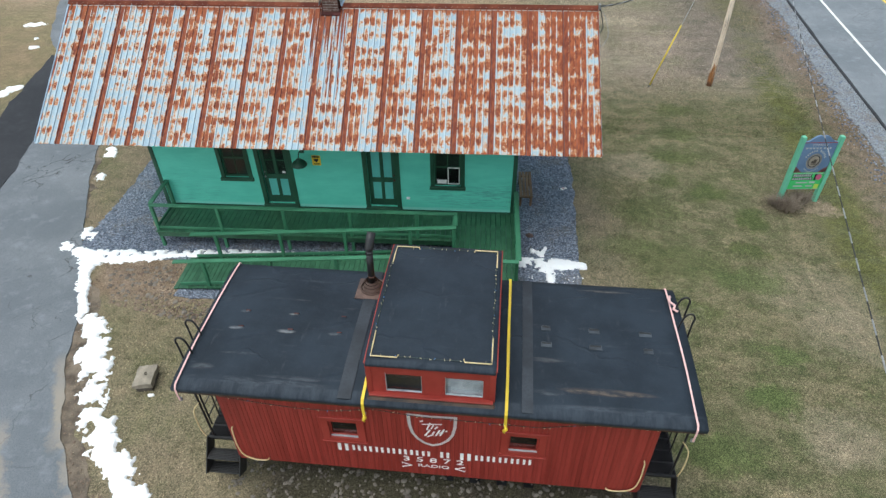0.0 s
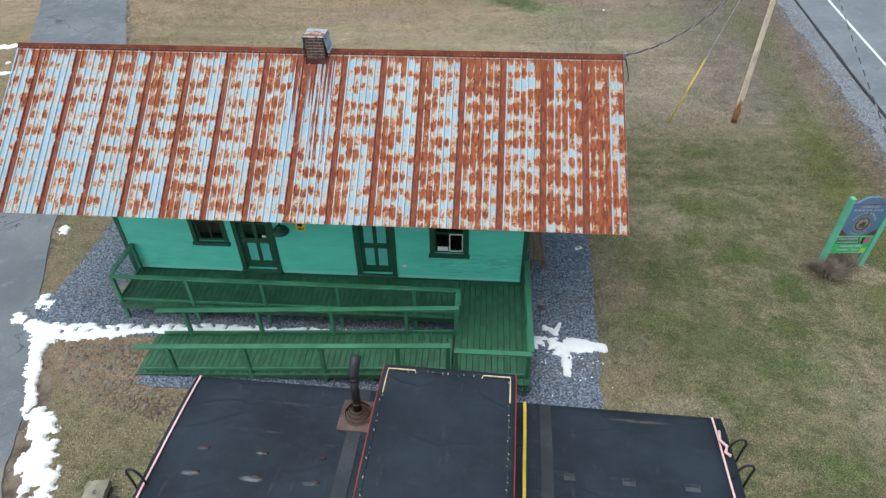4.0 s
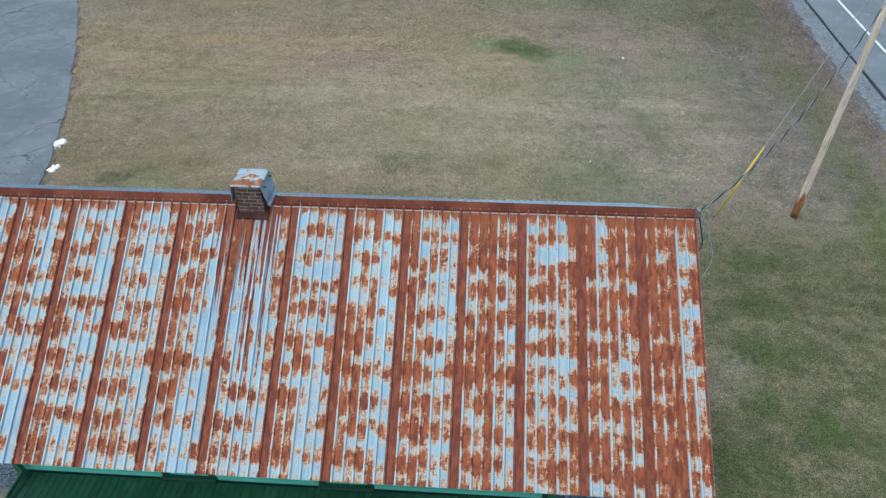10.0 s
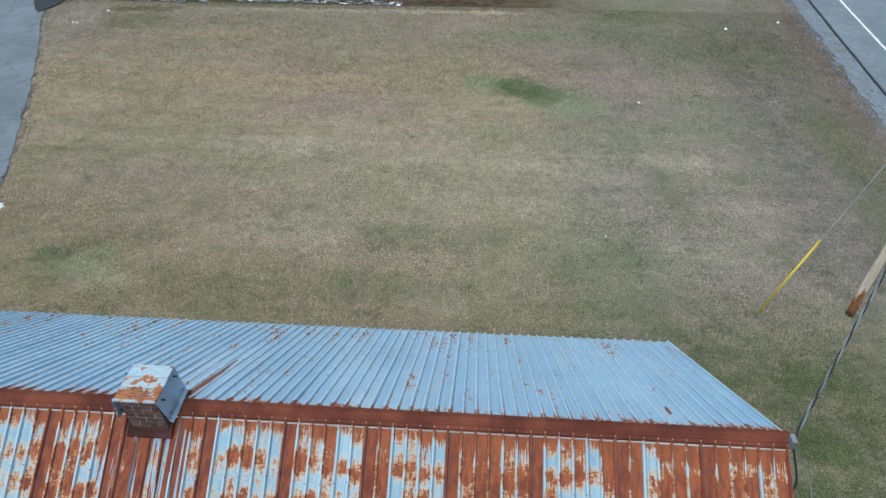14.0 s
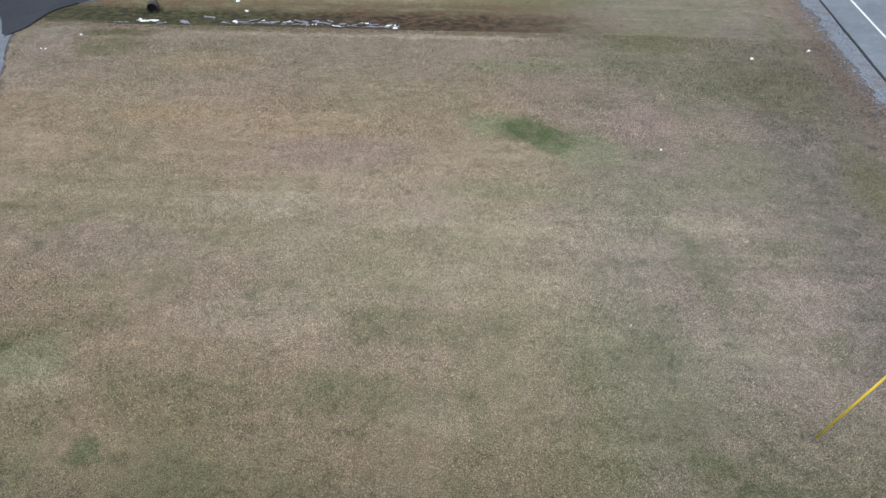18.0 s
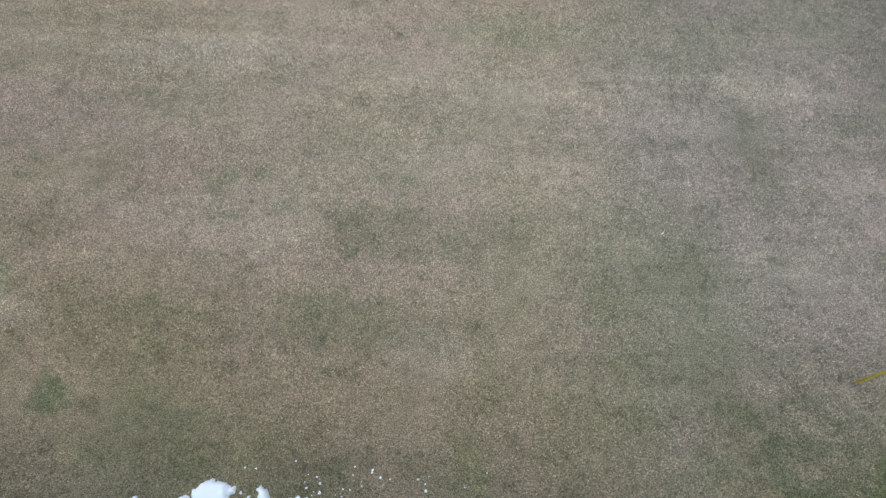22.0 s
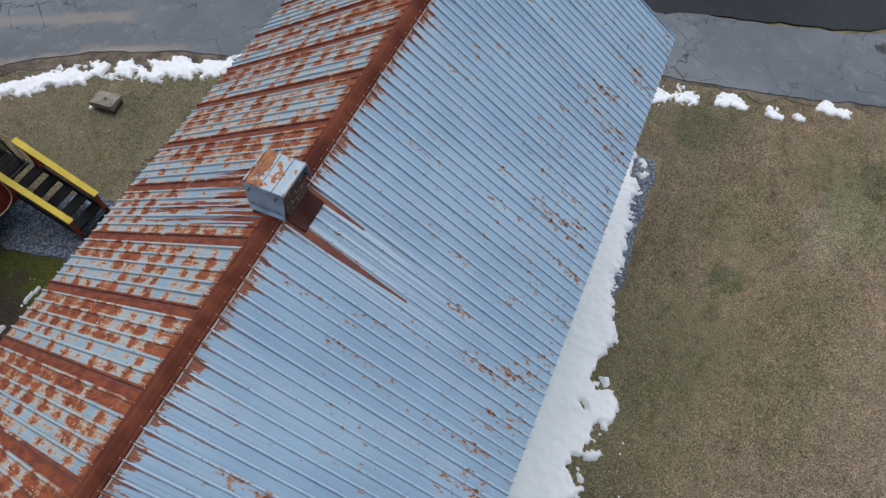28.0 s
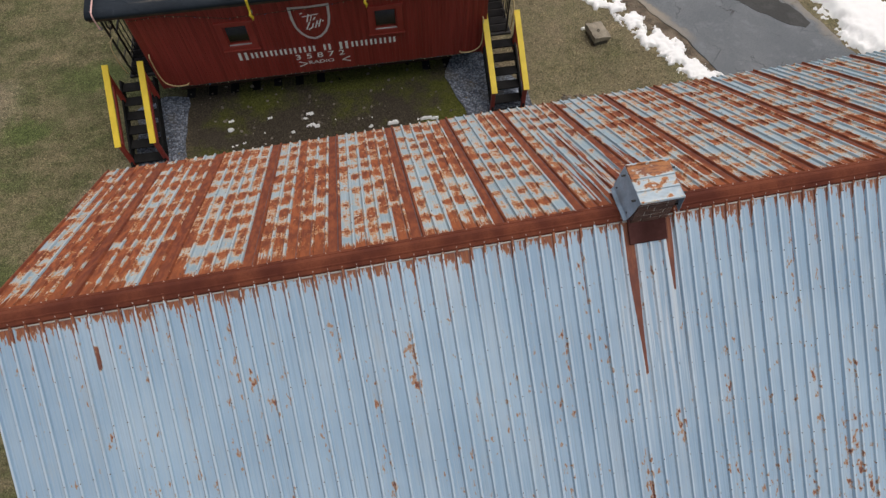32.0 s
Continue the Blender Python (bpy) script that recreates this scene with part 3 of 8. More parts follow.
def asphalt(name, base, light, cracks=0.6, sand=()):
    k = Tree(name)
    p = k.pos()
    n1, n2 = k.noise(p, 0.35, 4), k.noise(p, 40.0, 3, 0.7)
    col = k.mix(k.step(n1, 0.35, 0.7), base, light)
    col = k.mix(k.step(n2, 0.4, 0.7, 0.0, 0.6), col, tuple(v * 0.6 for v in base))
    bent = k.scaled(p, (1, 1, 1), 0.0)
    warp = k.m("MULTIPLY", k.noise(p, 1.3, 3), 1.2)
    x, y, z = k.xyz(bent)
    n = k.t.nodes.new("ShaderNodeTexVoronoi")
    n.feature = "DISTANCE_TO_EDGE"
    k.put(n.inputs["Vector"], k.vec(k.m("ADD", x, warp), k.m("ADD", y, warp), 0.0))
    n.inputs["Scale"].default_value = 0.42
    line = k.m("MULTIPLY", k.step(n.outputs["Distance"], 0.002, 0.012, 1.0, 0.0), k.step(n1, 0.42, 0.62))
    col = k.mix(k.m("MULTIPLY", line, cracks), col, (0.04, 0.04, 0.042))
    m = k.t.nodes.new("ShaderNodeTexVoronoi")
    m.feature = "DISTANCE_TO_EDGE"
    k.put(m.inputs["Vector"], k.vec(k.m("MULTIPLY", k.m("ADD", x, warp), 1.5), k.m("ADD", k.m("MULTIPLY", y, 0.8), warp), 3.0))
    m.inputs["Scale"].default_value = 0.8
    web = k.m("MULTIPLY", k.step(m.outputs["Distance"], 0.003, 0.014, 1.0, 0.0), k.step(k.noise(k.scaled(p, (1, 1, 1), 7.0), 0.5, 3), 0.50, 0.60))
    col = k.mix(k.m("MULTIPLY", web, cracks), col, (0.05, 0.05, 0.052))
    worn = k.noise(k.scaled(p, (1, 1, 1), 3.0), 2.4, 5, 0.7)
    col = k.mix(k.step(worn, 0.5, 0.72, 0.0, 0.35), col, tuple(v * 1.35 for v in light))
    # washed-out sand left in strips on the asphalt
    for ax, ay, bx, by, wide in sand:
        L = math.hypot(bx - ax, by - ay)
        ux, uy = (bx - ax) / L, (by - ay) / L
        al = k.m("ADD", k.m("MULTIPLY", k.m("SUBTRACT", x, ax), ux), k.m("MULTIPLY", k.m("SUBTRACT", y, ay), uy))
        ac = k.m("ABSOLUTE", k.m("SUBTRACT", k.m("MULTIPLY", k.m("SUBTRACT", y, ay), ux), k.m("MULTIPLY", k.m("SUBTRACT", x, ax), uy)))
        ac = k.m("ADD", ac, k.m("MULTIPLY", k.m("SUBTRACT", worn, 0.5), 0.9))
        f = k.m("MULTIPLY", k.step(ac, wide * 0.3, wide, 0.5, 0.0), k.m("MULTIPLY", k.step(al, -0.4, 0.2), k.step(al, L - 0.2, L + 0.4, 1.0, 0.0)))
        col = k.mix(f, col, (0.36, 0.31, 0.245))
    return k.done(col, 0.85, 0.0, n2, 0.006, 0.3)


def membrane_mat():
    k = Tree("black_rubber_membrane")
    p = k.obj()
    big = k.noise(p, 0.9, 4, 0.6)
    wrinkle = k.noise(k.scaled(p, (0.8, 1.3, 1), 2.0), 1.1, 4, 0.55)
    scuff = k.noise(k.scaled(p, (1.2, 5, 2), 7.0), 1.0, 6, 0.75)
    dust = k.noise(p, 45.0, 3, 0.7)
    col = k.mix(k.step(big, 0.3, 0.7), (0.0120, 0.0180, 0.0265), (0.0250, 0.0355, 0.0495))
    col = k.mix(k.step(scuff, 0.58, 0.78, 0.0, 0.45), col, (0.070, 0.080, 0.094))
    rub = k.noise(k.scaled(p, (7, 1.6, 2), 17.0), 1.0, 6, 0.75)
    col = k.mix(k.step(rub, 0.58, 0.76, 0.0, 0.4), col, (0.075, 0.085, 0.10))
    col = k.mix(k.m("MULTIPLY", k.step(dust, 0.5, 0.8), 0.35), col, (0.05, 0.054, 0.06))
    x, y, z = k.xyz(p)
    # dried run-off marks; the long ones near y -1.42 and -1.45 paint eave sheen
    for cx, cy, rx, ry, c in ((3.0, -1.12, 0.75, 0.07, (0.26, 0.19, 0.13)), (1.95, -0.5, 0.3, 0.05, (0.13, 0.13, 0.13)), (3.2, 1.45, 0.5, 0.03, (0.17, 0.15, 0.13)), (-3.6, -0.85, 0.35, 0.03, (0.12, 0.13, 0.14)), (-2.3, -1.3, 0.8, 0.04, (0.09, 0.10, 0.115)), (-3.2, -1.42, 1.3, 0.07, (0.10, 0.115, 0.135)), (3.3, -1.45, 1.2, 0.06, (0.10, 0.115, 0.135)), (-2.92, -0.25, 0.17, 0.04, (0.34, 0.35, 0.36)), (-1.97, -0.25, 0.13, 0.035, (0.32, 0.33, 0.34)), (-3.9, -0.25, 0.14, 0.035, (0.32, 0.33, 0.34)), (-2.9, 0.19, 0.09, 0.03, (0.34, 0.33, 0.32)), (-3.88, 0.19, 0.09, 0.03, (0.30, 0.30, 0.30)), (-3.2, 0.6, 0.5, 0.03, (0.10, 0.11, 0.12)), (-4.2, -1.2, 0.2, 0.08, (0.12, 0.13, 0.14)), (2.02, -1.2, 0.25, 0.06, (0.16, 0.17, 0.18)), (-2.6, 1.2, 0.7, 0.03, (0.09, 0.10, 0.115))):
        d = k.m("ADD", k.m("POWER", k.m("DIVIDE", k.m("SUBTRACT", x, cx), rx), 2.0), k.m("POWER", k.m("DIVIDE", k.m("SUBTRACT", k.m("ADD", y, k.m("MULTIPLY", scuff, 0.12)), cy + 0.06), ry), 2.0))
        col = k.mix(k.m("MULTIPLY", k.step(d, 0.1, 1.6, 0.5, 0.0), k.step(scuff, 0.42, 0.62, 0.1, 1.0)), col, c)
    # sheen along the rounded front eave, painted as a paler band
    eave_sheen = k.step(k.m("ADD", y, k.m("MULTIPLY", k.m("SUBTRACT", scuff, 0.5), 0.10)), -1.44, -1.48)
    col = k.mix(k.m("MULTIPLY", eave_sheen, k.step(rub, 0.38, 0.62, 0.1, 0.5)), col, (0.055, 0.068, 0.085))
    v = k.t.nodes.new("ShaderNodeTexVoronoi")
    v.feature = "DISTANCE_TO_EDGE"
    wz = k.m("MULTIPLY", k.noise(p, 0.8, 3), 1.6)
    k.put(v.inputs["Vector"], k.vec(k.m("ADD", k.m("MULTIPLY", x, 0.5), wz), k.m("ADD", k.m("MULTIPLY", y, 1.3), wz), 0.0))
    v.inputs["Scale"].default_value = 0.7
    crease = k.m("MULTIPLY", k.step(v.outputs["Distance"], 0.0, 0.05, 1.0, 0.0), k.step(big, 0.42, 0.6))
    return k.done(col, k.m("ADD", 0.55, k.m("MULTIPLY", big, 0.25)), 0.0, k.m("ADD", k.m("ADD", wrinkle, k.m("MULTIPLY", crease, 0.35)), k.m("MULTIPLY", dust, 0.05)), 0.05, 0.22)


def wall_paint():
    """Teal paint on clapboards: faint runs along the boards, and a weathered stretch near the corner."""
    k = Tree("teal_wall_paint")
    p = k.pos()
    x, y, z = k.xyz(p)
    soft, run = k.noise(k.scaled(p, (0.8, 1, 2.2)), 1.4, 4, 0.6), k.noise(k.scaled(p, (2.2, 1, 55), 4.0), 1.0, 4, 0.7)
    col = k.mix(k.step(soft, 0.3, 0.7), (0.122, 0.60, 0.445), (0.150, 0.67, 0.50))
    col = k.mix(k.step(run, 0.55, 0.75, 0.0, 0.5), col, (0.085, 0.45, 0.34))
    near = k.m("MULTIPLY", k.step(x, 0.6, 2.2), k.m("MULTIPLY", k.step(z, 0.7, 0.95), k.step(z, 1.3, 1.9, 1.0, 0.0)))
    far = k.m("MULTIPLY", k.step(x, -4.6, -5.6), k.step(z, 2.2, 1.2, 0.0, 0.35))
    worn = k.m("MULTIPLY", k.m("MAXIMUM", near, far), k.step(run, 0.50, 0.60))
    col = k.mix(k.m("MULTIPLY", worn, 0.7), col, (0.075, 0.26, 0.22))
    foot = k.m("MULTIPLY", k.step(k.m("ADD", z, k.m("MULTIPLY", soft, 0.10)), 0.74, 0.80, 1.0, 0.0), k.step(run, 0.4, 0.6, 0.25, 0.6))
    col = k.mix(foot, col, (0.36, 0.70, 0.62))
    return k.done(col, 0.6, 0.0, run, 0.002)


def pole_wood():
    """Bleached, checked pole wood that gives way raggedly to rotten orange wood at the foot."""
    k = Tree("weathered_pole_wood")
    p = k.obj()
    x, y, z = k.xyz(p)
    grain, soft = k.noise(k.scaled(p, (38, 38, 1.2)), 1.0, 4, 0.65), k.noise(k.scaled(p, (7, 7, 1.6)), 1.0, 4, 0.6)
    col = k.mix(k.step(soft, 0.3, 0.7), (0.70, 0.54, 0.40), (0.88, 0.74, 0.58))
    col = k.mix(k.step(grain, 0.52, 0.66, 0.0, 0.8), col, (0.20, 0.16, 0.125))
    low = k.m("ADD", z, k.m("ADD", k.m("MULTIPLY", k.m("SUBTRACT", soft, 0.5), 2.6), k.m("MULTIPLY", k.m("SUBTRACT", grain, 0.5), 2.2)))
    rot = k.mix(k.step(grain, 0.40, 0.62), (0.44, 0.185, 0.055), (0.10, 0.045, 0.025))
    rot = k.mix(k.step(k.m("ADD", z, k.m("MULTIPLY", soft, 0.3)), 0.2, 0.42, 0.75, 0.0), rot, (0.075, 0.035, 0.022))
    col = k.mix(k.step(low, 0.62, 0.86, 1.0, 0.0), col, rot)
    return k.done(col, 0.85, 0.0, grain, 0.012)


def hood_metal():
    """Dull galvanised sheet, with blotchy rust along the front half of the hood's top."""
    k = Tree("hood_sheet_metal")
    p = k.pos()
    x, y, z = k.xyz(p)
    big, fine = k.noise(p, 9.0, 4, 0.6), k.noise(k.scaled(p, (8, 30, 8)), 1.0, 4, 0.7)
    col = k.mix(k.step(big, 0.3, 0.7), (0.36, 0.46, 0.54), (0.52, 0.61, 0.67))
    col = k.mix(k.step(fine, 0.54, 0.7, 0.0, 0.5), col, (0.27, 0.33, 0.39))
    band = k.m("MULTIPLY", k.step(y, 18.19, 18.23), k.step(y, 18.34, 18.42, 1.0, 0.0))
    blot = k.m("MULTIPLY", k.step(y, 18.40, 18.42), k.step(y, 18.50, 18.56, 1.0, 0.0))
    amount = k.m("ADD", k.m("ADD", k.m("MULTIPLY", big, 0.7), k.m("MULTIPLY", fine, 0.45)), k.m("ADD", k.m("MULTIPLY", band, 0.20), k.m("MULTIPLY", blot, 0.05)))
    col = k.mix(k.step(amount, 0.58, 0.66, 0.0, 0.7), col, (0.55, 0.44, 0.30))
    col = k.mix(k.step(amount, 0.645, 0.675), col, k.mix(k.step(fine, 0.4, 0.6), (0.19, 0.060, 0.028), (0.40, 0.15, 0.045)))
    return k.done(col, 0.5, 0.1, fine, 0.002)


MAT = {
    "ground": ground_mat(),
    "gravel": stone_bed("blue_grey_gravel", (0.070, 0.092, 0.135), (0.33, 0.375, 0.455), 22.0),
    "shoulder": stone_bed("grey_shoulder_gravel", (0.19, 0.205, 0.22), (0.36, 0.385, 0.41), 22.0, (0.19, 0.165, 0.145), 0.75),
    "drive": asphalt("old_grey_asphalt", (0.150, 0.166, 0.184), (0.222, 0.238, 0.255), 0.9, ((-5.6, 4.4, -7.8, 8.3, 0.3), (-4.7, 6.2, -6.9, 9.4, 0.28), (-9.3, 6.9, -10.9, 9.2, 0.75), (-10.8, 9.0, -11.7, 11.4, 0.5), (-6.2, 8.1, -7.3, 10.4, 0.35))),
    "damp": asphalt("damp_asphalt", (0.055, 0.056, 0.056), (0.085, 0.085, 0.084), 0.2),
    "fresh": asphalt("fresh_black_asphalt", (0.03, 0.032, 0.037), (0.045, 0.047, 0.053), 0.0),
    "road": asphalt("road_asphalt", (0.18, 0.20, 0.22), (0.24, 0.26, 0.28), 0.3),
    "line": plain("white_road_paint", (0.78, 0.78, 0.76), 0.7, vary=0.08),
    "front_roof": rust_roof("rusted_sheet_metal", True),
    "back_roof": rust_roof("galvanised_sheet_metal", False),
    "ridge": plain("rusted_ridge_metal", (0.150, 0.043, 0.029), 0.8, vary=0.3, scale=9, tone=(0.215, 0.066, 0.036), spec=0.12),
    "flash": plain("dark_rusty_flashing", (0.095, 0.034, 0.030), 0.8, vary=0.4, scale=10, spec=0.15),
    "galv": plain("galvanised_flashing", (0.33, 0.44, 0.56), 0.45, 0.25, vary=0.3, scale=12),
    "teal": wall_paint(),
    "trim": plain("dark_green_trim_paint", (0.018, 0.085, 0.045), 0.5, vary=0.2),
    "deck": plain("dark_green_deck_paint", (0.029, 0.112, 0.054), 0.5, vary=0.24, stretch=(2, 2, 2)),
    "rail": plain("green_rail_paint", (0.043, 0.182, 0.094), 0.5, vary=0.2),
    "panel": plain("pale_teal_door_paint", (0.13, 0.52, 0.45), 0.5, vary=0.08),
    "dark": plain("room_shade_and_dark_print", (0.012, 0.012, 0.014), 0.8),
    "brick": plain("old_brown_brick", (0.125, 0.066, 0.052), 0.85, vary=0.4, scale=14, depth=0.006),
    "mortar": plain("lime_mortar", (0.46, 0.43, 0.39), 0.9),
    "red": plain("caboose_red_paint", (0.265, 0.026, 0.017), 0.55, vary=0.25, scale=4, stretch=(7, 7, 0.45)),
    "redtrim": plain("red_window_trim", (0.30, 0.033, 0.022), 0.5, vary=0.14),
    "membrane": membrane_mat(),
    "black": plain("black_iron_paint", (0.014, 0.014, 0.015), 0.5, vary=0.3),
    "white": plain("white_lettering_paint", (0.86, 0.85, 0.83), 0.6, vary=0.1, scale=20),
    "cream": plain("cream_painted_iron", (0.72, 0.56, 0.30), 0.5, vary=0.12),
    "yellow": plain("yellow_paint", (0.80, 0.58, 0.04), 0.5, vary=0.1),
    "pinkstrap": plain("faded_pink_webbing", (0.80, 0.50, 0.47), 0.8, vary=0.15),
    "stepwood": plain("black_stained_planks", (0.015, 0.015, 0.016), 0.8, vary=0.35, spec=0.12),
    "snow": plain("old_snow", (0.97, 0.975, 0.985), 0.7, vary=0.015, scale=5, depth=0.006),
    "pole": pole_wood(),
    "hood": hood_metal(),
    "flapgrey": plain("worn_membrane_edge", (0.046, 0.057, 0.070), 0.6, vary=0.5, scale=14),
    "strand": plain("galvanised_strand", (0.46, 0.47, 0.48), 0.4, 0.3, vary=0.2),
    "cable": plain("black_cable", (0.02, 0.02, 0.022), 0.6),
    "steel": plain("grey_steel", (0.35, 0.36, 0.37), 0.45, 0.6),
    "stone": plain("weathered_sandstone", (0.31, 0.27, 0.21), 0.9, vary=0.3, scale=12, depth=0.01),
    "stonedark": plain("dark_sandstone", (0.085, 0.07, 0.055), 0.9, vary=0.4, scale=10, depth=0.012),
    "bench": plain("brown_bench_wood", (0.20, 0.11, 0.06), 0.7, vary=0.25),
    "drygrass": plain("dry_brown_stems", (0.25, 0.20, 0.155), 0.9, vary=0.4),
    "paleboard": plain("pale_weathered_board", (0.42, 0.40, 0.35), 0.85, vary=0.25, scale=10, stretch=(0.4, 3, 3)),
    "rails": plain("rusty_rail_steel", (0.10, 0.05, 0.035), 0.7, 0.2, vary=0.3),
}


def glass_mat():
    k = Tree("window_glass")
    k.bsdf.inputs["Transmission Weight"].default_value = 1.0
    return k.done((0.85, 0.9, 0.92), 0.03)


def blade_mat():
    k = Tree("turf_blades")
    isl = k.island()
    col, a, b = lawn_colour(k, k.pos())
    col = k.mix(1.0, col, (1.3, 1.3, 1.3), "MULTIPLY")
    col = k.mix(k.step(isl, 0.55, 0.0, 0.0, 0.7), col, k.mix(1.0, col, (0.26, 0.28, 0.25), "MULTIPLY"))
    col = k.mix(k.step(isl, 0.5, 1.0, 0.0, 0.7), col, k.mix(1.0, col, (2.2, 2.18, 2.1), "MULTIPLY"))
    return k.done(col, 0.9, spec=0.15)


MAT.update({
    "blades": blade_mat(),
    "drip": plain("rust_stained_flashing", (0.035, 0.028, 0.024), 0.55, vary=0.4, scale=10, stretch=(1, 1, 0.5), tone=(0.10, 0.056, 0.032)),
    "lip": plain("bright_metal_lip", (0.62, 0.60, 0.57), 0.5, 0.2, vary=0.2),
    "seam": plain("weathered_membrane", (0.0195, 0.026, 0.036), 0.65, vary=0.3),
    "verge": plain("brown_verge_soil", (0.165, 0.130, 0.095), 0.95, vary=0.5, scale=9, depth=0.02),
    "ice": plain("grey_wet_ice", (0.25, 0.26, 0.31), 0.35, vary=0.4, scale=8),
    "sheet": plain("pale_trim_and_reflection", (0.42, 0.45, 0.47), 0.4, vary=0.3, scale=16),
    "cable_green": plain("green_cable", (0.012, 0.03, 0.02), 0.5),
    "bulb_warm": plain("pale_bulb", (0.65, 0.55, 0.35), 0.3),
    "bulb_blue": plain("blue_bulb", (0.08, 0.22, 0.5), 0.3),
    "rustplate": plain("rusty_plate", (0.12, 0.075, 0.06), 0.8, vary=0.4, scale=9),
    "mint": plain("mint_green_paint", (0.16, 0.52, 0.34), 0.5, vary=0.12),
    "paper": plain("dull_white_print", (0.40, 0.43, 0.45), 0.6, vary=0.12),
    "brickred": plain("faded_brick_red", (0.26, 0.115, 0.11), 0.6, vary=0.2),
    "pinkprint": plain("pink_print", (0.45, 0.09, 0.19), 0.5, vary=0.2),
    "yellowgreen": plain("yellow_green_print", (0.42, 0.62, 0.08), 0.5, vary=0.12),
    "signblue": plain("slate_blue_sign", (0.12, 0.2, 0.33), 0.5, vary=0.12),
    "sealgrey": plain("grey_seal", (0.24, 0.235, 0.22), 0.6, vary=0.3, scale=30),
    "brightgreen": plain("bright_green_print", (0.06, 0.50, 0.14), 0.5, vary=0.1),
    "pebble": stone_piece("pebbles", (0.075, 0.095, 0.135), (0.38, 0.42, 0.49)),
    "claystone": stone_piece("clay_stones", (0.10, 0.085, 0.07), (0.27, 0.24, 0.20)),
    "soilcrumb": stone_piece("soil_crumbs", (0.13, 0.09, 0.065), (0.30, 0.23, 0.17)),
})
MAT["glass"] = glass_mat()


# ---- mesh helpers ----
def mesh_of(name, bm, material, smooth=False):
    me = bpy.data.meshes.new(name)
    bm.to_mesh(me)
    bm.free()
    me.materials.append(material if not isinstance(material, str) else MAT[material])
    if smooth:
        me.polygons.foreach_set("use_smooth", [True] * len(me.polygons))
    return me


def part(name, bm, material, parent=None, label="", smooth=False):
    ob = new(name, mesh_of(name, bm, material, smooth) if isinstance(bm, bmesh.types.BMesh) else bm)
    ob.parent = parent
    if label:
        ob["label"] = label
    return ob


def thing(name, label, category, m=None, group="", kind=""):
    ob = new(name)
    ob.empty_display_size = 0.2
    if m is not None:
        ob.matrix_world = m
    return tagged(ob, label, category, group, kind)


def add_box(bm, x0, y0, z0, x1, y1, z1, bevel=0.0, turn=None):
    c = ((x0 + x1) / 2, (y0 + y1) / 2, (z0 + z1) / 2)
    m = Matrix.Translation(c) @ (turn or Matrix()) @ Matrix.Diagonal((abs(x1 - x0), abs(y1 - y0), abs(z1 - z0), 1))
    v = bmesh.ops.create_cube(bm, size=1, matrix=m)["verts"]
    if bevel:
        e = list({e for w in v for e in w.link_edges})
        bmesh.ops.bevel(bm, geom=e, offset=bevel, segments=1, affect="EDGES")
    return bm


def box(*a, **k):
    return add_box(bmesh.new(), *a, **k)


def boxes(rows, bevel=0.0):
    bm = bmesh.new()
    for r in rows:
        add_box(bm, *r, bevel=bevel)
    return bm


def beam(a, b, w, h, bevel=0.006, bm=None):
    """A straight timber from a to b, w wide and h high."""
    bm = bm or bmesh.new()
    a, b = Vector(a), Vector(b)
    d = b - a
    side = d.cross(Vector((0, 0, 1)))
    side = side.normalized() if side.length > 1e-5 else Vector((1, 0, 0))
    up = side.cross(d).normalized()
    rot = Matrix((side, d.normalized(), up)).transposed().to_4x4()
    m = Matrix.Translation((a + b) / 2) @ rot @ Matrix.Diagonal((w, d.length, h, 1))
    v = bmesh.ops.create_cube(bm, size=1, matrix=m)["verts"]
    if bevel:
        bmesh.ops.bevel(bm, geom=list({e for q in v for e in q.link_edges}), offset=bevel, segments=1, affect="EDGES")
    return bm


def tube(pts, r, sides=8, bm=None, closed=False):
    """A round bar or cable along points."""
    bm = bm or bmesh.new()
    pts = [Vector(p) for p in pts]
    rings = []
    ref = Vector((0.13, 0.27, 0.95)).normalized()
    for i, p in enumerate(pts):
        d = (pts[min(i + 1, len(pts) - 1)] - pts[max(i - 1, 0)]).normalized()
        s = d.cross(ref)
        s = s.normalized() if s.length > 1e-4 else Vector((1, 0, 0))
        u = s.cross(d)
        rr = r[i] if isinstance(r, (list, tuple)) else r
        rings.append([bm.verts.new(p + (s * math.cos(a) + u * math.sin(a)) * rr) for a in [6.28319 * j / sides for j in range(sides)]])
    for q, w in zip(rings, rings[1:]):
        for j in range(sides):
            bm.faces.new((q[j], q[(j + 1) % sides], w[(j + 1) % sides], w[j]))
    bm.faces.new(rings[0])
    bm.faces.new(rings[-1][::-1])
    bmesh.ops.recalc_face_normals(bm, faces=bm.faces)
    return bm


def smooth_line(pts, n=8):
    """Points along a Catmull-Rom curve."""
    pts = [Vector(p) for p in pts]
    out = []
    for i in range(len(pts) - 1):
        p0, p1, p2, p3 = pts[max(i - 1, 0)], pts[i], pts[i + 1], pts[min(i + 2, len(pts) - 1)]
        for j in range(n):
            t = j / n
            out.append(0.5 * (2 * p1 + (p2 - p0) * t + (2 * p0 - 5 * p1 + 4 * p2 - p3) * t * t + (3 * p1 - p0 - 3 * p2 + p3) * t ** 3))
    return out + [pts[-1]]


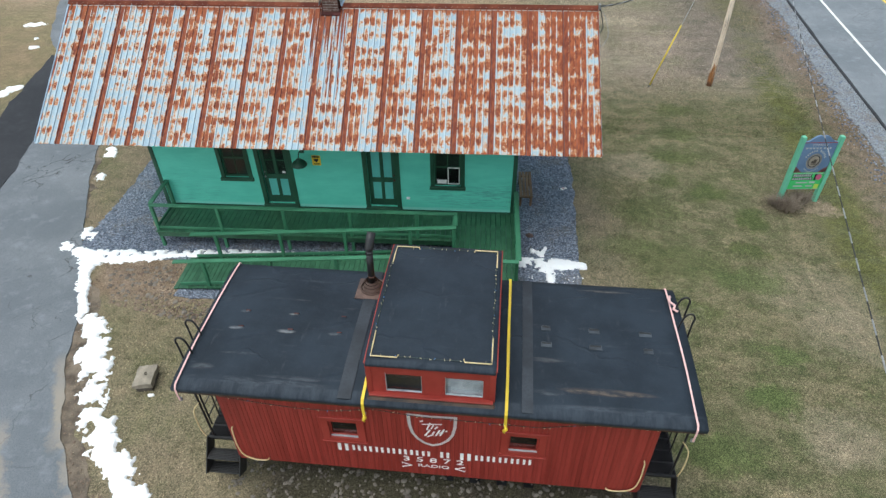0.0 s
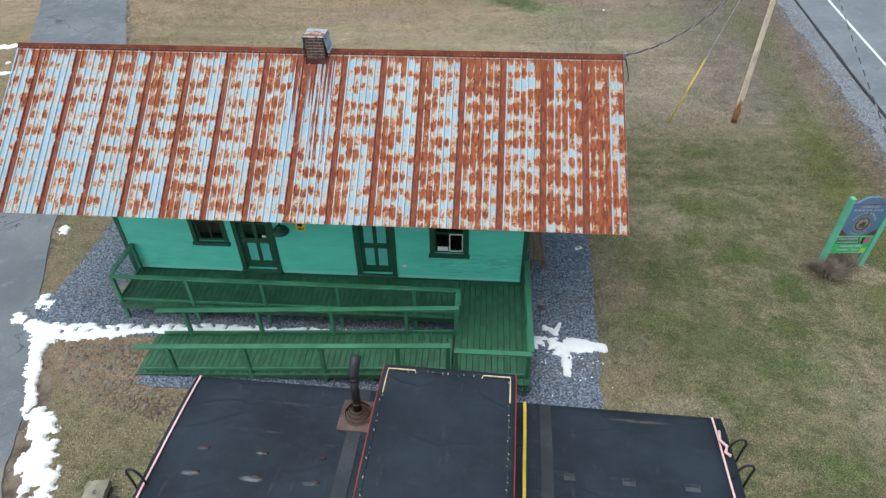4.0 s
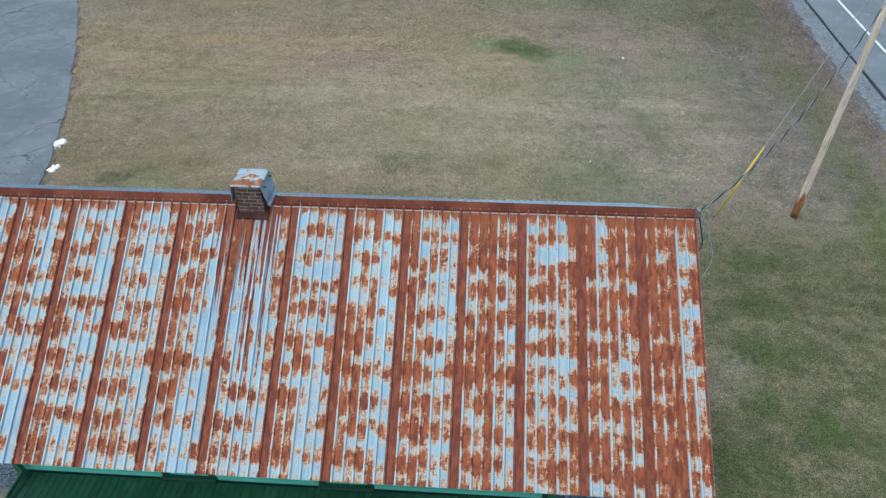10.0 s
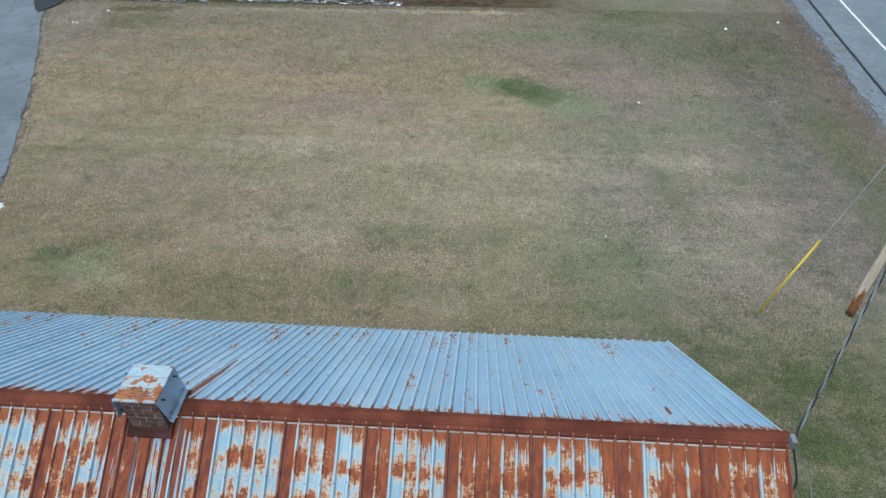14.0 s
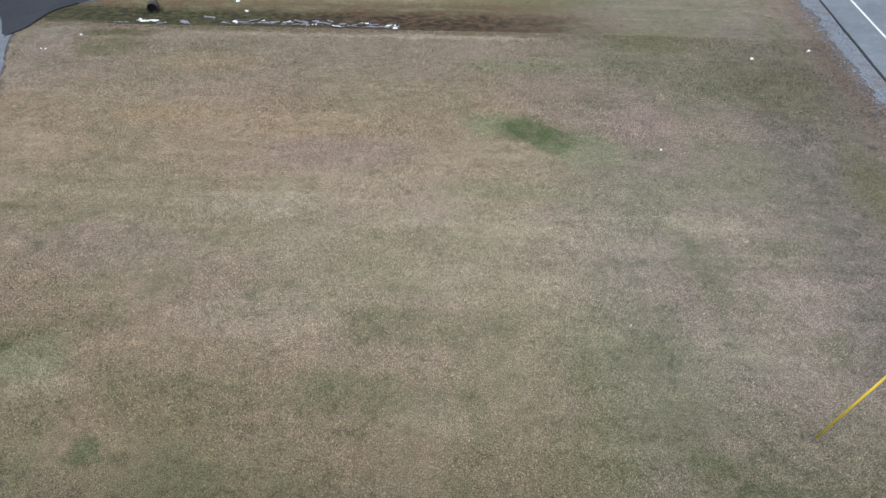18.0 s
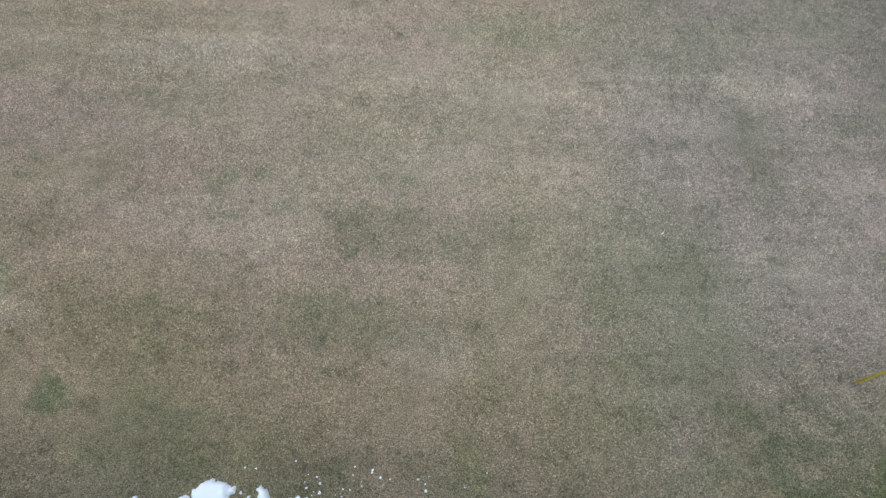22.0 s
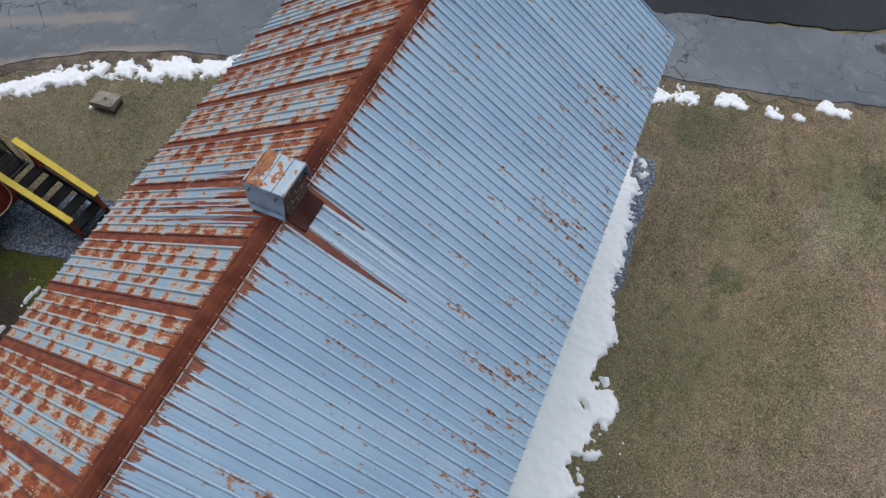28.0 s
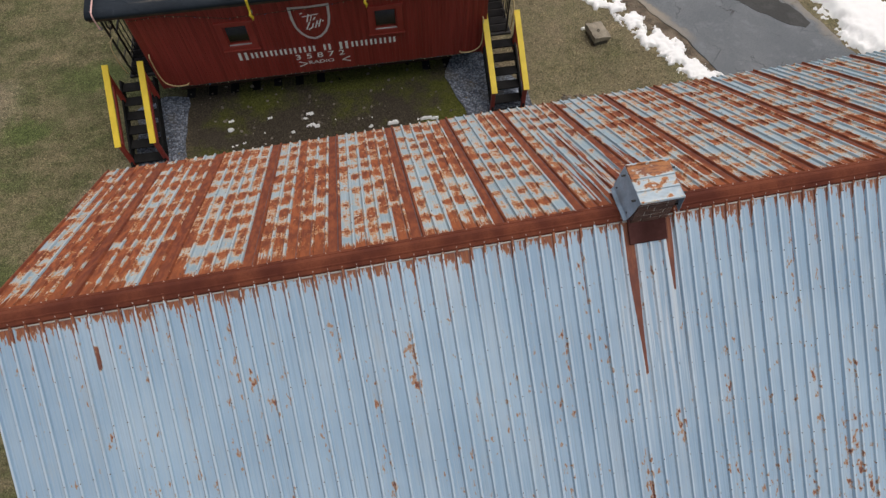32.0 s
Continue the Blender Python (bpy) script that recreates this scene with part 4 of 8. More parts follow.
def grid_mesh(name, xs, ys, height, keep=None):
    """A sheet over a grid, with a height function and an optional choice of cells."""
    verts = [(x, y, height(x, y)) for y in ys for x in xs]
    w = len(xs)
    faces = []
    for j in range(len(ys) - 1):
        for i in range(w - 1):
            if keep is None or keep((xs[i] + xs[i + 1]) / 2, (ys[j] + ys[j + 1]) / 2):
                faces.append((j * w + i, j * w + i + 1, (j + 1) * w + i + 1, (j + 1) * w + i))
    me = bpy.data.meshes.new(name)
    me.from_pydata(verts, [], faces)
    me.validate()
    return me


def strip(name, left, right, z, material, thick=0.03, wob=0.0):
    """A paved strip between two edge lines, standing a little proud of the ground, with turned-down edges."""
    bm = bmesh.new()
    rows = []
    for a, b in zip(left, right):
        a, b = Vector((*a, 0)), Vector((*b, 0))
        d = (b - a).normalized()
        a = a + d * (noise.noise((a.x * 0.9, a.y * 0.9, 1)) + 0.5 * noise.noise((a.x * 3.1, a.y * 3.1, 2)) + 0.45 * noise.noise((a.x * 8.3, a.y * 8.3, 3))) * wob
        b = b + d * (noise.noise((b.x * 0.9, b.y * 0.9, 5)) + 0.5 * noise.noise((b.x * 3.1, b.y * 3.1, 6)) + 0.45 * noise.noise((b.x * 8.3, b.y * 8.3, 7))) * wob
        n = 6
        zz = [z(q.x, q.y) if callable(z) else z for q in (a, b)]
        row = [bm.verts.new((a.x, a.y, zz[0] - thick))]
        row += [bm.verts.new(a.lerp(b, k / n) + Vector((0, 0, zz[0]))) for k in range(n + 1)]
        row.append(bm.verts.new((b.x, b.y, zz[1] - thick)))
        rows.append(row)
    for p, q in zip(rows, rows[1:]):
        for k in range(len(p) - 1):
            bm.faces.new((p[k], p[k + 1], q[k + 1], q[k]))
    bmesh.ops.recalc_face_normals(bm, faces=bm.faces)
    return part(name, bm, material)


def resample(pts, step):
    out = []
    for (a, b), (c, d) in zip(pts, pts[1:]):
        n = max(1, int(math.hypot(c - a, d - b) / step))
        out += [(a + (c - a) * i / n, b + (d - b) * i / n) for i in range(n)]
    return out + [pts[-1]]


def along(pts, n):
    """n points at even spacing along a smooth line through flat points."""
    p = [(v.x, v.y) for v in smooth_line([(a, b, 0) for a, b in pts], 12)]
    s = np.concatenate([[0], np.cumsum([math.hypot(c - a, d - b) for (a, b), (c, d) in zip(p, p[1:])])])
    q = np.linspace(0, s[-1], n)
    return list(zip(np.interp(q, s, [v[0] for v in p]), np.interp(q, s, [v[1] for v in p])))


# ---- ground, roads and beds ----
def ditch(x, y):
    c = 53.35 + 0.12 * math.sin(x * 0.4)
    reach = max(0.0, min(1.0, (x + 21.0) / 3.0)) * max(0.0, min(1.0, (13.0 - x) / 8.0))
    return -0.32 * math.exp(-((y - c) / (1.2 if y < c else 1.5)) ** 2) * reach


def land(x, y):
    if abs(x) > 60 or y > 90 or y < -40:
        return 0.0
    return ditch(x, y) + 0.018 * noise.noise((x * 0.5, y * 0.5, 0)) - 0.012


far = [1500, 700, 300, 140, 80]
gx = [-v for v in far] + list(np.arange(-45, 45.1, 0.75)) + [60, 90, 160, 320, 700, 1500]
gy = [-v for v in far] + list(np.arange(-30, 66.1, 0.6)) + [75, 95, 150, 300, 700, 1500]
ground = part("ground", grid_mesh("ground", [float(v) for v in gx], [float(v) for v in gy], land), None)
ground.data.materials.append(MAT["ground"])
tagged(ground, "dormant tan and olive lawn with one green patch", "lawn", kind="structure")

DRIVE_R = [(-2.0, -12), (-2.6, 0), (-4.2, 5.3), (-5.3, 7.0), (-6.35, 8.45), (-7.15, 10.1), (-7.85, 12.0), (-9.2, 14.8), (-10.5, 17.7), (-11.6, 20.6), (-12.4, 24.4), (-13.4, 28.0), (-14.1, 29.8), (-14.85, 31.9), (-15.9, 34.3), (-17.2, 37.0), (-18.7, 40.2), (-20.7, 44.1), (-23.0, 48.4), (-24.0, 50.3), (-25.0, 52.5)]
DRIVE_L = [(-10.0, -12), (-10.0, 0), (-10.3, 5.3), (-10.5, 7.2), (-10.8, 9.0), (-11.3, 11.0), (-12.0, 13.0), (-12.9, 15.4), (-13.6, 17.5), (-14.3, 20.5), (-15.2, 24.4), (-16.4, 28.0), (-19.3, 30.8), (-22.3, 37.0), (-26.0, 44.5), (-28.0, 48.2), (-30.5, 52.0)]
edge_r = along(DRIVE_R, 420)
verge = strip("verge", [(x - 0.2, y) for x, y in edge_r], [(x + (0.45 if y < 13 else 0.15) + 0.3 * noise.noise((y * 0.35, 3, 0)) + 0.12 * noise.noise((y * 2.1, 5, 0)), y) for x, y in edge_r], 0.002, "verge", 0.02, 0.26)
tagged(verge, "strip of bare brown soil along the driveway's edge", "soil", kind="structure")
drive = strip("driveway", along(DRIVE_L, 420), along(DRIVE_R, 420), 0.03, "drive", 0.06, 0.11)
tagged(drive, "worn grey asphalt driveway with cracks and ragged edges", "driveway", kind="structure")
FRESH_R = [(-13.0, 15.6), (-13.6, 17.5), (-14.3, 20.5), (-14.5, 22.0), (-15.6, 25.4), (-16.4, 27.6), (-17.5, 28.9)]
FRESH_L = [(-14.4, 15.4), (-15.5, 18.0), (-16.4, 21.0), (-16.9, 22.6), (-17.65, 26.0), (-18.1, 28.4), (-18.3, 29.0)]
fresh = strip("asphalt_patch", along(FRESH_L, 40), along(FRESH_R, 40), 0.040, "fresh", 0.06, 0.16)
tagged(fresh, "fresh black asphalt strip laid along the driveway", "pavement", kind="structure")

damp = strip("asphalt_patch", along([(-8.86, 7.4), (-9.2, 7.95), (-9.87, 8.75), (-10.3, 9.4), (-10.7, 9.95), (-10.88, 10.5)], 30), along([(-8.7, 7.35), (-8.86, 8.13), (-9.13, 9.0), (-9.56, 9.6), (-10.2, 10.35), (-10.7, 10.62)], 30), 0.037, "damp", 0.05, 0.14)
tagged(damp, "dark damp patch of asphalt on the worn driveway", "pavement", kind="structure")


def line_x(y):
    return 18.05 + 0.098 * y + 0.0006 * (y - 30) ** 2


ys = [float(v) for v in np.arange(-40, 130, 1.5)]
road = strip("road", [(line_x(v) - 1.85, v) for v in ys], [(line_x(v) + 8.6, v) for v in ys], 0.05, "road", 0.08, 0.03)
tagged(road, "grey asphalt country road with a white edge line", "road", kind="structure")
fine_ys = [float(v) for v in np.arange(-20, 80, 0.12)]
shoulder = strip("shoulder", [(line_x(v) - 2.85 + 0.35 * noise.noise((v * 0.3, 1, 4)) + 0.22 * noise.noise((v * 1.3, 2, 4)) + 0.16 * noise.noise((v * 4.1, 3, 4)) + 0.12 * noise.noise((v * 9.7, 3, 4)), v) for v in fine_ys], [(line_x(v) - 1.75, v) for v in fine_ys], 0.022, "shoulder", 0.05, 0.0)
tagged(shoulder, "pale grey gravel shoulder beside the road", "gravel", kind="structure")
for off, nm in ((0.0, "edge_line"), (3.45, "centre_line"), (6.9, "edge_line")):
    ln = strip(nm, [(line_x(v) + off - 0.07, v) for v in ys], [(line_x(v) + off + 0.07, v) for v in ys], 0.056, "line" if off != 3.45 else "yellow", 0.004)
    tagged(ln, "painted line on the asphalt road", "road marking", kind="structure")
crack = strip("pavement_joint", [(line_x(v) - 1.92, v) for v in ys], [(line_x(v) - 1.80, v) for v in ys], 0.058, "fresh", 0.05, 0.05)
tagged(crack, "dark tarred joint along the road's edge", "road joint", kind="structure")
SA, SB = Vector((-70.0, 19.2)), Vector((20.0, 89.5))
side = [SA.lerp(SB, v / 60) for v in range(61)]
nrm = Vector((-(SB - SA).y, (SB - SA).x)).normalized()
sroad = strip("side_road", [tuple(p + nrm * 7.5) for p in side], [tuple(p - nrm * 0.9) for p in side], 0.045, "road", 0.08)
tagged(sroad, "grey asphalt side road beyond the ditch", "road", kind="structure")
sline = strip("edge_line", [tuple(p + nrm * 0.07) for p in side], [tuple(p - nrm * 0.07) for p in side], 0.051, "line", 0.004)
tagged(sline, "white edge line on the side road", "road marking", kind="structure")
apron = strip("driveway_apron", along([(-24.3, 49.9), (-25.6, 51.9), (-27.4, 54.0), (-30.0, 56.2)], 16), along([(-23.9, 49.6), (-23.5, 51.2), (-23.6, 53.0), (-22.9, 54.8), (-20.2, 57.2)], 16), 0.052, "fresh", 0.07, 0.1)
tagged(apron, "dark asphalt apron where the driveway meets the road", "pavement", kind="structure")


def bed(name, poly, z, material, step=0.25, wob=0.12):
    """A flat bed of loose stones with an uneven edge."""
    pts = resample(poly + [poly[0]], step)[:-1]
    bm = bmesh.new()
    vs = [bm.verts.new((x + wob * noise.noise((x * 2.1, y * 2.1, 3)), y + wob * noise.noise((x * 2.1, y * 2.1, 9)), z)) for x, y in pts]
    f = bm.faces.new(vs)
    r = bmesh.ops.extrude_face_region(bm, geom=[f])
    bmesh.ops.translate(bm, verts=[v for v in r["geom"] if isinstance(v, bmesh.types.BMVert)], vec=(0, 0, -0.05))
    bmesh.ops.recalc_face_normals(bm, faces=bm.faces)
    return part(name, bm, material)


gravel = bed("gravel_bed", [(-9.35, 15.3), (-9.3, 14.2), (-5.65, 14.35), (-5.5, 12.8), (-2.0, 12.7), (2.0, 12.75), (4.4, 12.5), (5.75, 12.55), (5.95, 16.0), (6.1, 18.5), (6.1, 22.6), (-1.0, 22.8), (-4.6, 22.95), (-5.5, 23.25), (-7.0, 23.15), (-9.1, 23.05), (-9.2, 19.8), (-9.15, 17.0)], 0.014, "gravel")
tagged(gravel, "blue-grey crushed stone bed round the station", "gravel", kind="structure")
for poly in ([(-1.6, 9.7), (-0.95, 9.75), (-0.62, 10.5), (-0.85, 11.3), (-1.1, 12.6), (-2.6, 12.6), (-2.7, 11.2)], [(5.9, 9.8), (6.5, 9.7), (7.2, 10.0), (7.15, 11.9), (7.1, 12.3), (5.95, 12.3), (6.0, 11.0)]):
    tagged(bed("gravel_pad", poly, 0.012, "gravel"), "blue-grey crushed stone at the foot of the steps", "gravel", kind="structure")


def snow_bank(spine, label, h=0.11, rough=0.55, cell=0.06, holes=0.0, seed=0.0, edge=None, gaps=()):
    """Old snow along a line of (x, y, half width): a lumpy sheet with a ragged, melted edge."""
    p = np.array([(a, b) for a, b, c in spine], float)
    wd = np.array([c for a, b, c in spine], float)
    x0, y0 = p.min(0) - wd.max() * 1.5
    x1, y1 = p.max(0) + wd.max() * 1.5
    xs, ys_ = np.arange(x0, x1, cell), np.arange(y0, y1, cell)
    X, Y = np.meshgrid(xs, ys_)
    best = np.full(X.shape, 9.0)
    for (a, b), (c, d), wa, wb in zip(p, p[1:], wd, wd[1:]):
        L = max(1e-6, (c - a) ** 2 + (d - b) ** 2)
        t = np.clip(((X - a) * (c - a) + (Y - b) * (d - b)) / L, 0, 1)
        best = np.minimum(best, np.hypot(X - a - t * (c - a), Y - b - t * (d - b)) / (wa + (wb - wa) * t))
    if edge:
        best = 1 - np.minimum((np.interp(X, [a for a, b in edge], [b for a, b in edge]) - Y) / 0.34, (X - edge[0][0]) / 0.3)
    for a, b, r in gaps:
        th = np.arctan2(Y - b, X - a)
        best = best + 2.2 * np.exp(-((X - a) ** 2 + (Y - b) ** 2) / (r * (1 + 0.45 * np.sin(2 * th + a * 5) + 0.3 * np.sin(5 * th + b))) ** 2)
    H = np.zeros(X.shape)
    for j in range(X.shape[0]):
        for i in range(X.shape[1]):
            if best[j, i] < 2.2:
                q = (X[j, i] * 1.6 + seed, Y[j, i] * 1.6, seed)
                e = 0.8 * noise.noise(q) + 0.65 * noise.noise((q[0] * 2.7, q[1] * 2.7, 4)) + 0.6 * noise.noise((q[0] * 6.5, q[1] * 6.5, 8)) + 0.35 * noise.noise((q[0] * 14, q[1] * 14, 3))
                v = 1 - best[j, i] + rough * e - holes * max(0.0, noise.noise((q[0] * 1.3, q[1] * 1.3, 20)) - 0.12) * 3
                H[j, i] = min(1.0, max(-0.4, v * 2.2))
            else:
                H[j, i] = -0.4
    verts, index, faces = [], {}, []

    def vert(j, i):
        if (j, i) not in index:
            index[(j, i)] = len(verts)
            v = H[j, i]
            bump = 0.03 * noise.noise((X[j, i] * 3, Y[j, i] * 3, 5)) + 0.022 * noise.noise((X[j, i] * 8, Y[j, i] * 8, 5))
            jx, jy = (0.35 * cell * noise.noise((X[j, i] * 9, Y[j, i] * 9, k)) for k in (1, 2))
            verts.append((X[j, i] + jx, Y[j, i] + jy, 0.022 + (h * v ** 0.7 if v > 0 else 0.3 * v) + bump * max(0, v)))
        return index[(j, i)]
    for j in range(X.shape[0] - 1):
        for i in range(X.shape[1] - 1):
            q = (H[j, i], H[j, i + 1], H[j + 1, i + 1], H[j + 1, i])
            if max(q) > -0.03:
                faces.append((vert(j, i), vert(j, i + 1), vert(j + 1, i + 1), vert(j + 1, i)))
    me = bpy.data.meshes.new("snow_bank")
    me.from_pydata(verts, [], faces)
    me.materials.append(MAT["snow"])
    me.polygons.foreach_set("use_smooth", [True] * len(me.polygons))
    return tagged(new("snow_bank", me), label, "snow")


snow_bank([(-9.2, 14.5, 0.2), (-8.6, 14.25, 0.32), (-6.4, 14.55, 0.18), (-4.4, 14.68, 0.16), (-2.8, 14.72, 0.14), (-0.6, 14.78, 0.09), (1.6, 14.84, 0.04)], "strip of old white snow beside the ramp", 0.06, 0.55, 0.04, gaps=[(-8.2 + 0.36 * i, 14.33 + 0.05 * i - 0.0012 * i * i + 0.05 * (i % 2), 0.055) for i in range(22)])
snow_bank([(-8.7, 14.2, 0.24), (-8.25, 13.1, 0.2), (-7.8, 12.2, 0.15), (-7.1, 11.4, 0.3), (-6.62, 10.4, 0.34), (-6.18, 9.5, 0.31), (-5.85, 8.8, 0.27), (-5.25, 8.2, 0.29), (-4.65, 7.6, 0.27), (-3.9, 6.8, 0.24), (-3.3, 5.9, 0.18)], "ragged bank of melting snow along the driveway", 0.05, 0.9, 0.032, holes=0.26, seed=3,
          gaps=((-7.3, 11.0, 0.12), (-7.05, 10.2, 0.1), (-6.45, 9.9, 0.12), (-6.0, 9.1, 0.14), (-5.7, 8.55, 0.12), (-7.55, 12.0, 0.1)))
snow_bank([(4.15, 14.72, 0.2), (5.1, 14.72, 0.24), (6.0, 14.66, 0.14)], "patch of melting snow on the gravel", 0.07, 0.45, 0.03, seed=5, gaps=((4.55, 14.72, 0.07), (4.95, 14.85, 0.09), (4.4, 14.6, 0.06)))
snow_bank([(4.85, 14.6, 0.16), (5.0, 14.15, 0.12), (5.0, 13.75, 0.1)], "patch of melting snow on the gravel", 0.06, 1.0, 0.035, seed=6)
snow_bank([(4.55, 15.25, 0.1), (4.8, 15.1, 0.12), (4.95, 15.4, 0.07)], "broken lumps of snow on the gravel", 0.08, 0.8, 0.03, seed=7)
REAR_EDGE = [(-9.25, 22.3), (-9.0, 22.75), (-8.6, 22.95), (-7.9, 22.9), (-7.1, 23.0), (-5.8, 23.05), (-5.2, 23.1), (-4.3, 23.38), (-3.8, 23.33), (-2.75, 23.9), (-1.7, 23.75), (-1.05, 23.62), (0.2, 23.68), (1.2, 23.8), (2.2, 23.3), (3.5, 22.9), (4.8, 22.5), (5.7, 21.9), (6.0, 21.0), (8.0, 21.0)]
snow_bank([(-9.1, 22.9, 0.8), (5.2, 22.9, 0.8)], "deep bank of snow shed from the roof", 0.12, 0.58, 0.04, seed=11, edge=REAR_EDGE, gaps=((-3.3, 23.3, 0.18), (-2.6, 23.2, 0.17), (-1.5, 23.52, 0.15), (-1.3, 23.4, 0.1), (-8.55, 22.64, 0.14), (-8.85, 22.62, 0.11), (-3.05, 23.42, 0.1), (-2.2, 23.62, 0.1), (-1.85, 23.58, 0.09), (-0.6, 23.5, 0.09)))
for sp, sd in (([(-11.3, 22.6, 0.26), (-11.5, 23.4, 0.30)], 1), ([(-11.95, 24.3, 0.22), (-11.86, 24.7, 0.12)], 2), ([(-12.02, 25.4, 0.15), (-11.9, 25.65, 0.1)], 3), ([(-12.13, 26.1, 0.12), (-12.1, 26.2, 0.08)], 13), ([(-12.75, 26.7, 0.16), (-12.72, 27.2, 0.15)], 4), ([(-13.3, 28.5, 0.14), (-13.25, 28.65, 0.12)], 14), ([(-14.1, 30.2, 0.18), (-14.1, 30.45, 0.14)], 5), ([(-10.9, 20.15, 0.2), (-11.1, 20.5, 0.15)], 6), ([(-10.5, 18.5, 0.12), (-10.6, 18.7, 0.1)], 7), ([(-9.35, 15.3, 0.22), (-9.4, 15.6, 0.15)], 8), ([(-9.7, 14.7, 0.18), (-9.75, 14.8, 0.1)], 9)):
    snow_bank(sp, "small leftover heap of snow by the driveway", 0.03, 1.25, 0.028, seed=sd * 2.3)
for sp, sd in (([(-18.3, 24.4, 0.18), (-18.0, 25.3, 0.22), (-17.7, 25.6, 0.12)], 31), ([(-17.9, 23.6, 0.12), (-18.0, 23.9, 0.08)], 32), ([(-21.8, 32.9, 0.2), (-21.0, 33.1, 0.16)], 35), ([(-19.8, 29.9, 0.12), (-19.6, 30.0, 0.1)], 36), ([(-20.3, 31.0, 0.08), (-20.2, 31.1, 0.06)], 37)):
    snow_bank(sp, "patchy snow on the grass beyond the driveway", 0.05, 1.1, 0.05, seed=sd)
snow_bank([(-11.9, 8.4, 0.75), (-12.6, 11.2, 0.95), (-13.9, 14.0, 0.8)], "wide bank of snow beyond the driveway", 0.2, 0.5, 0.07, seed=33)
for x, y, r, w in ((-3.3, 12.97, 0.18, 0.04), (-2.75, 12.95, 0.26, 0.05), (-2.2, 12.96, 0.2, 0.06), (-1.5, 12.93, 0.12, 0.05), (-1.0, 12.91, 0.2, 0.05), (0.09, 11.69, 0.13, 0.04), (-0.14, 11.72, 0.07, 0.04), (0.94, 11.68, 0.1, 0.04), (1.49, 11.69, 0.05, 0.02), (2.95, 11.0, 0.06, 0.035), (3.06, 11.12, 0.05, 0.025), (2.96, 11.37, 0.09, 0.035), (2.8, 11.42, 0.04, 0.03), (3.94, 10.94, 0.04, 0.025), (4.9, 10.86, 0.06, 0.02), (4.92, 11.14, 0.05, 0.03), (4.84, 11.65, 0.07, 0.02), (4.6, 11.6, 0.03, 0.02), (3.4, 11.5, 0.03, 0.02), (0.35, 11.95, 0.05, 0.025)):
    snow_bank([(x - r, y, w), (x + r * 0.9, y + 0.02, w * 0.9)], "thin remnant of snow on the bare soil", 0.035, 1.1, 0.025, seed=x)


# ---- the station ----
station = thing("station_building", "teal clapboard railway station under a rusted metal roof", "building")
RX0, RX1, RY, RZ, EY0, EY1, EZ = -9.1, 6.0, 18.5, 6.155, 14.8, 22.2, 3.655
SLOPE = math.atan2(RZ - EZ, RY - EY0)
RUN = math.hypot(RZ - EZ, RY - EY0)
PITCH = 0.9677
WX0, WX1, WY0, WY1, DECK = -6.95, 3.97, 16.34, 20.66, 0.62
rb = bmesh.new()
for sgn, ey in ((-1, EY0), (1, EY1)):
    a, b = Vector((0, RY, RZ - 0.045)), Vector((0, ey - sgn * 0.03, EZ - 0.03))
    add_box(rb, RX0 + 0.03, -0.0, -0.02, RX1 - 0.03, RUN - 0.04, 0.02)
    vs = rb.verts[-8:]
    m = Matrix.Translation((0, RY, RZ - 0.05)) @ Matrix(((1, 0, 0, 0), (0, sgn * math.cos(SLOPE), 0, 0), (0, -math.sin(SLOPE), 1, 0), (0, 0, 0, 1)))
    rb.verts.ensure_lookup_table()
    bmesh.ops.transform(rb, matrix=m, verts=rb.verts[-8:])
bmesh.ops.recalc_face_normals(rb, faces=rb.faces)
# near-black roof core keeps the rooms behind the windows dark
roof = part("roof", rb, "stepwood", station, "ribbed sheet-metal gable roof, rusted at the front")


def panel_mesh(name, width, sgn, material, first=0):
    """A ribbed roofing sheet from the ridge to the eave; its ribs are 16 cm apart."""
    prof, gap = [], PITCH / 6
    n = int(width / gap + 0.01)
    for i in range(n + 1):
        c = i * gap + (width - n * gap if first else 0)
        hgt = 0.032 if (i == 0 and not first) or i == n else 0.026
        prof += [(c - 0.022, 0), (c - 0.011, hgt), (c + 0.011, hgt), (c + 0.022, 0)] if c > 0.03 else [(c, hgt), (c + 0.011, hgt), (c + 0.022, 0)]
    if first:
        prof = [(0, 0)] + prof
    prof = [(min(a, width + 0.012), b) for a, b in prof]
    rows = 10
    verts, faces = [], []
    cs, sn = math.cos(SLOPE), math.sin(SLOPE)
    for r in range(rows + 1):
        s = (RUN + 0.05) * r / rows
        for a, b in prof:
            w = b + 0.004 * noise.noise((a * 2, s * 1.3, width + sgn))
            verts.append((a, sgn * (s * cs + w * sn), -s * sn + w * cs))
    k = len(prof)
    for r in range(rows):
        for i in range(k - 1):
            q = (r * k + i, r * k + i + 1, (r + 1) * k + i + 1, (r + 1) * k + i)
            faces.append(q if sgn > 0 else q[::-1])
    faces = [f[::-1] for f in faces]
    me = bpy.data.meshes.new(name)
    me.from_pydata(verts, [], faces)
    me.materials.append(MAT[material])
    return me


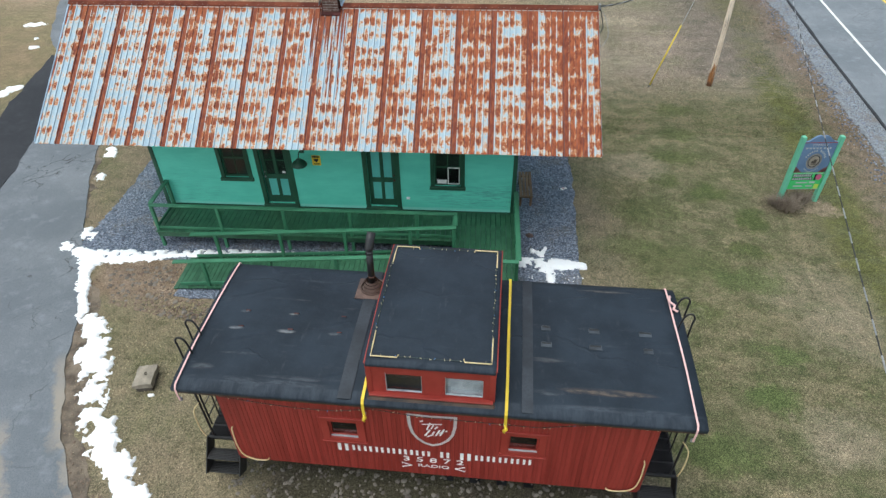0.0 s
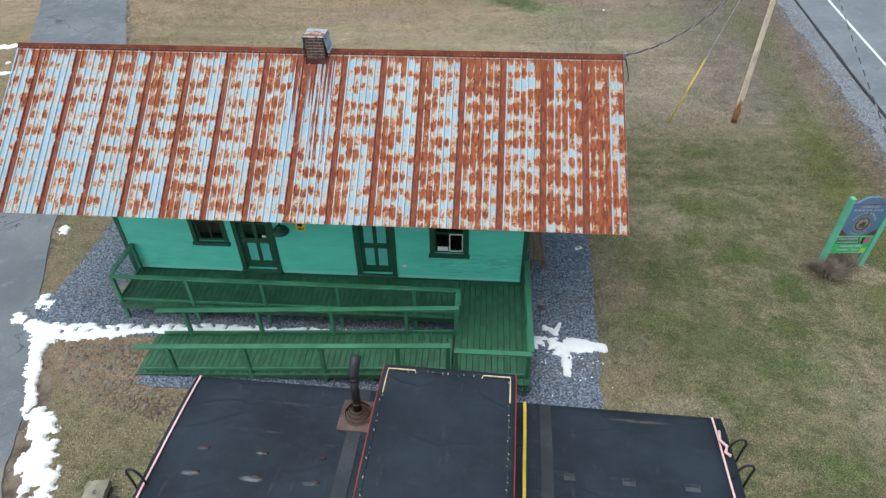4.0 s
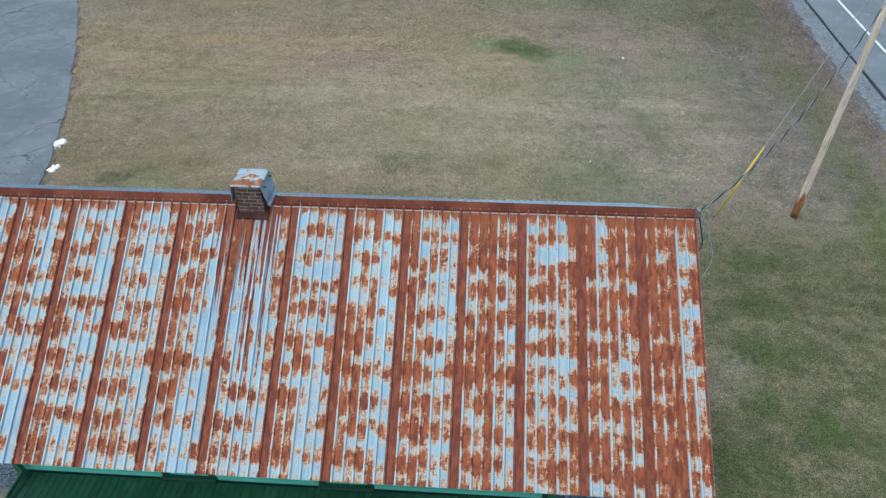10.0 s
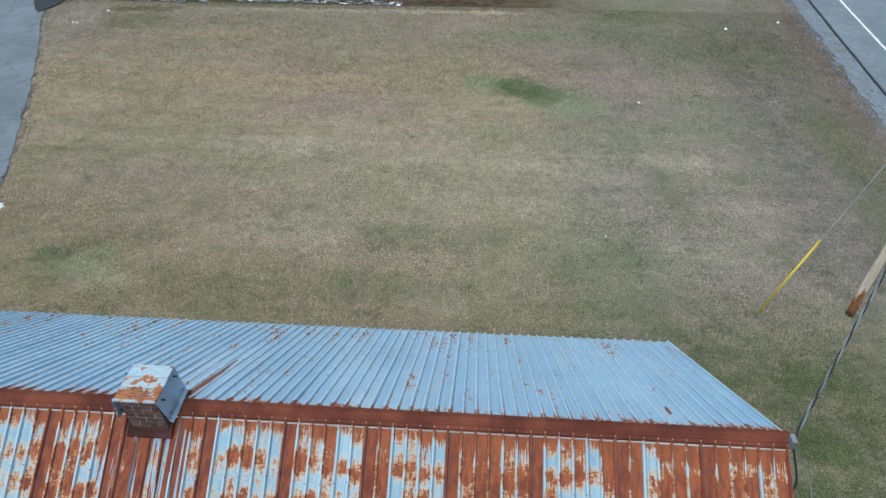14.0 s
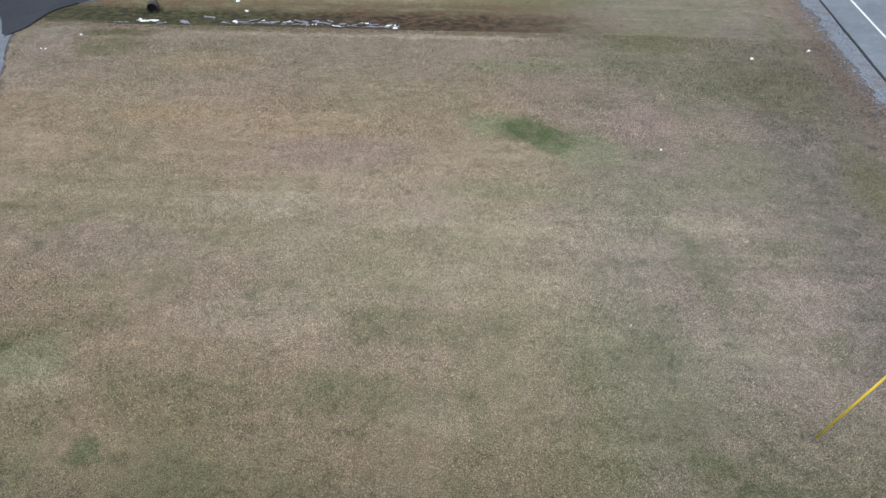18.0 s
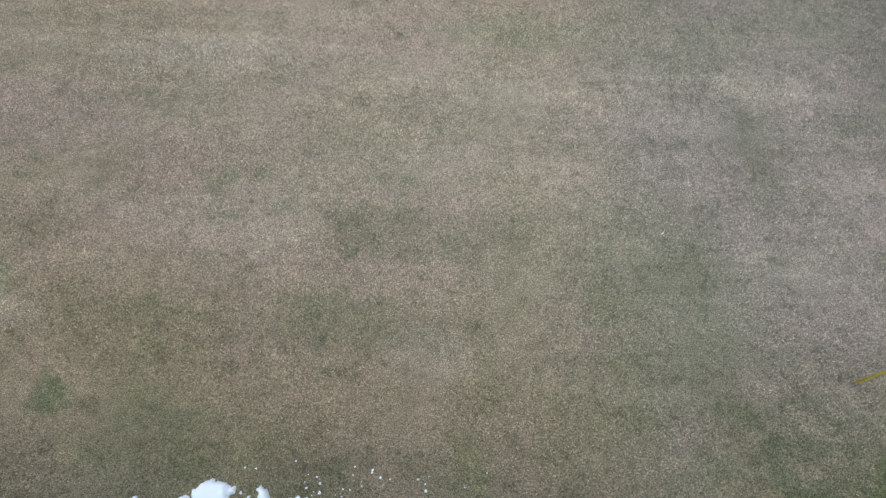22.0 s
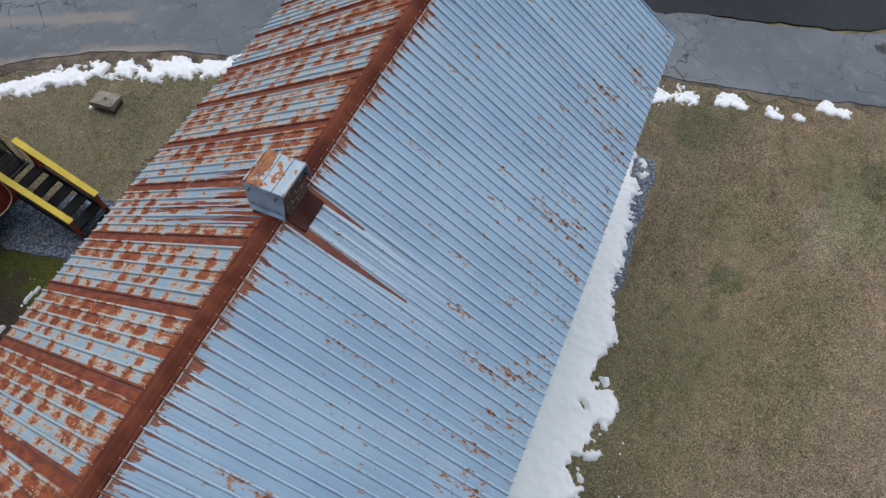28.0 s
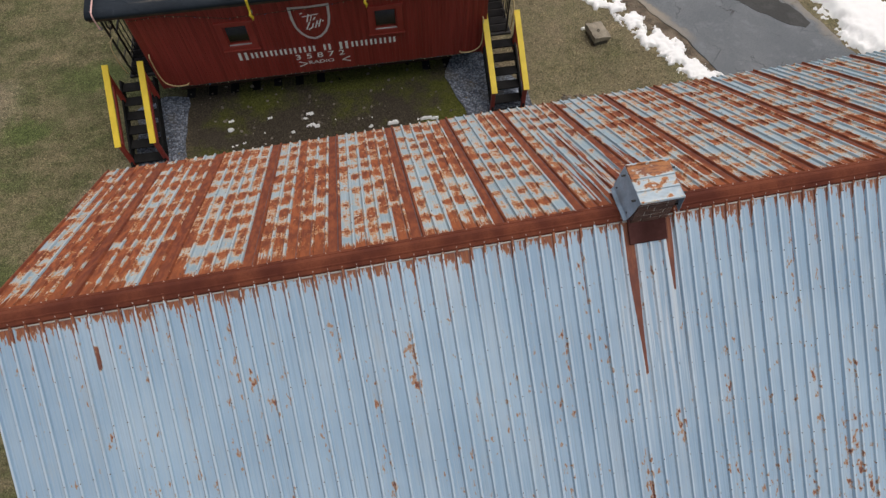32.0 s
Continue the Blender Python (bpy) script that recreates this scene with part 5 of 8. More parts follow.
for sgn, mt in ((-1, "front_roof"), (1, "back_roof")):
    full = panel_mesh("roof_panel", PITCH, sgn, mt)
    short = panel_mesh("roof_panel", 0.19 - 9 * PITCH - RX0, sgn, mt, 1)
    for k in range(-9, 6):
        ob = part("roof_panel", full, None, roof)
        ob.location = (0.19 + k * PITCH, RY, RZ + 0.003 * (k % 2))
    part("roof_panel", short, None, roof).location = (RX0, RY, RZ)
cs, sn = math.cos(SLOPE), math.sin(SLOPE)
for i in range(5):
    a, b = RX0 - 0.02 + i * 3.03, RX0 + i * 3.03 + 3.04
    rcap = bmesh.new()
    fall = 0.6665
    prof = [(-0.12, -0.12 * fall + 0.022), (-0.115, -0.115 * fall + 0.042), (-0.082, -0.082 * fall + 0.040), (-0.076, -0.076 * fall + 0.048), (-0.066, -0.066 * fall + 0.048), (-0.060, -0.060 * fall + 0.041), (-0.022, 0.030), (0.0, 0.042), (0.022, 0.030), (0.060, -0.060 * fall + 0.041), (0.066, -0.066 * fall + 0.048), (0.076, -0.076 * fall + 0.048), (0.082, -0.082 * fall + 0.040), (0.115, -0.115 * fall + 0.042), (0.12, -0.12 * fall + 0.022)]
    ends = [[rcap.verts.new((x, RY + p, RZ + q + 0.002 * (i % 2))) for p, q in prof] for x in (a, b)]
    for q in range(len(prof) - 1):
        rcap.faces.new((ends[0][q], ends[1][q], ends[1][q + 1], ends[0][q + 1]))
    bmesh.ops.recalc_face_normals(rcap, faces=rcap.faces)
    if sum(f.normal.z for f in rcap.faces) < 0:
        bmesh.ops.reverse_faces(rcap, faces=rcap.faces)
    part("ridge_cap", rcap, "ridge", roof, "rust-brown ridge cap")
for sgn in (-1, 1):
    lp = bmesh.new()
    add_box(lp, RX0, RY + sgn * 0.125 - 0.006, RZ - 0.125 * 0.6665 - 0.012, RX1, RY + sgn * 0.125 + 0.006, RZ - 0.125 * 0.6665 + 0.014)
    part("cap_lip", lp, "lip", roof, "bright metal lip under the ridge cap")
    # screws along the ribs
    screw = bmesh.new()
    bmesh.ops.create_cone(screw, segments=6, radius1=0.0065, radius2=0.004, depth=0.014, cap_ends=True)
    sv = np.array([v.co[:] for v in screw.verts])
    sf = [[v.index for v in f.verts] for f in screw.faces]
    screw.free()
    verts, faces = [], []
    for i in range(94):
        for j in range(8):
            d = 0.22 + j * 0.58 + 0.03 * math.sin(i * 7.1 + j * 3.3)
            if d > RUN:
                continue
            at = np.array((0.19 + (i - 57) * PITCH / 6 + 0.012 * math.sin(i * 3.7 + j), RY + sgn * d * math.cos(SLOPE), RZ - d * math.sin(SLOPE) + 0.036))
            if RX0 < at[0] < RX1:
                faces += [[q + len(verts) for q in f] for f in sf]
                verts += (sv + at).tolist()
    cap_v, cap_f = [], []
    for i in range(94):
        at = np.array((0.19 + (i - 57) * PITCH / 6, RY + sgn * 0.100, RZ - 0.100 * 0.6665 + 0.046))
        if RX0 < at[0] < RX1 and abs(at[0] + 1.42) > 0.3:
            cap_f += [[q + len(cap_v) for q in f] for f in sf]
            cap_v += (sv * 0.9 + at).tolist()
    cm = bpy.data.meshes.new("cap_screws")
    cm.from_pydata(cap_v, [], cap_f)
    cm.materials.append(MAT["lip"])
    tagged(part("cap_screws", cm, None, roof, "pale screws along the cap's hem"), "pale roofing screws along the ridge cap's hem", "", kind="stuff")
    me = bpy.data.meshes.new("roof_screws")
    me.from_pydata(verts, [], faces)
    me.materials.append(MAT["rails"])
    tagged(part("roof_screws", me, None, roof, "small dark roofing screws"), "small dark roofing screws along the ribs", "", kind="stuff")
for x in (RX0, RX1):
    for ey in (EY0, EY1):
        part("rake_trim", beam((x, RY, RZ - 0.03), (x, ey, EZ - 0.03), 0.03, 0.10, 0.003), "galv", roof, "bare metal edge trim")
for i in range(31):
    x = RX0 + 0.2 + i * 0.49
    part("rafter_tail", beam((x, EY0 + 0.12, EZ + 0.0), (x, WY0, EZ - 0.08 + 0.6665 * 1.54), 0.05, 0.12, 0), "trim", roof)

# walls with real openings: (x0, z0, x1, z1)
OPEN = [(-4.83, 1.66, -4.10, 2.95), (-3.66, 0.74, -2.82, 2.92), (-0.44, 0.72, 0.40, 2.90), (1.56, 1.54, 2.34, 2.80)]
TOPW = RZ - 0.12 - 0.6665 * (RY - WY0)


def wall_rows(z0, z1, x0, x1):
    """Stretches of wall between the openings at one height."""
    cuts = sorted((a, c) for a, b, c, d in OPEN if b < z1 - 0.02 and d > z0 + 0.02)
    x, out = x0, []
    for a, c in cuts:
        out.append((x, a))
        x = c
    return out + [(x, x1)]


core = bmesh.new()
levels = sorted({0.1, DECK, TOPW} | {v for o in OPEN for v in (o[1], o[3])})
for za, zb in zip(levels, levels[1:]):
    for a, b in wall_rows(za, zb, WX0, WX1):
        add_box(core, a, WY0 + 0.02, za, b, WY0 + 0.16, zb)
front_wall = part("front_wall", core, "teal", station, "teal painted clapboard wall")
add_walls = bmesh.new()
add_box(add_walls, WX0, WY1 - 0.16, 0.1, WX1, WY1, TOPW)
part("back_wall", add_walls, "teal", station)
for x, nm in ((WX0, "gable_wall"), (WX1 - 0.14, "gable_wall")):
    g = bmesh.new()
    prof = [(WY0 + 0.02, 0.1), (WY1, 0.1), (WY1, TOPW), (RY, RZ - 0.14), (WY0 + 0.02, TOPW)]
    r0, r1 = ([g.verts.new((xx, p, q)) for p, q in prof] for xx in (x, x + 0.14))
    g.faces.new(r0)
    g.faces.new(r1[::-1])
    for i in range(5):
        g.faces.new((r0[i], r0[(i + 1) % 5], r1[(i + 1) % 5], r1[i]))
    bmesh.ops.recalc_face_normals(g, faces=g.faces)
    part(nm, g, "teal", station)
# added near-black sheets stand in for the shade of the unseen rooms
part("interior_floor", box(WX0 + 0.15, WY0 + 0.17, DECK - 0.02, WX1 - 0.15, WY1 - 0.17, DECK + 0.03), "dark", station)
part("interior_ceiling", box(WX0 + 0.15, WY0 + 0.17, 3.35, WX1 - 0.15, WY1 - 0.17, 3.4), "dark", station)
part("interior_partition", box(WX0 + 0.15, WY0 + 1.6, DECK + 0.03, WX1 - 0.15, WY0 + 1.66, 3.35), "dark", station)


def clap_mesh(w, h=0.118):
    """One clapboard, thicker at its lower edge."""
    bm = bmesh.new()
    prof = [(0, 0.0), (0, 0.030), (h - 0.012, 0.030), (h - 0.012, 0.019)]
    r0, r1 = ([bm.verts.new((x, q, p)) for p, q in prof] for x in (0, w))
    bm.faces.new(r0)
    bm.faces.new(r1[::-1])
    for i in range(4):
        bm.faces.new((r0[i], r1[i], r1[(i + 1) % 4], r0[(i + 1) % 4]))
    bmesh.ops.recalc_face_normals(bm, faces=bm.faces)
    return mesh_of("clapboard", bm, "teal")


clap_cache = {}
for r in range(22):
    z = DECK + 0.02 + r * 0.118
    for a, b in wall_rows(z, z + 0.118, WX0 + 0.1, WX1 - 0.1):
        key = round(b - a, 3)
        if key not in clap_cache:
            clap_cache[key] = clap_mesh(b - a)
        part("clapboard", clap_cache[key], None, front_wall).location = (a, WY0 - 0.010, z)
for x in (WX0 - 0.02, WX1 - 0.1):
    part("corner_board", box(x, WY0 - 0.025, 0.1, x + 0.12, WY0 + 0.1, TOPW, bevel=0.006), "trim", station, "dark green corner board")
part("skirt_board", box(WX0, WY0 - 0.012, 0.1, WX1, WY0 + 0.02, DECK + 0.02), "trim", station)


def sash_window(o, sign_light=False):
    x0, z0, x1, z1 = o
    w = part("window", boxes([(x0 - 0.12, WY0 - 0.03, z0 - 0.02, x0, WY0 + 0.05, z1 + 0.12), (x1, WY0 - 0.03, z0 - 0.02, x1 + 0.12, WY0 + 0.05, z1 + 0.12), (x0, WY0 - 0.03, z1, x1, WY0 + 0.05, z1 + 0.12)], 0.005), "trim", station, "dark green sash window")
    part("window_sill", box(x0 - 0.15, WY0 - 0.075, z0 - 0.10, x1 + 0.15, WY0 + 0.1, z0 - 0.005, bevel=0.008), "trim", w)
    mz, mx = (z0 + z1) / 2, (x0 + x1) / 2
    part("sash", boxes([(x0, WY0 + 0.06, z0, x1, WY0 + 0.10, z0 + 0.06), (x0, WY0 + 0.06, mz - 0.025, x1, WY0 + 0.10, mz + 0.025), (x0, WY0 + 0.06, z1 - 0.06, x1, WY0 + 0.10, z1),
                       (x0, WY0 + 0.06, z0 + 0.06, x0 + 0.05, WY0 + 0.10, z1 - 0.06), (x1 - 0.05, WY0 + 0.06, z0 + 0.06, x1, WY0 + 0.10, z1 - 0.06), (mx - 0.012, WY0 + 0.065, z0 + 0.06, mx + 0.012, WY0 + 0.095, mz - 0.025), (mx - 0.012, WY0 + 0.065, mz + 0.025, mx + 0.012, WY0 + 0.095, z1 - 0.06)]), "trim", w)
    for a, b in ((x0 + 0.05, mx - 0.012), (mx + 0.012, x1 - 0.05)):
        for c, d in ((z0 + 0.06, mz - 0.025), (mz + 0.025, z1 - 0.06)):
            part("pane", box(a, WY0 + 0.078, c, b, WY0 + 0.082, d), "glass", w).visible_shadow = False
    if sign_light:
        part("white_storm_frame", boxes([(mx, WY0 + 0.045, z0 + 0.05, mx + 0.025, WY0 + 0.06, mz), (x1 - 0.06, WY0 + 0.045, z0 + 0.05, x1 - 0.035, WY0 + 0.06, mz), (mx + 0.025, WY0 + 0.045, z0 + 0.05, x1 - 0.06, WY0 + 0.06, z0 + 0.075), (mx + 0.025, WY0 + 0.045, mz - 0.025, x1 - 0.06, WY0 + 0.06, mz)]), "white", w, "white inner frame")
        part("window_notice", box(x0 + 0.08, WY0 + 0.04, z0 + 0.07, mx - 0.03, WY0 + 0.052, z0 + 0.2), "white", w, "white paper notice")
    return w


def door(o, glazed):
    x0, z0, x1, z1 = o
    d = part("door", boxes([(x0 - 0.13, WY0 - 0.03, z0 - 0.06, x0, WY0 + 0.05, z1 + 0.14), (x1, WY0 - 0.03, z0 - 0.06, x1 + 0.13, WY0 + 0.05, z1 + 0.14), (x0, WY0 - 0.03, z1, x1, WY0 + 0.05, z1 + 0.14)], 0.005), "trim", station, "dark green panelled door with pale teal panels")
    part("threshold", box(x0 - 0.14, WY0 - 0.09, DECK + 0.0, x1 + 0.14, WY0 + 0.12, z0 - 0.005, bevel=0.008), "trim", d)
    y, mx = WY0 + 0.07, (x0 + x1) / 2
    za, zb = z0 + 0.24, z0 + 0.86
    zc = z0 + 1.02
    rails = [(x0, y, z0, x1, y + 0.045, za), (x0, y, zb, x1, y + 0.045, zc), (x0, y, z1 - 0.14, x1, y + 0.045, z1)]
    rails += [(x, y, a, x + w, y + 0.045, b) for a, b in ((za, zb), (zc, z1 - 0.14)) for x, w in ((x0, 0.12), (mx - 0.05, 0.10), (x1 - 0.12, 0.12))]
    part("door_leaf", boxes(rails, 0.004), "trim", d)
    for a, b in ((x0 + 0.12, mx - 0.05), (mx + 0.05, x1 - 0.12)):
        part("door_panel", box(a, y + 0.018, za, b, y + 0.03, zb, bevel=0.003), "panel", d, "pale teal panel")
        if glazed:
            part("pane", box(a, y + 0.02, zc, b, y + 0.025, z1 - 0.14), "glass", d).visible_shadow = False
            part("glazing_bar", box(a, y + 0.01, zc + 0.48, b, y + 0.035, zc + 0.51), "trim", d)
        else:
            part("door_panel", box(a, y + 0.018, zc, b, y + 0.03, z1 - 0.14, bevel=0.003), "panel", d, "pale teal panel")
    hx = x0 + 0.06 if glazed else x1 - 0.06
    for dz in (0.0, 0.17):
        kb = bmesh.new()
        bmesh.ops.create_uvsphere(kb, u_segments=12, v_segments=8, radius=0.034 - 0.06 * dz, matrix=Matrix.Translation((hx, y - 0.03, z0 + 0.95 + dz)))
        tube([(hx, y, z0 + 0.95 + dz), (hx, y - 0.03, z0 + 0.95 + dz)], 0.014, 8, kb)
        part("door_knob" if dz == 0 else "deadbolt", kb, "rails" if not glazed else "steel", d, "small metal knob", True)
    if glazed:
        part("door_notice", box(x1 - 0.25, y + 0.006, zc + 0.04, x1 - 0.15, y + 0.017, zc + 0.11), "white", d, "small white notice")
    return d


sash_window(OPEN[0])
door(OPEN[1], True)
door(OPEN[2], False)
sash_window(OPEN[3], True)

# chimney
CX, CY = -1.42, 18.45
chimney = part("chimney", box(CX - 0.217, CY - 0.207, 5.6, CX + 0.217, CY + 0.207, 6.56), "mortar", station, "old brick chimney under a bent metal hood")
bl = {}
for i in range(12):
    z = 5.72 + i * 0.072
    odd = i % 2
    for face in range(4):
        wide = 0.46 if face % 2 == 0 else 0.42
        cuts = [-wide / 2, -wide / 2 + wide * (0.28 if odd else 0.5), -wide / 2 + wide * (0.78 if odd else 0.5), wide / 2]
        for a, b in zip(cuts, cuts[1:]):
            if b - a < 0.03:
                continue
            key = round(b - a, 3)
            if key not in bl:
                bl[key] = mesh_of("brick", box(-(b - a) / 2 + 0.007, 0, 0.006, (b - a) / 2 - 0.007, 0.05, 0.064, bevel=0.004), "brick")
            ob = part("brick", bl[key], None, chimney)
            off = (a + b) / 2
            d = 0.215 if face % 2 == 0 else 0.225
            jit = random.uniform(-0.003, 0.004)
            ob.matrix_local = Matrix.Translation((CX, CY, z)) @ Matrix.Rotation(face * math.pi / 2, 4, "Z") @ Matrix.Translation((off, -(d + jit), 0))
hood = part("hood_top", box(CX - 0.25, CY - 0.265, 6.575, CX + 0.25, CY + 0.265, 6.59, bevel=0.002), "hood", chimney, "metal hood top blotched with rust")
for y in (-0.25, -0.06, 0.1, 0.25):
    part("hood_rib", box(CX - 0.25, CY + y - 0.012, 6.59, CX + 0.25, CY + y + 0.012, 6.605, bevel=0.004), "hood", hood)
for s in (-1, 1):
    sf = bmesh.new()
    rows_ = [(0.254, 0.262, 6.588), (0.268, 0.256, 6.50), (0.276, 0.250, 6.40), (0.300, 0.245, 6.30), (0.306, 0.238, 6.23), (0.338, 0.225, 6.19)]
    v = [[sf.verts.new((CX + s * (a + 0.012 * noise.noise((d * 3, c * 7, s))), CY + d * b_, c + 0.012 * d + (0.03 * noise.noise((d * 4, s * 2, 5)) if c < 6.25 else 0))) for d in (-1, -0.5, 0, 0.5, 1)] for a, b_, c in rows_]
    for p_, q_ in zip(v, v[1:]):
        for e_ in range(4):
            sf.faces.new((p_[e_], p_[e_ + 1], q_[e_ + 1], q_[e_]))
    bmesh.ops.recalc_face_normals(sf, faces=sf.faces)
    bmesh.ops.solidify(sf, geom=sf.faces[:], thickness=0.005)
    flap = part("hood_side", sf, "galv", chimney, "bent sheet-metal side flap")
    for d in (-0.17, 0.17):
        for c in (6.53, 6.29):
            part("bolt", tube([(CX + s * 0.262, CY + d, c), (CX + s * 0.312, CY + d, c)], 0.012, 6), "black", flap)
for sgn, nm in ((-1, "front_flashing"), (1, "back_flashing")):
    fl = bmesh.new()
    m = Matrix.Translation((CX, RY, RZ + 0.046)) @ Matrix(((1, 0, 0, 0), (0, sgn * math.cos(SLOPE), 0, 0), (0, -math.sin(SLOPE), 1, 0), (0, 0, 0, 1)))
    add_box(fl, -0.27 if sgn < 0 else -0.20, 0.0, -0.02, 0.27 if sgn < 0 else 0.25, 0.44 if sgn > 0 else 0.42, 0.004)
    bmesh.ops.transform(fl, matrix=m, verts=fl.verts)
    bmesh.ops.recalc_face_normals(fl, faces=fl.faces)
    part(nm, fl, "flash", chimney, "dark rust-brown flashing")

# fittings on the front wall
lamp = thing("wall_lamp", "dark green gooseneck barn lamp on the wall", "lamp", pose(-2.32, WY0, 2.52) @ Matrix.Diagonal((1.18, 1.18, 1.1, 1)))
part("lamp_arm", tube(smooth_line([(0, 0, 0.1), (0, -0.12, 0.2), (0, -0.3, 0.2), (0, -0.36, 0.08)]), 0.014), "trim", lamp, smooth=True)
sh = bmesh.new()
for (z0_, r0_), (z1_, r1_) in zip([(0.1, 0.05), (0.06, 0.08), (0.0, 0.15), (-0.06, 0.19)], [(0.06, 0.08), (0.0, 0.15), (-0.06, 0.19), (-0.085, 0.19)]):
    bmesh.ops.create_cone(sh, segments=20, radius1=r1_, radius2=r0_, depth=z0_ - z1_, cap_ends=False, matrix=Matrix.Translation((0, -0.36, (z0_ + z1_) / 2)))
part("lamp_shade", sh, "trim", lamp, "dark green metal shade", True)
part("wall_plate", box(-0.05, -0.02, 0.05, 0.05, -0.001, 0.15, bevel=0.005), "trim", lamp)
wsign = thing("warning_sign", "small yellow warning sign with black print on the wall", "sign", pose(-1.93, WY0 - 0.015, 2.34))
part("sign_plate", box(-0.13, -0.008, -0.17, 0.13, 0, 0.17, bevel=0.003), "yellow", wsign)
part("sign_print", boxes([(-0.11, -0.011, 0.10, 0.11, -0.008, 0.15), (-0.07, -0.011, -0.02, 0.06, -0.008, 0.06), (-0.02, -0.011, -0.06, 0.02, -0.008, -0.02), (-0.09, -0.011, -0.11, 0.09, -0.008, -0.09), (-0.07, -0.011, -0.145, 0.07, -0.008, -0.13)]), "black", wsign, "black bars and camera shape")
outlet = thing("outlet_box", "small pale outlet box on the teal wall", "outlet", pose(0.74, WY0, 1.08))
part("outlet_cover", box(-0.05, -0.04, -0.04, 0.05, -0.001, 0.04, bevel=0.008), "white", outlet)


# ---- deck, ramp and railings ----
deck = thing("deck_and_ramp", "dark green painted wooden deck and switchback ramp", "ramp")
walkway = part("walkway_frame", boxes([(-6.72, 14.93, DECK - 0.22, 2.22, 14.97, DECK - 0.03), (-6.72, 16.24, DECK - 0.22, 2.22, 16.28, DECK - 0.03), (-6.72, 14.97, DECK - 0.22, -6.68, 16.24, DECK - 0.03)]), "deck", deck)
landing = part("landing_frame", boxes([(2.22, 13.0, DECK - 0.24, 4.02, 13.04, DECK - 0.03), (3.98, 13.04, DECK - 0.24, 4.02, 16.28, DECK - 0.03), (2.22, 13.04, DECK - 0.24, 2.26, 14.93, DECK - 0.03)]), "deck", deck)
RA, RB = -5.62, 2.22


def ramp_z(x):
    return 0.05 + (DECK - 0.05) * (x - RA) / (RB - RA)


ramp = part("ramp_frame", beam((RA, 13.14, ramp_z(RA) - 0.10), (RB, 13.14, DECK - 0.14), 0.04, 0.17, 0), "deck", deck)
part("ramp_joist", beam((RA, 14.32, ramp_z(RA) - 0.10), (RB, 14.32, DECK - 0.14), 0.04, 0.17, 0), "deck", deck)
bw = 0.1445
bmesh_a = mesh_of("deck_board", box(-bw / 2 + 0.0045, 0, -0.03, bw / 2 - 0.0045, 1.42, 0, bevel=0.003), "deck")
for i in range(62):
    part("deck_board", bmesh_a, None, walkway).location = (-6.73 + bw * (i + 0.5), 14.87, DECK + random.uniform(-0.002, 0.002))
bmesh_b = mesh_of("deck_board", box(-0.0695, 0, -0.03, 0.0695, 3.44, 0, bevel=0.003), "deck")
for i in range(12):
    part("deck_board", bmesh_b, None, landing).location = (2.31 + 0.149 * i, 12.87, DECK + 0.001 + random.uniform(-0.002, 0.002))
bmesh_c = mesh_of("deck_board", box(-bw / 2 + 0.0045, 0, -0.03, bw / 2 - 0.0045, 1.34, 0, bevel=0.003), "deck")
tilt = math.atan2(DECK - 0.05, RB - RA)
for i in range(54):
    x = RA + bw * (i + 0.5)
    ob = part("deck_board", bmesh_c, None, ramp)
    ob.location, ob.rotation_euler = (x, 13.06, ramp_z(x)), (0, -tilt, 0)


def railing(name, a, b, posts, ground_posts, top=0.90, low=0.09, mid=True):
    """A run of railing: a flat top board, a bottom rail, and posts that stand at given shares of its length."""
    r = thing(name, "green painted wooden railing along the ramp", "railing", group="ramp railings")
    a, b = Vector(a), Vector(b)
    d = (b - a).normalized()
    up = Vector((0, 0, 1))
    part("top_rail", beam(a + up * top, b + up * top, 0.135, 0.04, 0.006), "rail", r)
    if mid:
        part("bottom_rail", beam(a + up * low, b + up * low, 0.04, 0.09, 0.004), "rail", r)
    for s in posts:
        p = a.lerp(b, s)
        z0 = (0.0 if ground_posts else p.z - 0.2) 
        part("post", box(p.x - 0.045, p.y - 0.045, z0, p.x + 0.045, p.y + 0.045, p.z + top - 0.02, bevel=0.005), "rail", r)
    return r


railing("walkway_railing", (-6.70, 14.98, DECK), (2.3, 14.98, DECK), [(x + 6.70) / 9.0 for x in (-6.66, -4.7, -2.75, -0.8, 1.15, 2.24)], True)
railing("walkway_end_railing", (-6.70, 15.05, DECK), (-6.70, 16.28, DECK), (0.96,), True, mid=True)
railing("ramp_inner_railing", (-5.38, 14.36, ramp_z(-5.38)), (2.3, 14.36, DECK), [(x + 5.38) / 7.68 for x in (-4.65, -2.74, -0.86, 1.01, 2.24)], True)
railing("ramp_front_railing", (-5.4, 13.16, ramp_z(-5.4)), (2.17, 13.16, DECK), [(x + 5.4) / 7.57 for x in (-4.58, -2.7, -0.85, 0.95, 2.12)], True)
railing("landing_front_railing", (2.25, 13.08, DECK), (4.0, 13.08, DECK), (0.03, 0.97), True, top=0.83)
railing("landing_side_railing", (4.0, 13.15, DECK), (4.0, 16.28, DECK), (0.5, 0.97), True, top=0.83)
railing("landing_return_railing", (2.27, 14.43, DECK), (2.27, 14.91, DECK), (), True, mid=False)


# ---- the caboose ----
CAB = pose(2.26, 8.86, 0, 0, 0, -2.1)
caboose = thing("caboose", "old red wooden caboose with a black membrane roof", "rail car", CAB)
HL, HW, BZ0, BZ1 = 3.97, 1.46, 0.74, 3.06
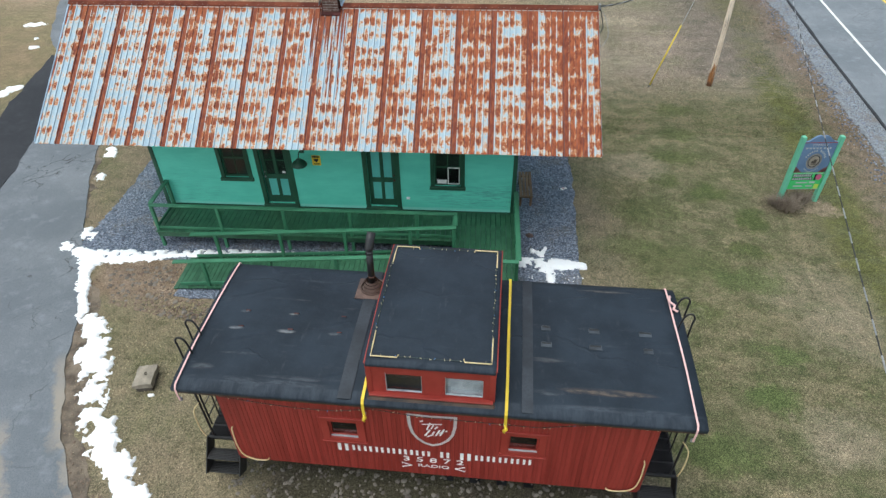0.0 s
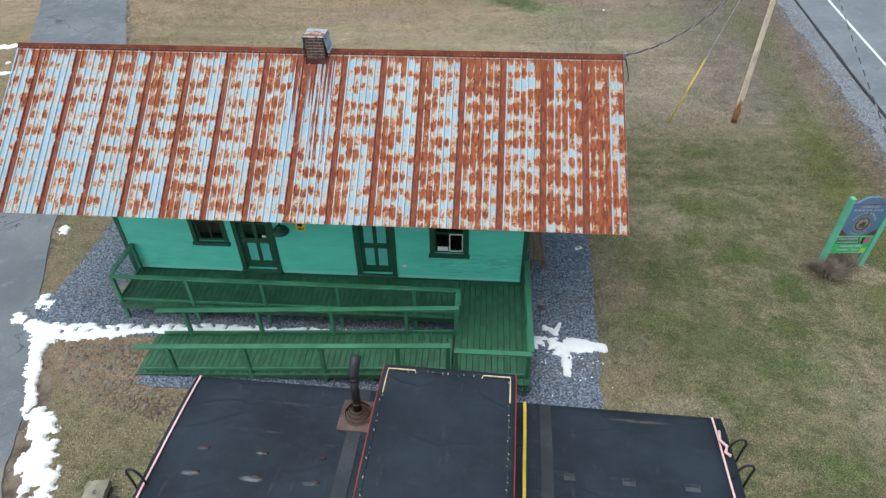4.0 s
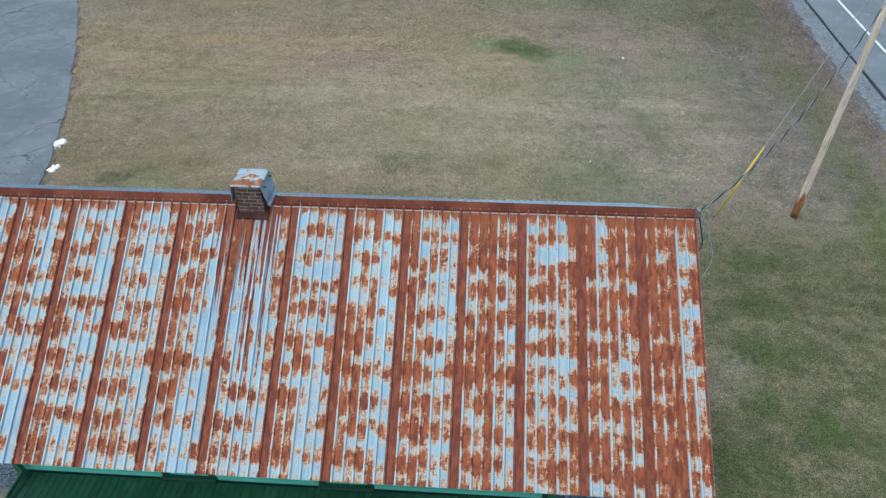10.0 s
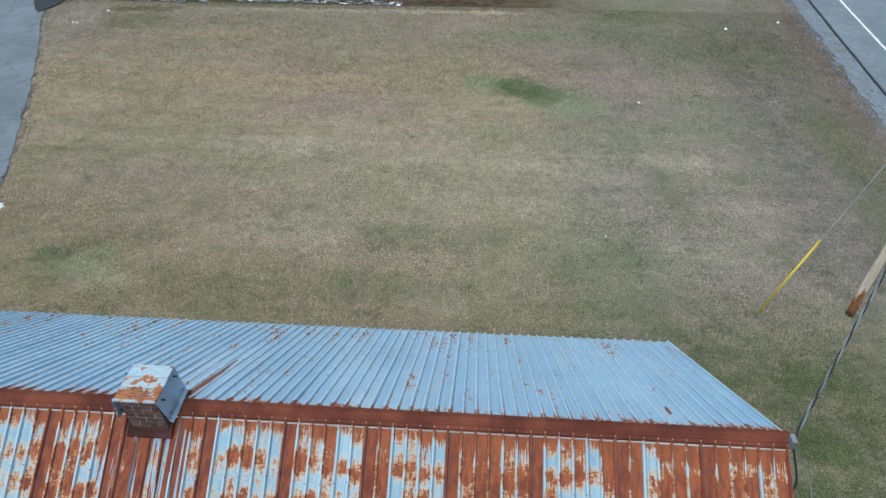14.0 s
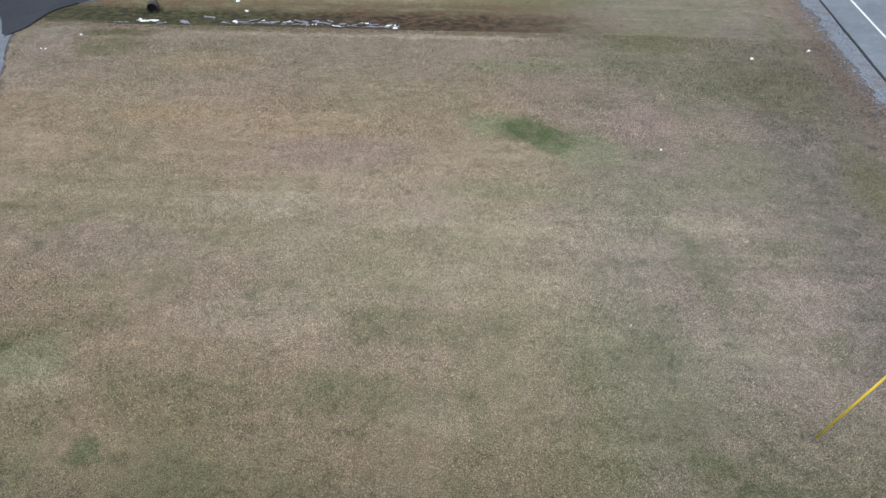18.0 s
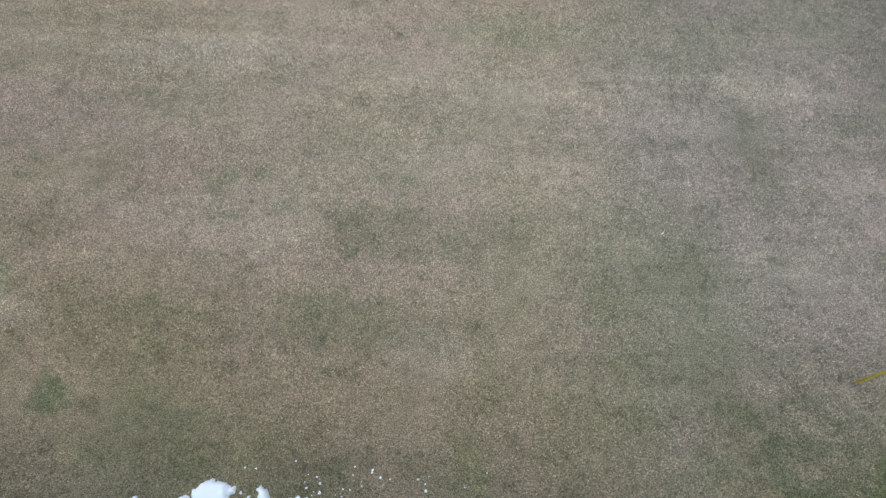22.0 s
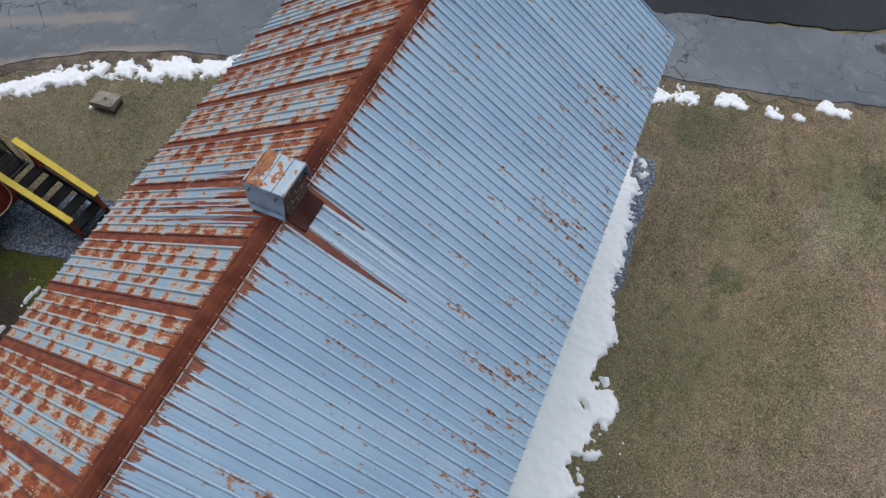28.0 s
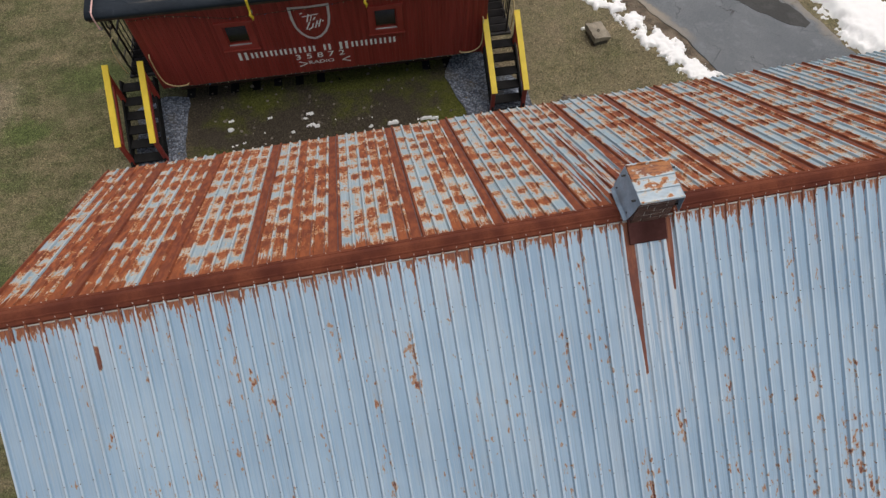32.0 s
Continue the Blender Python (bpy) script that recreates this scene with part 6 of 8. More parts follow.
RL, RW = 4.62, 1.66


def arch(n, half, top, drop):
    return top - drop * (n / half) ** 2


SIDE_OPEN = {-1: [(-1.94, 1.82, -1.40, 2.30), (1.40, 1.82, 1.94, 2.30)], 1: [(-1.83, 1.82, -1.31, 2.38), (1.54, 1.82, 2.06, 2.38)]}
board_w = 2 * HL / 96
bcache = {}


def board(z0, z1):
    key = (round(z0, 3), round(z1, 3))
    if key not in bcache:
        bcache[key] = mesh_of("siding_board", box(-board_w / 2 + 0.0008, -0.012, z0, board_w / 2 - 0.0008, 0.012, z1, bevel=0.0045), "red")
    return bcache[key]


for s in (-1, 1):
    core = bmesh.new()
    side_open = SIDE_OPEN[s]
    lv = [BZ0, side_open[0][1], side_open[0][3], BZ1]
    xs_ = [-HL, side_open[0][0], side_open[0][2], side_open[1][0], side_open[1][2], HL]
    for i, (za, zb) in enumerate(zip(lv, lv[1:])):
        for a, b in ([(-HL, HL)] if i != 1 else [(xs_[0], xs_[1]), (xs_[2], xs_[3]), (xs_[4], xs_[5])]):
            add_box(core, a, s * (HW - 0.09) - 0.04, za, b, s * (HW - 0.09) + 0.065, zb)
    sw = part("side_wall", core, "red", caboose, "red tongue-and-groove side wall")
    for i in range(96):
        u = -HL + board_w * (i + 0.5)
        pieces = [(BZ0, BZ1)]
        for a, b, c, d in side_open:
            if a - board_w / 2 < u < c + board_w / 2:
                pieces = [(BZ0, b), (d, BZ1)]
        for p in pieces:
            part("siding_board", board(*p), None, sw).location = (u, s * HW, 0)
    for a, b, c, d in side_open:
        y = s * (HW + 0.01)
        w = part("window", boxes([(a - 0.14, y - 0.03, b - 0.11, a, y + 0.03, d + 0.10), (c, y - 0.03, b - 0.11, c + 0.14, y + 0.03, d + 0.10), (a, y - 0.03, d, c, y + 0.03, d + 0.10), (a, y - 0.03, b - 0.11, c, y + 0.03, b)], 0.006), "redtrim", caboose, "small window in a red wooden frame")
        part("window_sill", box(a - 0.17, s * (HW + 0.0) - 0.06, b - 0.15, c + 0.17, s * (HW + 0.0) + 0.06, b - 0.112, bevel=0.006), "redtrim", w)
        part("window_head", box(a - 0.17, s * HW - 0.05, d + 0.102, c + 0.17, s * HW + 0.05, d + 0.13, bevel=0.006), "redtrim", w)
        part("pane", box(a, s * (HW - 0.055) - 0.003, b, c, s * (HW - 0.055) + 0.003, d), "glass", w).visible_shadow = False
        part("inner_frame", boxes([(a, s * (HW - 0.03) - 0.012, b, c, s * (HW - 0.03) + 0.012, b + 0.035), (a, s * (HW - 0.03) - 0.012, d - 0.03, c, s * (HW - 0.03) + 0.012, d), (a, s * (HW - 0.03) - 0.012, b + 0.035, a + 0.03, s * (HW - 0.03) + 0.012, d - 0.03), (c - 0.03, s * (HW - 0.03) - 0.012, b + 0.035, c, s * (HW - 0.03) + 0.012, d - 0.03)]), "redtrim", w, "worn inner frame")
        part("pale_ledge", box(a + 0.01, s * (HW + 0.0) - 0.018, b + 0.001, c - 0.01, s * (HW + 0.0) + 0.018, b + 0.014, bevel=0.003), "sheet", w, "worn pale ledge")
for s in (-1, 1):
    u = s * (HL - 0.04)
    ew = part("end_wall", boxes([(u - 0.04, -HW + 0.05, BZ0, u + 0.04, -0.38, BZ1), (u - 0.04, 0.38, BZ0, u + 0.04, HW - 0.05, BZ1), (u - 0.04, -0.38, 2.75, u + 0.04, 0.38, BZ1)]), "red", caboose)
    part("end_door", box(u - 0.03, -0.38, 1.1, u + 0.03, 0.38, 2.75, bevel=0.004), "redtrim", caboose, "red end door")
part("floor_frame", boxes([(-HL, -HW + 0.06, 0.70, HL, HW - 0.06, 0.95), (-RL, -0.35, 0.66, RL, 0.35, 0.9)]), "black", caboose)


def roof_shell(u0, u1, half, top, drop, thick, n=20):
    """A curved car roof with a rounded edge."""
    bm = bmesh.new()
    prof = [(half * (2 * i / n - 1), arch(half * (2 * i / n - 1), half, top, drop)) for i in range(n + 1)]
    e = arch(half, half, top, drop)
    prof = [(-half + 0.03, e - thick), (-half - 0.012, e - thick + 0.03), (-half - 0.012, e - 0.03)] + prof[1:-1] + [(half + 0.012, e - 0.03), (half + 0.012, e - thick + 0.03), (half - 0.03, e - thick)]
    rows = []
    for u in np.linspace(u0, u1, 26):
        rows.append([bm.verts.new((float(u), p, q + 0.006 * noise.noise((float(u) * 1.4, p * 2.2, top)))) for p, q in prof])
    for a, b in zip(rows, rows[1:]):
        for i in range(len(prof) - 1):
            bm.faces.new((a[i], b[i], b[i + 1], a[i + 1]))
        bm.faces.new((a[-1], b[-1], b[0], a[0]))
    bm.faces.new(rows[0])
    bm.faces.new(rows[-1][::-1])
    bmesh.ops.recalc_face_normals(bm, faces=bm.faces)
    return bm


TOP, DROP = 3.305, 0.085
croof = part("roof", roof_shell(-RL, RL, RW, TOP, DROP, 0.15), "membrane", caboose, "black rubber membrane roof", True)


def on_roof(u, n):
    return Vector((u, n, arch(n, RW, TOP, DROP)))


def patch_on_roof(u0, n0, u1, n1, lift):
    """A thin sheet that follows the curve of the roof."""
    bm = bmesh.new()
    k = max(1, int(abs(n1 - n0) / 0.15))
    rows = []
    for j in range(k + 1):
        n = n0 + (n1 - n0) * j / k
        rows.append([bm.verts.new(on_roof(u, n) + Vector((0, 0, d))) for u, d in ((u0, -0.01), (u0, lift), (u1, lift), (u1, -0.01))])
    for a, b in zip(rows, rows[1:]):
        for q in range(3):
            bm.faces.new((a[q], a[q + 1], b[q + 1], b[q]))
    for r in (rows[0], rows[-1]):
        bm.faces.new(r)
    bmesh.ops.recalc_face_normals(bm, faces=bm.faces)
    return bm


for u0, u1 in ((-1.62, -1.38), (1.56, 1.75)):
    part("membrane_seam", patch_on_roof(u0, -RW + 0.02, u1, RW - 0.02, 0.014), "seam", croof, "lapped membrane strip")
for i, u in enumerate((2.0, 2.9, 3.85)):
    for j, n in enumerate((0.27, -0.14)):
        w = 0.085 + 0.03 * ((i + j) % 3) / 2
        flap = part("roof_bracket_patch", patch_on_roof(u - w, n - 0.065, u + w, n + 0.045, 0.012), "flapgrey", croof, "cut square of lifted membrane")
        z = on_roof(u, n).z
        part("bracket_slot", box(u - w + 0.015, n + 0.005, z + 0.008, u + w - 0.015, n + 0.038, z + 0.0165, bevel=0.002), "black", flap)
        lip = bmesh.new()
        tube([(u - w + 0.01, n + 0.046, z + 0.014), (u - 0.02, n + 0.044 - 0.012 * j, z + 0.022), (u + w - 0.01, n + 0.042, z + 0.014)], 0.008, 6, lip)
        part("bracket_lip", lip, "flapgrey", flap, smooth=True)
for u in (-2.86, -1.91, -3.83):
    for n in (0.2, -0.22):
        bp = bmesh.new()
        bmesh.ops.create_uvsphere(bp, u_segments=10, v_segments=6, radius=0.045, matrix=Matrix.Translation(on_roof(u + 0.02, n)) @ Matrix.Diagonal((1.3, 0.8, 0.45, 1)))
        bump_ = part("roof_bump", bp, "membrane", croof, smooth=True)
        part("torn_edge", box(u - 0.035, n - 0.012, on_roof(u, n).z + 0.006, u + 0.06, n + 0.014, on_roof(u, n).z + 0.023, bevel=0.004), "flash", bump_, "rusty bolt head showing through")

for s in (-1, 1):
    part("eave_fascia", box(-RL + 0.03, s * (RW - 0.045) - 0.03, 3.02, RL - 0.03, s * (RW - 0.045) + 0.03, 3.085, bevel=0.006), "drip", croof, "rust-stained dark eave board")

# cupola
CU, CW = 1.05, 1.47
cup = part("cupola", boxes([(-CU, s * CW - (0.05 if s > 0 else 0), 3.15, CU, s * CW + (0.05 if s < 0 else 0), 3.29) for s in (-1, 1)] + [(-CU, s * CW - (0.05 if s > 0 else 0), 3.80, CU, s * CW + (0.05 if s < 0 else 0), 4.0) for s in (-1, 1)]
                          + [(a, s * CW - (0.05 if s > 0 else 0), 3.29, b, s * CW + (0.05 if s < 0 else 0), 3.80) for s in (-1, 1) for a, b in ((-CU, -0.80), (-0.12, 0.22), (0.92, CU))]
                          + [(s * CU - 0.03, -CW + 0.05, 3.2, s * CU + 0.03, CW - 0.05, 3.46) for s in (-1, 1)] + [(s * CU - 0.03, -CW + 0.05, 3.86, s * CU + 0.03, CW - 0.05, 4.02) for s in (-1, 1)] + [(s * CU - 0.03, a, 3.46, s * CU + 0.03, b, 3.86) for s in (-1, 1) for a, b in ((-CW + 0.05, -1.2), (-0.15, 0.15), (1.2, CW - 0.05))]), "redtrim", caboose, "red cupola with sliding windows")
for s in (-1, 1):
    for a, b in ((-0.80, -0.12), (0.22, 0.92)):
        y = s * (CW - 0.03)
        part("cupola_pane", box(a, y - 0.003, 3.29, b, y + 0.003, 3.80), "glass", cup).visible_shadow = False
        part("cupola_sash", boxes([(a, y - 0.02, 3.29, b, y + 0.02, 3.325), (a, y - 0.02, 3.77, b, y + 0.02, 3.80), (a, y - 0.02, 3.325, a + 0.03, y + 0.02, 3.77), (b - 0.03, y - 0.02, 3.325, b, y + 0.02, 3.77)]), "redtrim", cup)
        part("pale_sash", boxes([(a + 0.03, y - 0.025, 3.325, b - 0.03, y + 0.01, 3.338), (a + 0.03, y - 0.025, 3.338, a + 0.037, y + 0.01, 3.80), (b - 0.037, y - 0.025, 3.338, b - 0.03, y + 0.01, 3.765)]), "sheet", cup, "worn pale sash")
        # pale sheet added behind this pane in place of a sky reflection
        if a > 0:
            part("plastic_sheet", box(a + 0.03, s * (CW - 0.06) - 0.004, 3.325, b - 0.03, s * (CW - 0.06) + 0.004, 3.72), "sheet", cup, "pale sheet added behind the pane as its sky reflection")
    for a, b in ((-1.2, -0.15), (0.15, 1.2)):
        part("cupola_pane", box(s * CU - 0.003, a, 3.46, s * CU + 0.003, b, 3.86), "glass", cup).visible_shadow = False
    part("cupola_ledge", box(-CU - 0.02, s * (CW + 0.03) - 0.05, 3.245, CU + 0.02, s * (CW + 0.03) + 0.05, 3.283, bevel=0.008), "redtrim", cup)
    part("cupola_flashing", box(-CU - 0.06, s * (CW + 0.06) - 0.07, 3.15, CU + 0.06, s * (CW + 0.06) + 0.07, 3.245, bevel=0.03), "drip", cup, "rust-stained dark flashing")
    part("corner_post", box(s * CU - 0.05, -CW - 0.012, 3.2, s * CU + 0.05, -CW + 0.05, 4.0, bevel=0.006), "redtrim", cup)
    part("corner_post", box(s * CU - 0.05, CW - 0.05, 3.2, s * CU + 0.05, CW + 0.012, 4.0, bevel=0.006), "redtrim", cup)
# added near-black block stands in for the shade inside the cupola
part("cupola_inside", box(-CU + 0.1, -CW + 0.35, 3.2, CU - 0.1, CW - 0.35, 3.95), "dark", cup)
CT, CD, CRW = 4.21, 0.08, 1.53
cuproof = part("cupola_roof", roof_shell(-1.07, 1.09, CRW, CT, CD, 0.13), "membrane", cup, "black membrane cupola roof", True)
for s in (-1, 1):
    part("roof_edge_board", tube([(0.01 + s * 1.09, -CRW + 3.06 * j / 12, arch(-CRW + 3.06 * j / 12, CRW, CT, CD) - 0.035) for j in range(13)], 0.015, 6), "redtrim", cuproof, "red roof edge board")


def cup_top(u, n, lift=0.016):
    return (u, n, arch(n, CRW, CT, CD) + lift)


# cream rope-light pieces at the cupola's corners, and the string of small bulbs round it
for su in (-1, 1):
    for sn in (-1, 1):
        rope = thing("light_tube", "cream plastic light tube fixed at the cupola roof's corner", "light tube", CAB, group="cupola light tubes")
        u, n = su * 1.0 + 0.01, sn * 1.42
        part("tube", tube([cup_top(u - su * 0.46, n - sn * 0.06), cup_top(u - su * 0.44, n, 0.02), cup_top(u, n, 0.02), cup_top(u, n - sn * 0.25, 0.02), cup_top(u, n - sn * 0.52, 0.02)], 0.012, 7), "cream", rope, smooth=True)


def string_lights(pts, label, step=0.12, drop=0.03):
    """A thin cable with small bulbs at even spacing."""
    s = thing("string_lights", label, "string lights", CAB)
    part("cable", tube(pts, 0.0055, 5), "cable_green", s, "dark green cable")
    total = 0.0
    hold = {}
    for nm, mt in (("warm", "bulb_warm"), ("blue", "bulb_blue")):
        bb = bmesh.new()
        bmesh.ops.create_cone(bb, segments=6, radius1=0.007, radius2=0.004, depth=0.035, cap_ends=True)
        hold[nm] = mesh_of("bulb", bb, mt)
    i = 0
    for a, b in zip(pts, pts[1:]):
        a, b = Vector(a), Vector(b)
        total += (b - a).length
        while total > step:
            total -= step
            ob = part("bulb", hold["blue" if i % 5 == 2 else "warm"], None, s)
            ob.matrix_local = Matrix.Translation(b + Vector((random.uniform(-0.01, 0.01), random.uniform(-0.015, 0.015), random.uniform(-0.02, 0.012)))) @ Euler((random.uniform(-1.5, 1.5), random.uniform(-1.5, 1.5), 0)).to_matrix().to_4x4()
            i += 1
    return s


ring = [cup_top(-0.99 + 1.98 * j / 24, -1.40, 0.016) for j in range(25)] + [cup_top(1.0, -1.40 + 2.8 * j / 30, 0.016) for j in range(1, 31)] + [cup_top(0.99 - 1.98 * j / 24, 1.40, 0.016) for j in range(1, 25)] + [cup_top(-1.0, 1.40 - 2.8 * j / 30, 0.016) for j in range(1, 31)]
string_lights(ring, "green cable with small bulbs round the cupola roof", 0.13)
for s in (-1, 1):
    hang = ((-3.9, 2.80), (-3.2, 2.70), (-2.4, 2.62), (-1.7, 2.64), (-1.1, 2.78), (-0.2, 2.66), (0.9, 2.64), (1.9, 2.62), (2.7, 2.80), (3.3, 2.86), (3.9, 2.82))
    sag = [(u, s * (HW + 0.03), float(np.interp(u, [a for a, b in hang], [b for a, b in hang]))) for u in np.linspace(-3.9, 3.9, 91).tolist()]
    string_lights(sag, "green cable with small bulbs under the caboose's eave", 0.15)
low = [(-3.9 + 7.8 * j / 90, HW + 0.02, 0.76 - 0.02 * abs(math.sin(j * math.pi / 6))) for j in range(91)]
string_lights(low, "green cable with small bulbs along the caboose's sill", 0.14)

# stove pipe
stack = thing("stove_pipe", "black bent stove pipe on a rusty roof collar", "stove pipe", CAB)
su, sn = -1.5, 1.07
part("collar_plate", patch_on_roof(su - 0.31, sn - 0.33, su + 0.30, sn + 0.30, 0.022), "rustplate", stack, "rusty square collar plate")
cl = bmesh.new()
for z0_, r_, h_ in ((3.27, 0.25, 0.08), (3.35, 0.205, 0.07), (3.42, 0.165, 0.06), (3.48, 0.13, 0.05)):
    bmesh.ops.create_cone(cl, segments=20, radius1=r_, radius2=r_ * 0.92, depth=h_, matrix=Matrix.Translation((su, sn, z0_ + h_ / 2)))
part("collar", cl, "rustplate", stack, "rusty stepped collar", True)
part("pipe", tube([(su, sn, 3.45), (su + 0.005, sn, 3.9), (su + 0.01, sn + 0.01, 4.28)], 0.07, 16), "black", stack, smooth=True)
elbow = part("elbow", tube([(su + 0.008, sn + 0.005, 4.22), (su + 0.01, sn + 0.03, 4.34), (su + 0.025, sn + 0.12, 4.48), (su + 0.04, sn + 0.22, 4.58)], [0.082, 0.086, 0.086, 0.084], 16), "black", stack, "loose bent pipe cap", True)
part("clamp_band", tube([(su + 0.005, sn, 3.62), (su + 0.005, sn, 3.66)], 0.076, 16), "rails", stack, "rusty clamp band", True)

# straps over the roof
for u, mt, lb in ((-4.53, "pinkstrap", "faded pink ratchet strap over the caboose roof"), (4.44, "pinkstrap", "faded pink ratchet strap over the caboose roof"), (-1.17, "yellow", "yellow webbing strap over the caboose roof"), (1.3, "yellow", "bright yellow webbing strap over the caboose roof")):
    st = thing("strap", lb, "strap", CAB, group="roof straps")
    sb = bmesh.new()
    half = 0.026 if mt == "yellow" else 0.016
    line = [(RW + 0.02, 2.86), (RW + 0.03, 3.05), (RW + 0.025, 3.19)] + [(n, arch(n, RW, TOP, DROP) + 0.032) for n in np.linspace(RW - 0.02, -RW + 0.02, 22)] + [(-RW - 0.025, 3.19), (-RW - 0.03, 3.05), (-RW - 0.02, 2.86)]
    rows = []
    for n, z in line:
        shift = 0.012 * noise.noise((float(n), u, 1.0))
        side_ = abs(n) > RW
        dn, dz = (math.copysign(0.006, n), 0.0) if side_ else (0.0, 0.006)
        rows.append([sb.verts.new((u + d + shift, float(n) + dn * e, float(z) + dz * e)) for d, e in ((-half, 0), (half, 0), (half, 1), (-half, 1))])
    for a, b in zip(rows, rows[1:]):
        for q in range(4):
            sb.faces.new((a[q], a[(q + 1) % 4], b[(q + 1) % 4], b[q]))
    bmesh.ops.recalc_face_normals(sb, faces=sb.faces)
    part("webbing", sb, mt, st)
    for sgn in (-1, 1):
        if mt == "yellow":
            part("strap_knot", tube([(u, sgn * (RW + 0.02), 2.9), (u + 0.02, sgn * (RW + 0.05), 2.82), (u - 0.02, sgn * (RW + 0.03), 2.74), (u, sgn * (RW + 0.02), 2.66)], [0.02, 0.035, 0.03, 0.015], 7), mt, st, smooth=True)
        part("strap_hook", box(u - 0.035, sgn * (RW - 0.01) - 0.02, 2.82, u + 0.035, sgn * (RW - 0.01) + 0.02, 2.9, bevel=0.008), "steel", st)
    if mt == "pinkstrap" and u > 0:
        part("ratchet", tube([(u + 0.02, 1.3, 3.36), (u - 0.03, 1.1, 3.41), (u + 0.06, 0.98, 3.42), (u + 0.0, 0.86, 3.44), (u + 0.07, 0.8, 3.44)], 0.025, 7), mt, st, "bunched strap end", smooth=True)

# end platforms, ladders, rails and steps
for s in (-1, 1):
    pl = part("platform", boxes([(min(s * HL, s * 4.66), -1.25, 0.98, max(s * HL, s * 4.66), 1.25, 1.04)], 0.004), "black", caboose, "black end platform")
    for j in range(9):
        part("platform_slat", box(min(s * (HL + 0.02), s * 4.64), -1.2 + j * 0.27, 1.042, max(s * (HL + 0.02), s * 4.64), -0.98 + j * 0.27, 1.06, bevel=0.003), "stepwood", pl)
    er = part("end_railing", tube([(s * 4.6, -0.75, 1.95), (s * 4.6, 0.75, 1.95)], 0.025, 8), "black", caboose, "black iron end railing")
    for j in range(8):
        n = -0.75 + 1.5 * j / 7
        part("baluster", tube([(s * 4.6, n, 1.05), (s * 4.6, n, 1.95)], 0.013, 6), "black", er)
    part("lower_rail", tube([(s * 4.6, -0.75, 1.2), (s * 4.6, 0.75, 1.2)], 0.018, 6), "black", er)
    wheel = part("brake_wheel", tube([(s * 4.72, 0.55 + 0.2 * math.cos(a), 2.15 + 0.2 * math.sin(a)) for a in np.linspace(0, 6.2832, 21)], 0.02, 7), "black", caboose, "black iron brake wheel", True)
    for a in (0.3, 1.35, 2.4, 3.44, 4.5, 5.54):
        part("spoke", tube([(s * 4.72, 0.55, 2.15), (s * 4.72, 0.55 + 0.2 * math.cos(a), 2.15 + 0.2 * math.sin(a))], 0.009, 5), "black", wheel)
    part("brake_staff", tube([(s * 4.70, 0.55, 1.0), (s * 4.70, 0.55, 2.2)], 0.018, 7), "black", caboose)
    n0 = -0.72 if s < 0 else 0.72
    lad = part("end_ladder", tube(smooth_line([(s * 4.70, n0 - 0.22, 1.05), (s * 4.72, n0 - 0.22, 3.3), (s * 4.74, n0 - 0.22, 3.55), (s * 4.68, n0 - 0.22, 3.68), (s * 4.58, n0 - 0.22, 3.66), (s * 4.52, n0 - 0.22, 3.5), (s * 4.50, n0 - 0.22, 3.28)], 6), 0.019, 7), "black", caboose, "black iron ladder with hooped grips", True)
    part("ladder_rail", tube(smooth_line([(s * 4.70, n0 + 0.22, 1.05), (s * 4.72, n0 + 0.22, 3.3), (s * 4.74, n0 + 0.22, 3.55), (s * 4.68, n0 + 0.22, 3.68), (s * 4.58, n0 + 0.22, 3.66), (s * 4.52, n0 + 0.22, 3.5), (s * 4.50, n0 + 0.22, 3.28)], 6), 0.019, 7), "black", lad, smooth=True)
    for j in range(6):
        part("rung", tube([(s * 4.70, n0 - 0.22, 1.3 + j * 0.36), (s * 4.70, n0 + 0.22, 1.3 + j * 0.36)], 0.013, 6), "black", lad)
    for sn_ in (-1, 1):
        part("corner_post", tube([(s * 4.55, sn_ * 1.2, 1.05), (s * 4.55, sn_ * 1.25, 3.1)], 0.022, 7), "black", caboose)
        # cream grab irons: one along the side, one at the platform's post
        part("grab_iron", tube(smooth_line([(s * 3.86, sn_ * (HW + 0.02), 1.86), (s * 3.87, sn_ * (HW + 0.07), 1.78), (s * 3.88, sn_ * (HW + 0.07), 1.3), (s * 3.82, sn_ * (HW + 0.07), 0.98), (s * 3.62, sn_ * (HW + 0.07), 0.84), (s * 3.38, sn_ * (HW + 0.07), 0.84), (s * 3.33, sn_ * (HW + 0.02), 0.84)], 6), 0.015, 7), "cream", caboose, "cream painted grab iron", True)
        part("post_grab_iron", tube(smooth_line([(s * 4.46, sn_ * 1.36, 2.35), (s * 4.6, sn_ * 1.4, 2.1), (s * 4.62, sn_ * 1.4, 1.6), (s * 4.6, sn_ * 1.36, 1.25)], 6), 0.014, 7), "cream", caboose, "cream painted grab iron", True)
    # steel steps on the side away from the station
    for k, (n, z) in enumerate(((-1.42, 0.72), (-1.52, 0.40))):
        stp = part("step", box(s * 4.3 - 0.33, n - 0.14, z, s * 4.3 + 0.33, n + 0.12, z + 0.03, bevel=0.003), "black", caboose, "black grated step")
        for j in range(7):
            part("step_bar", box(s * 4.3 - 0.32, n - 0.13 + j * 0.036, z + 0.03, s * 4.3 + 0.32, n - 0.118 + j * 0.036, z + 0.042), "black", stp)
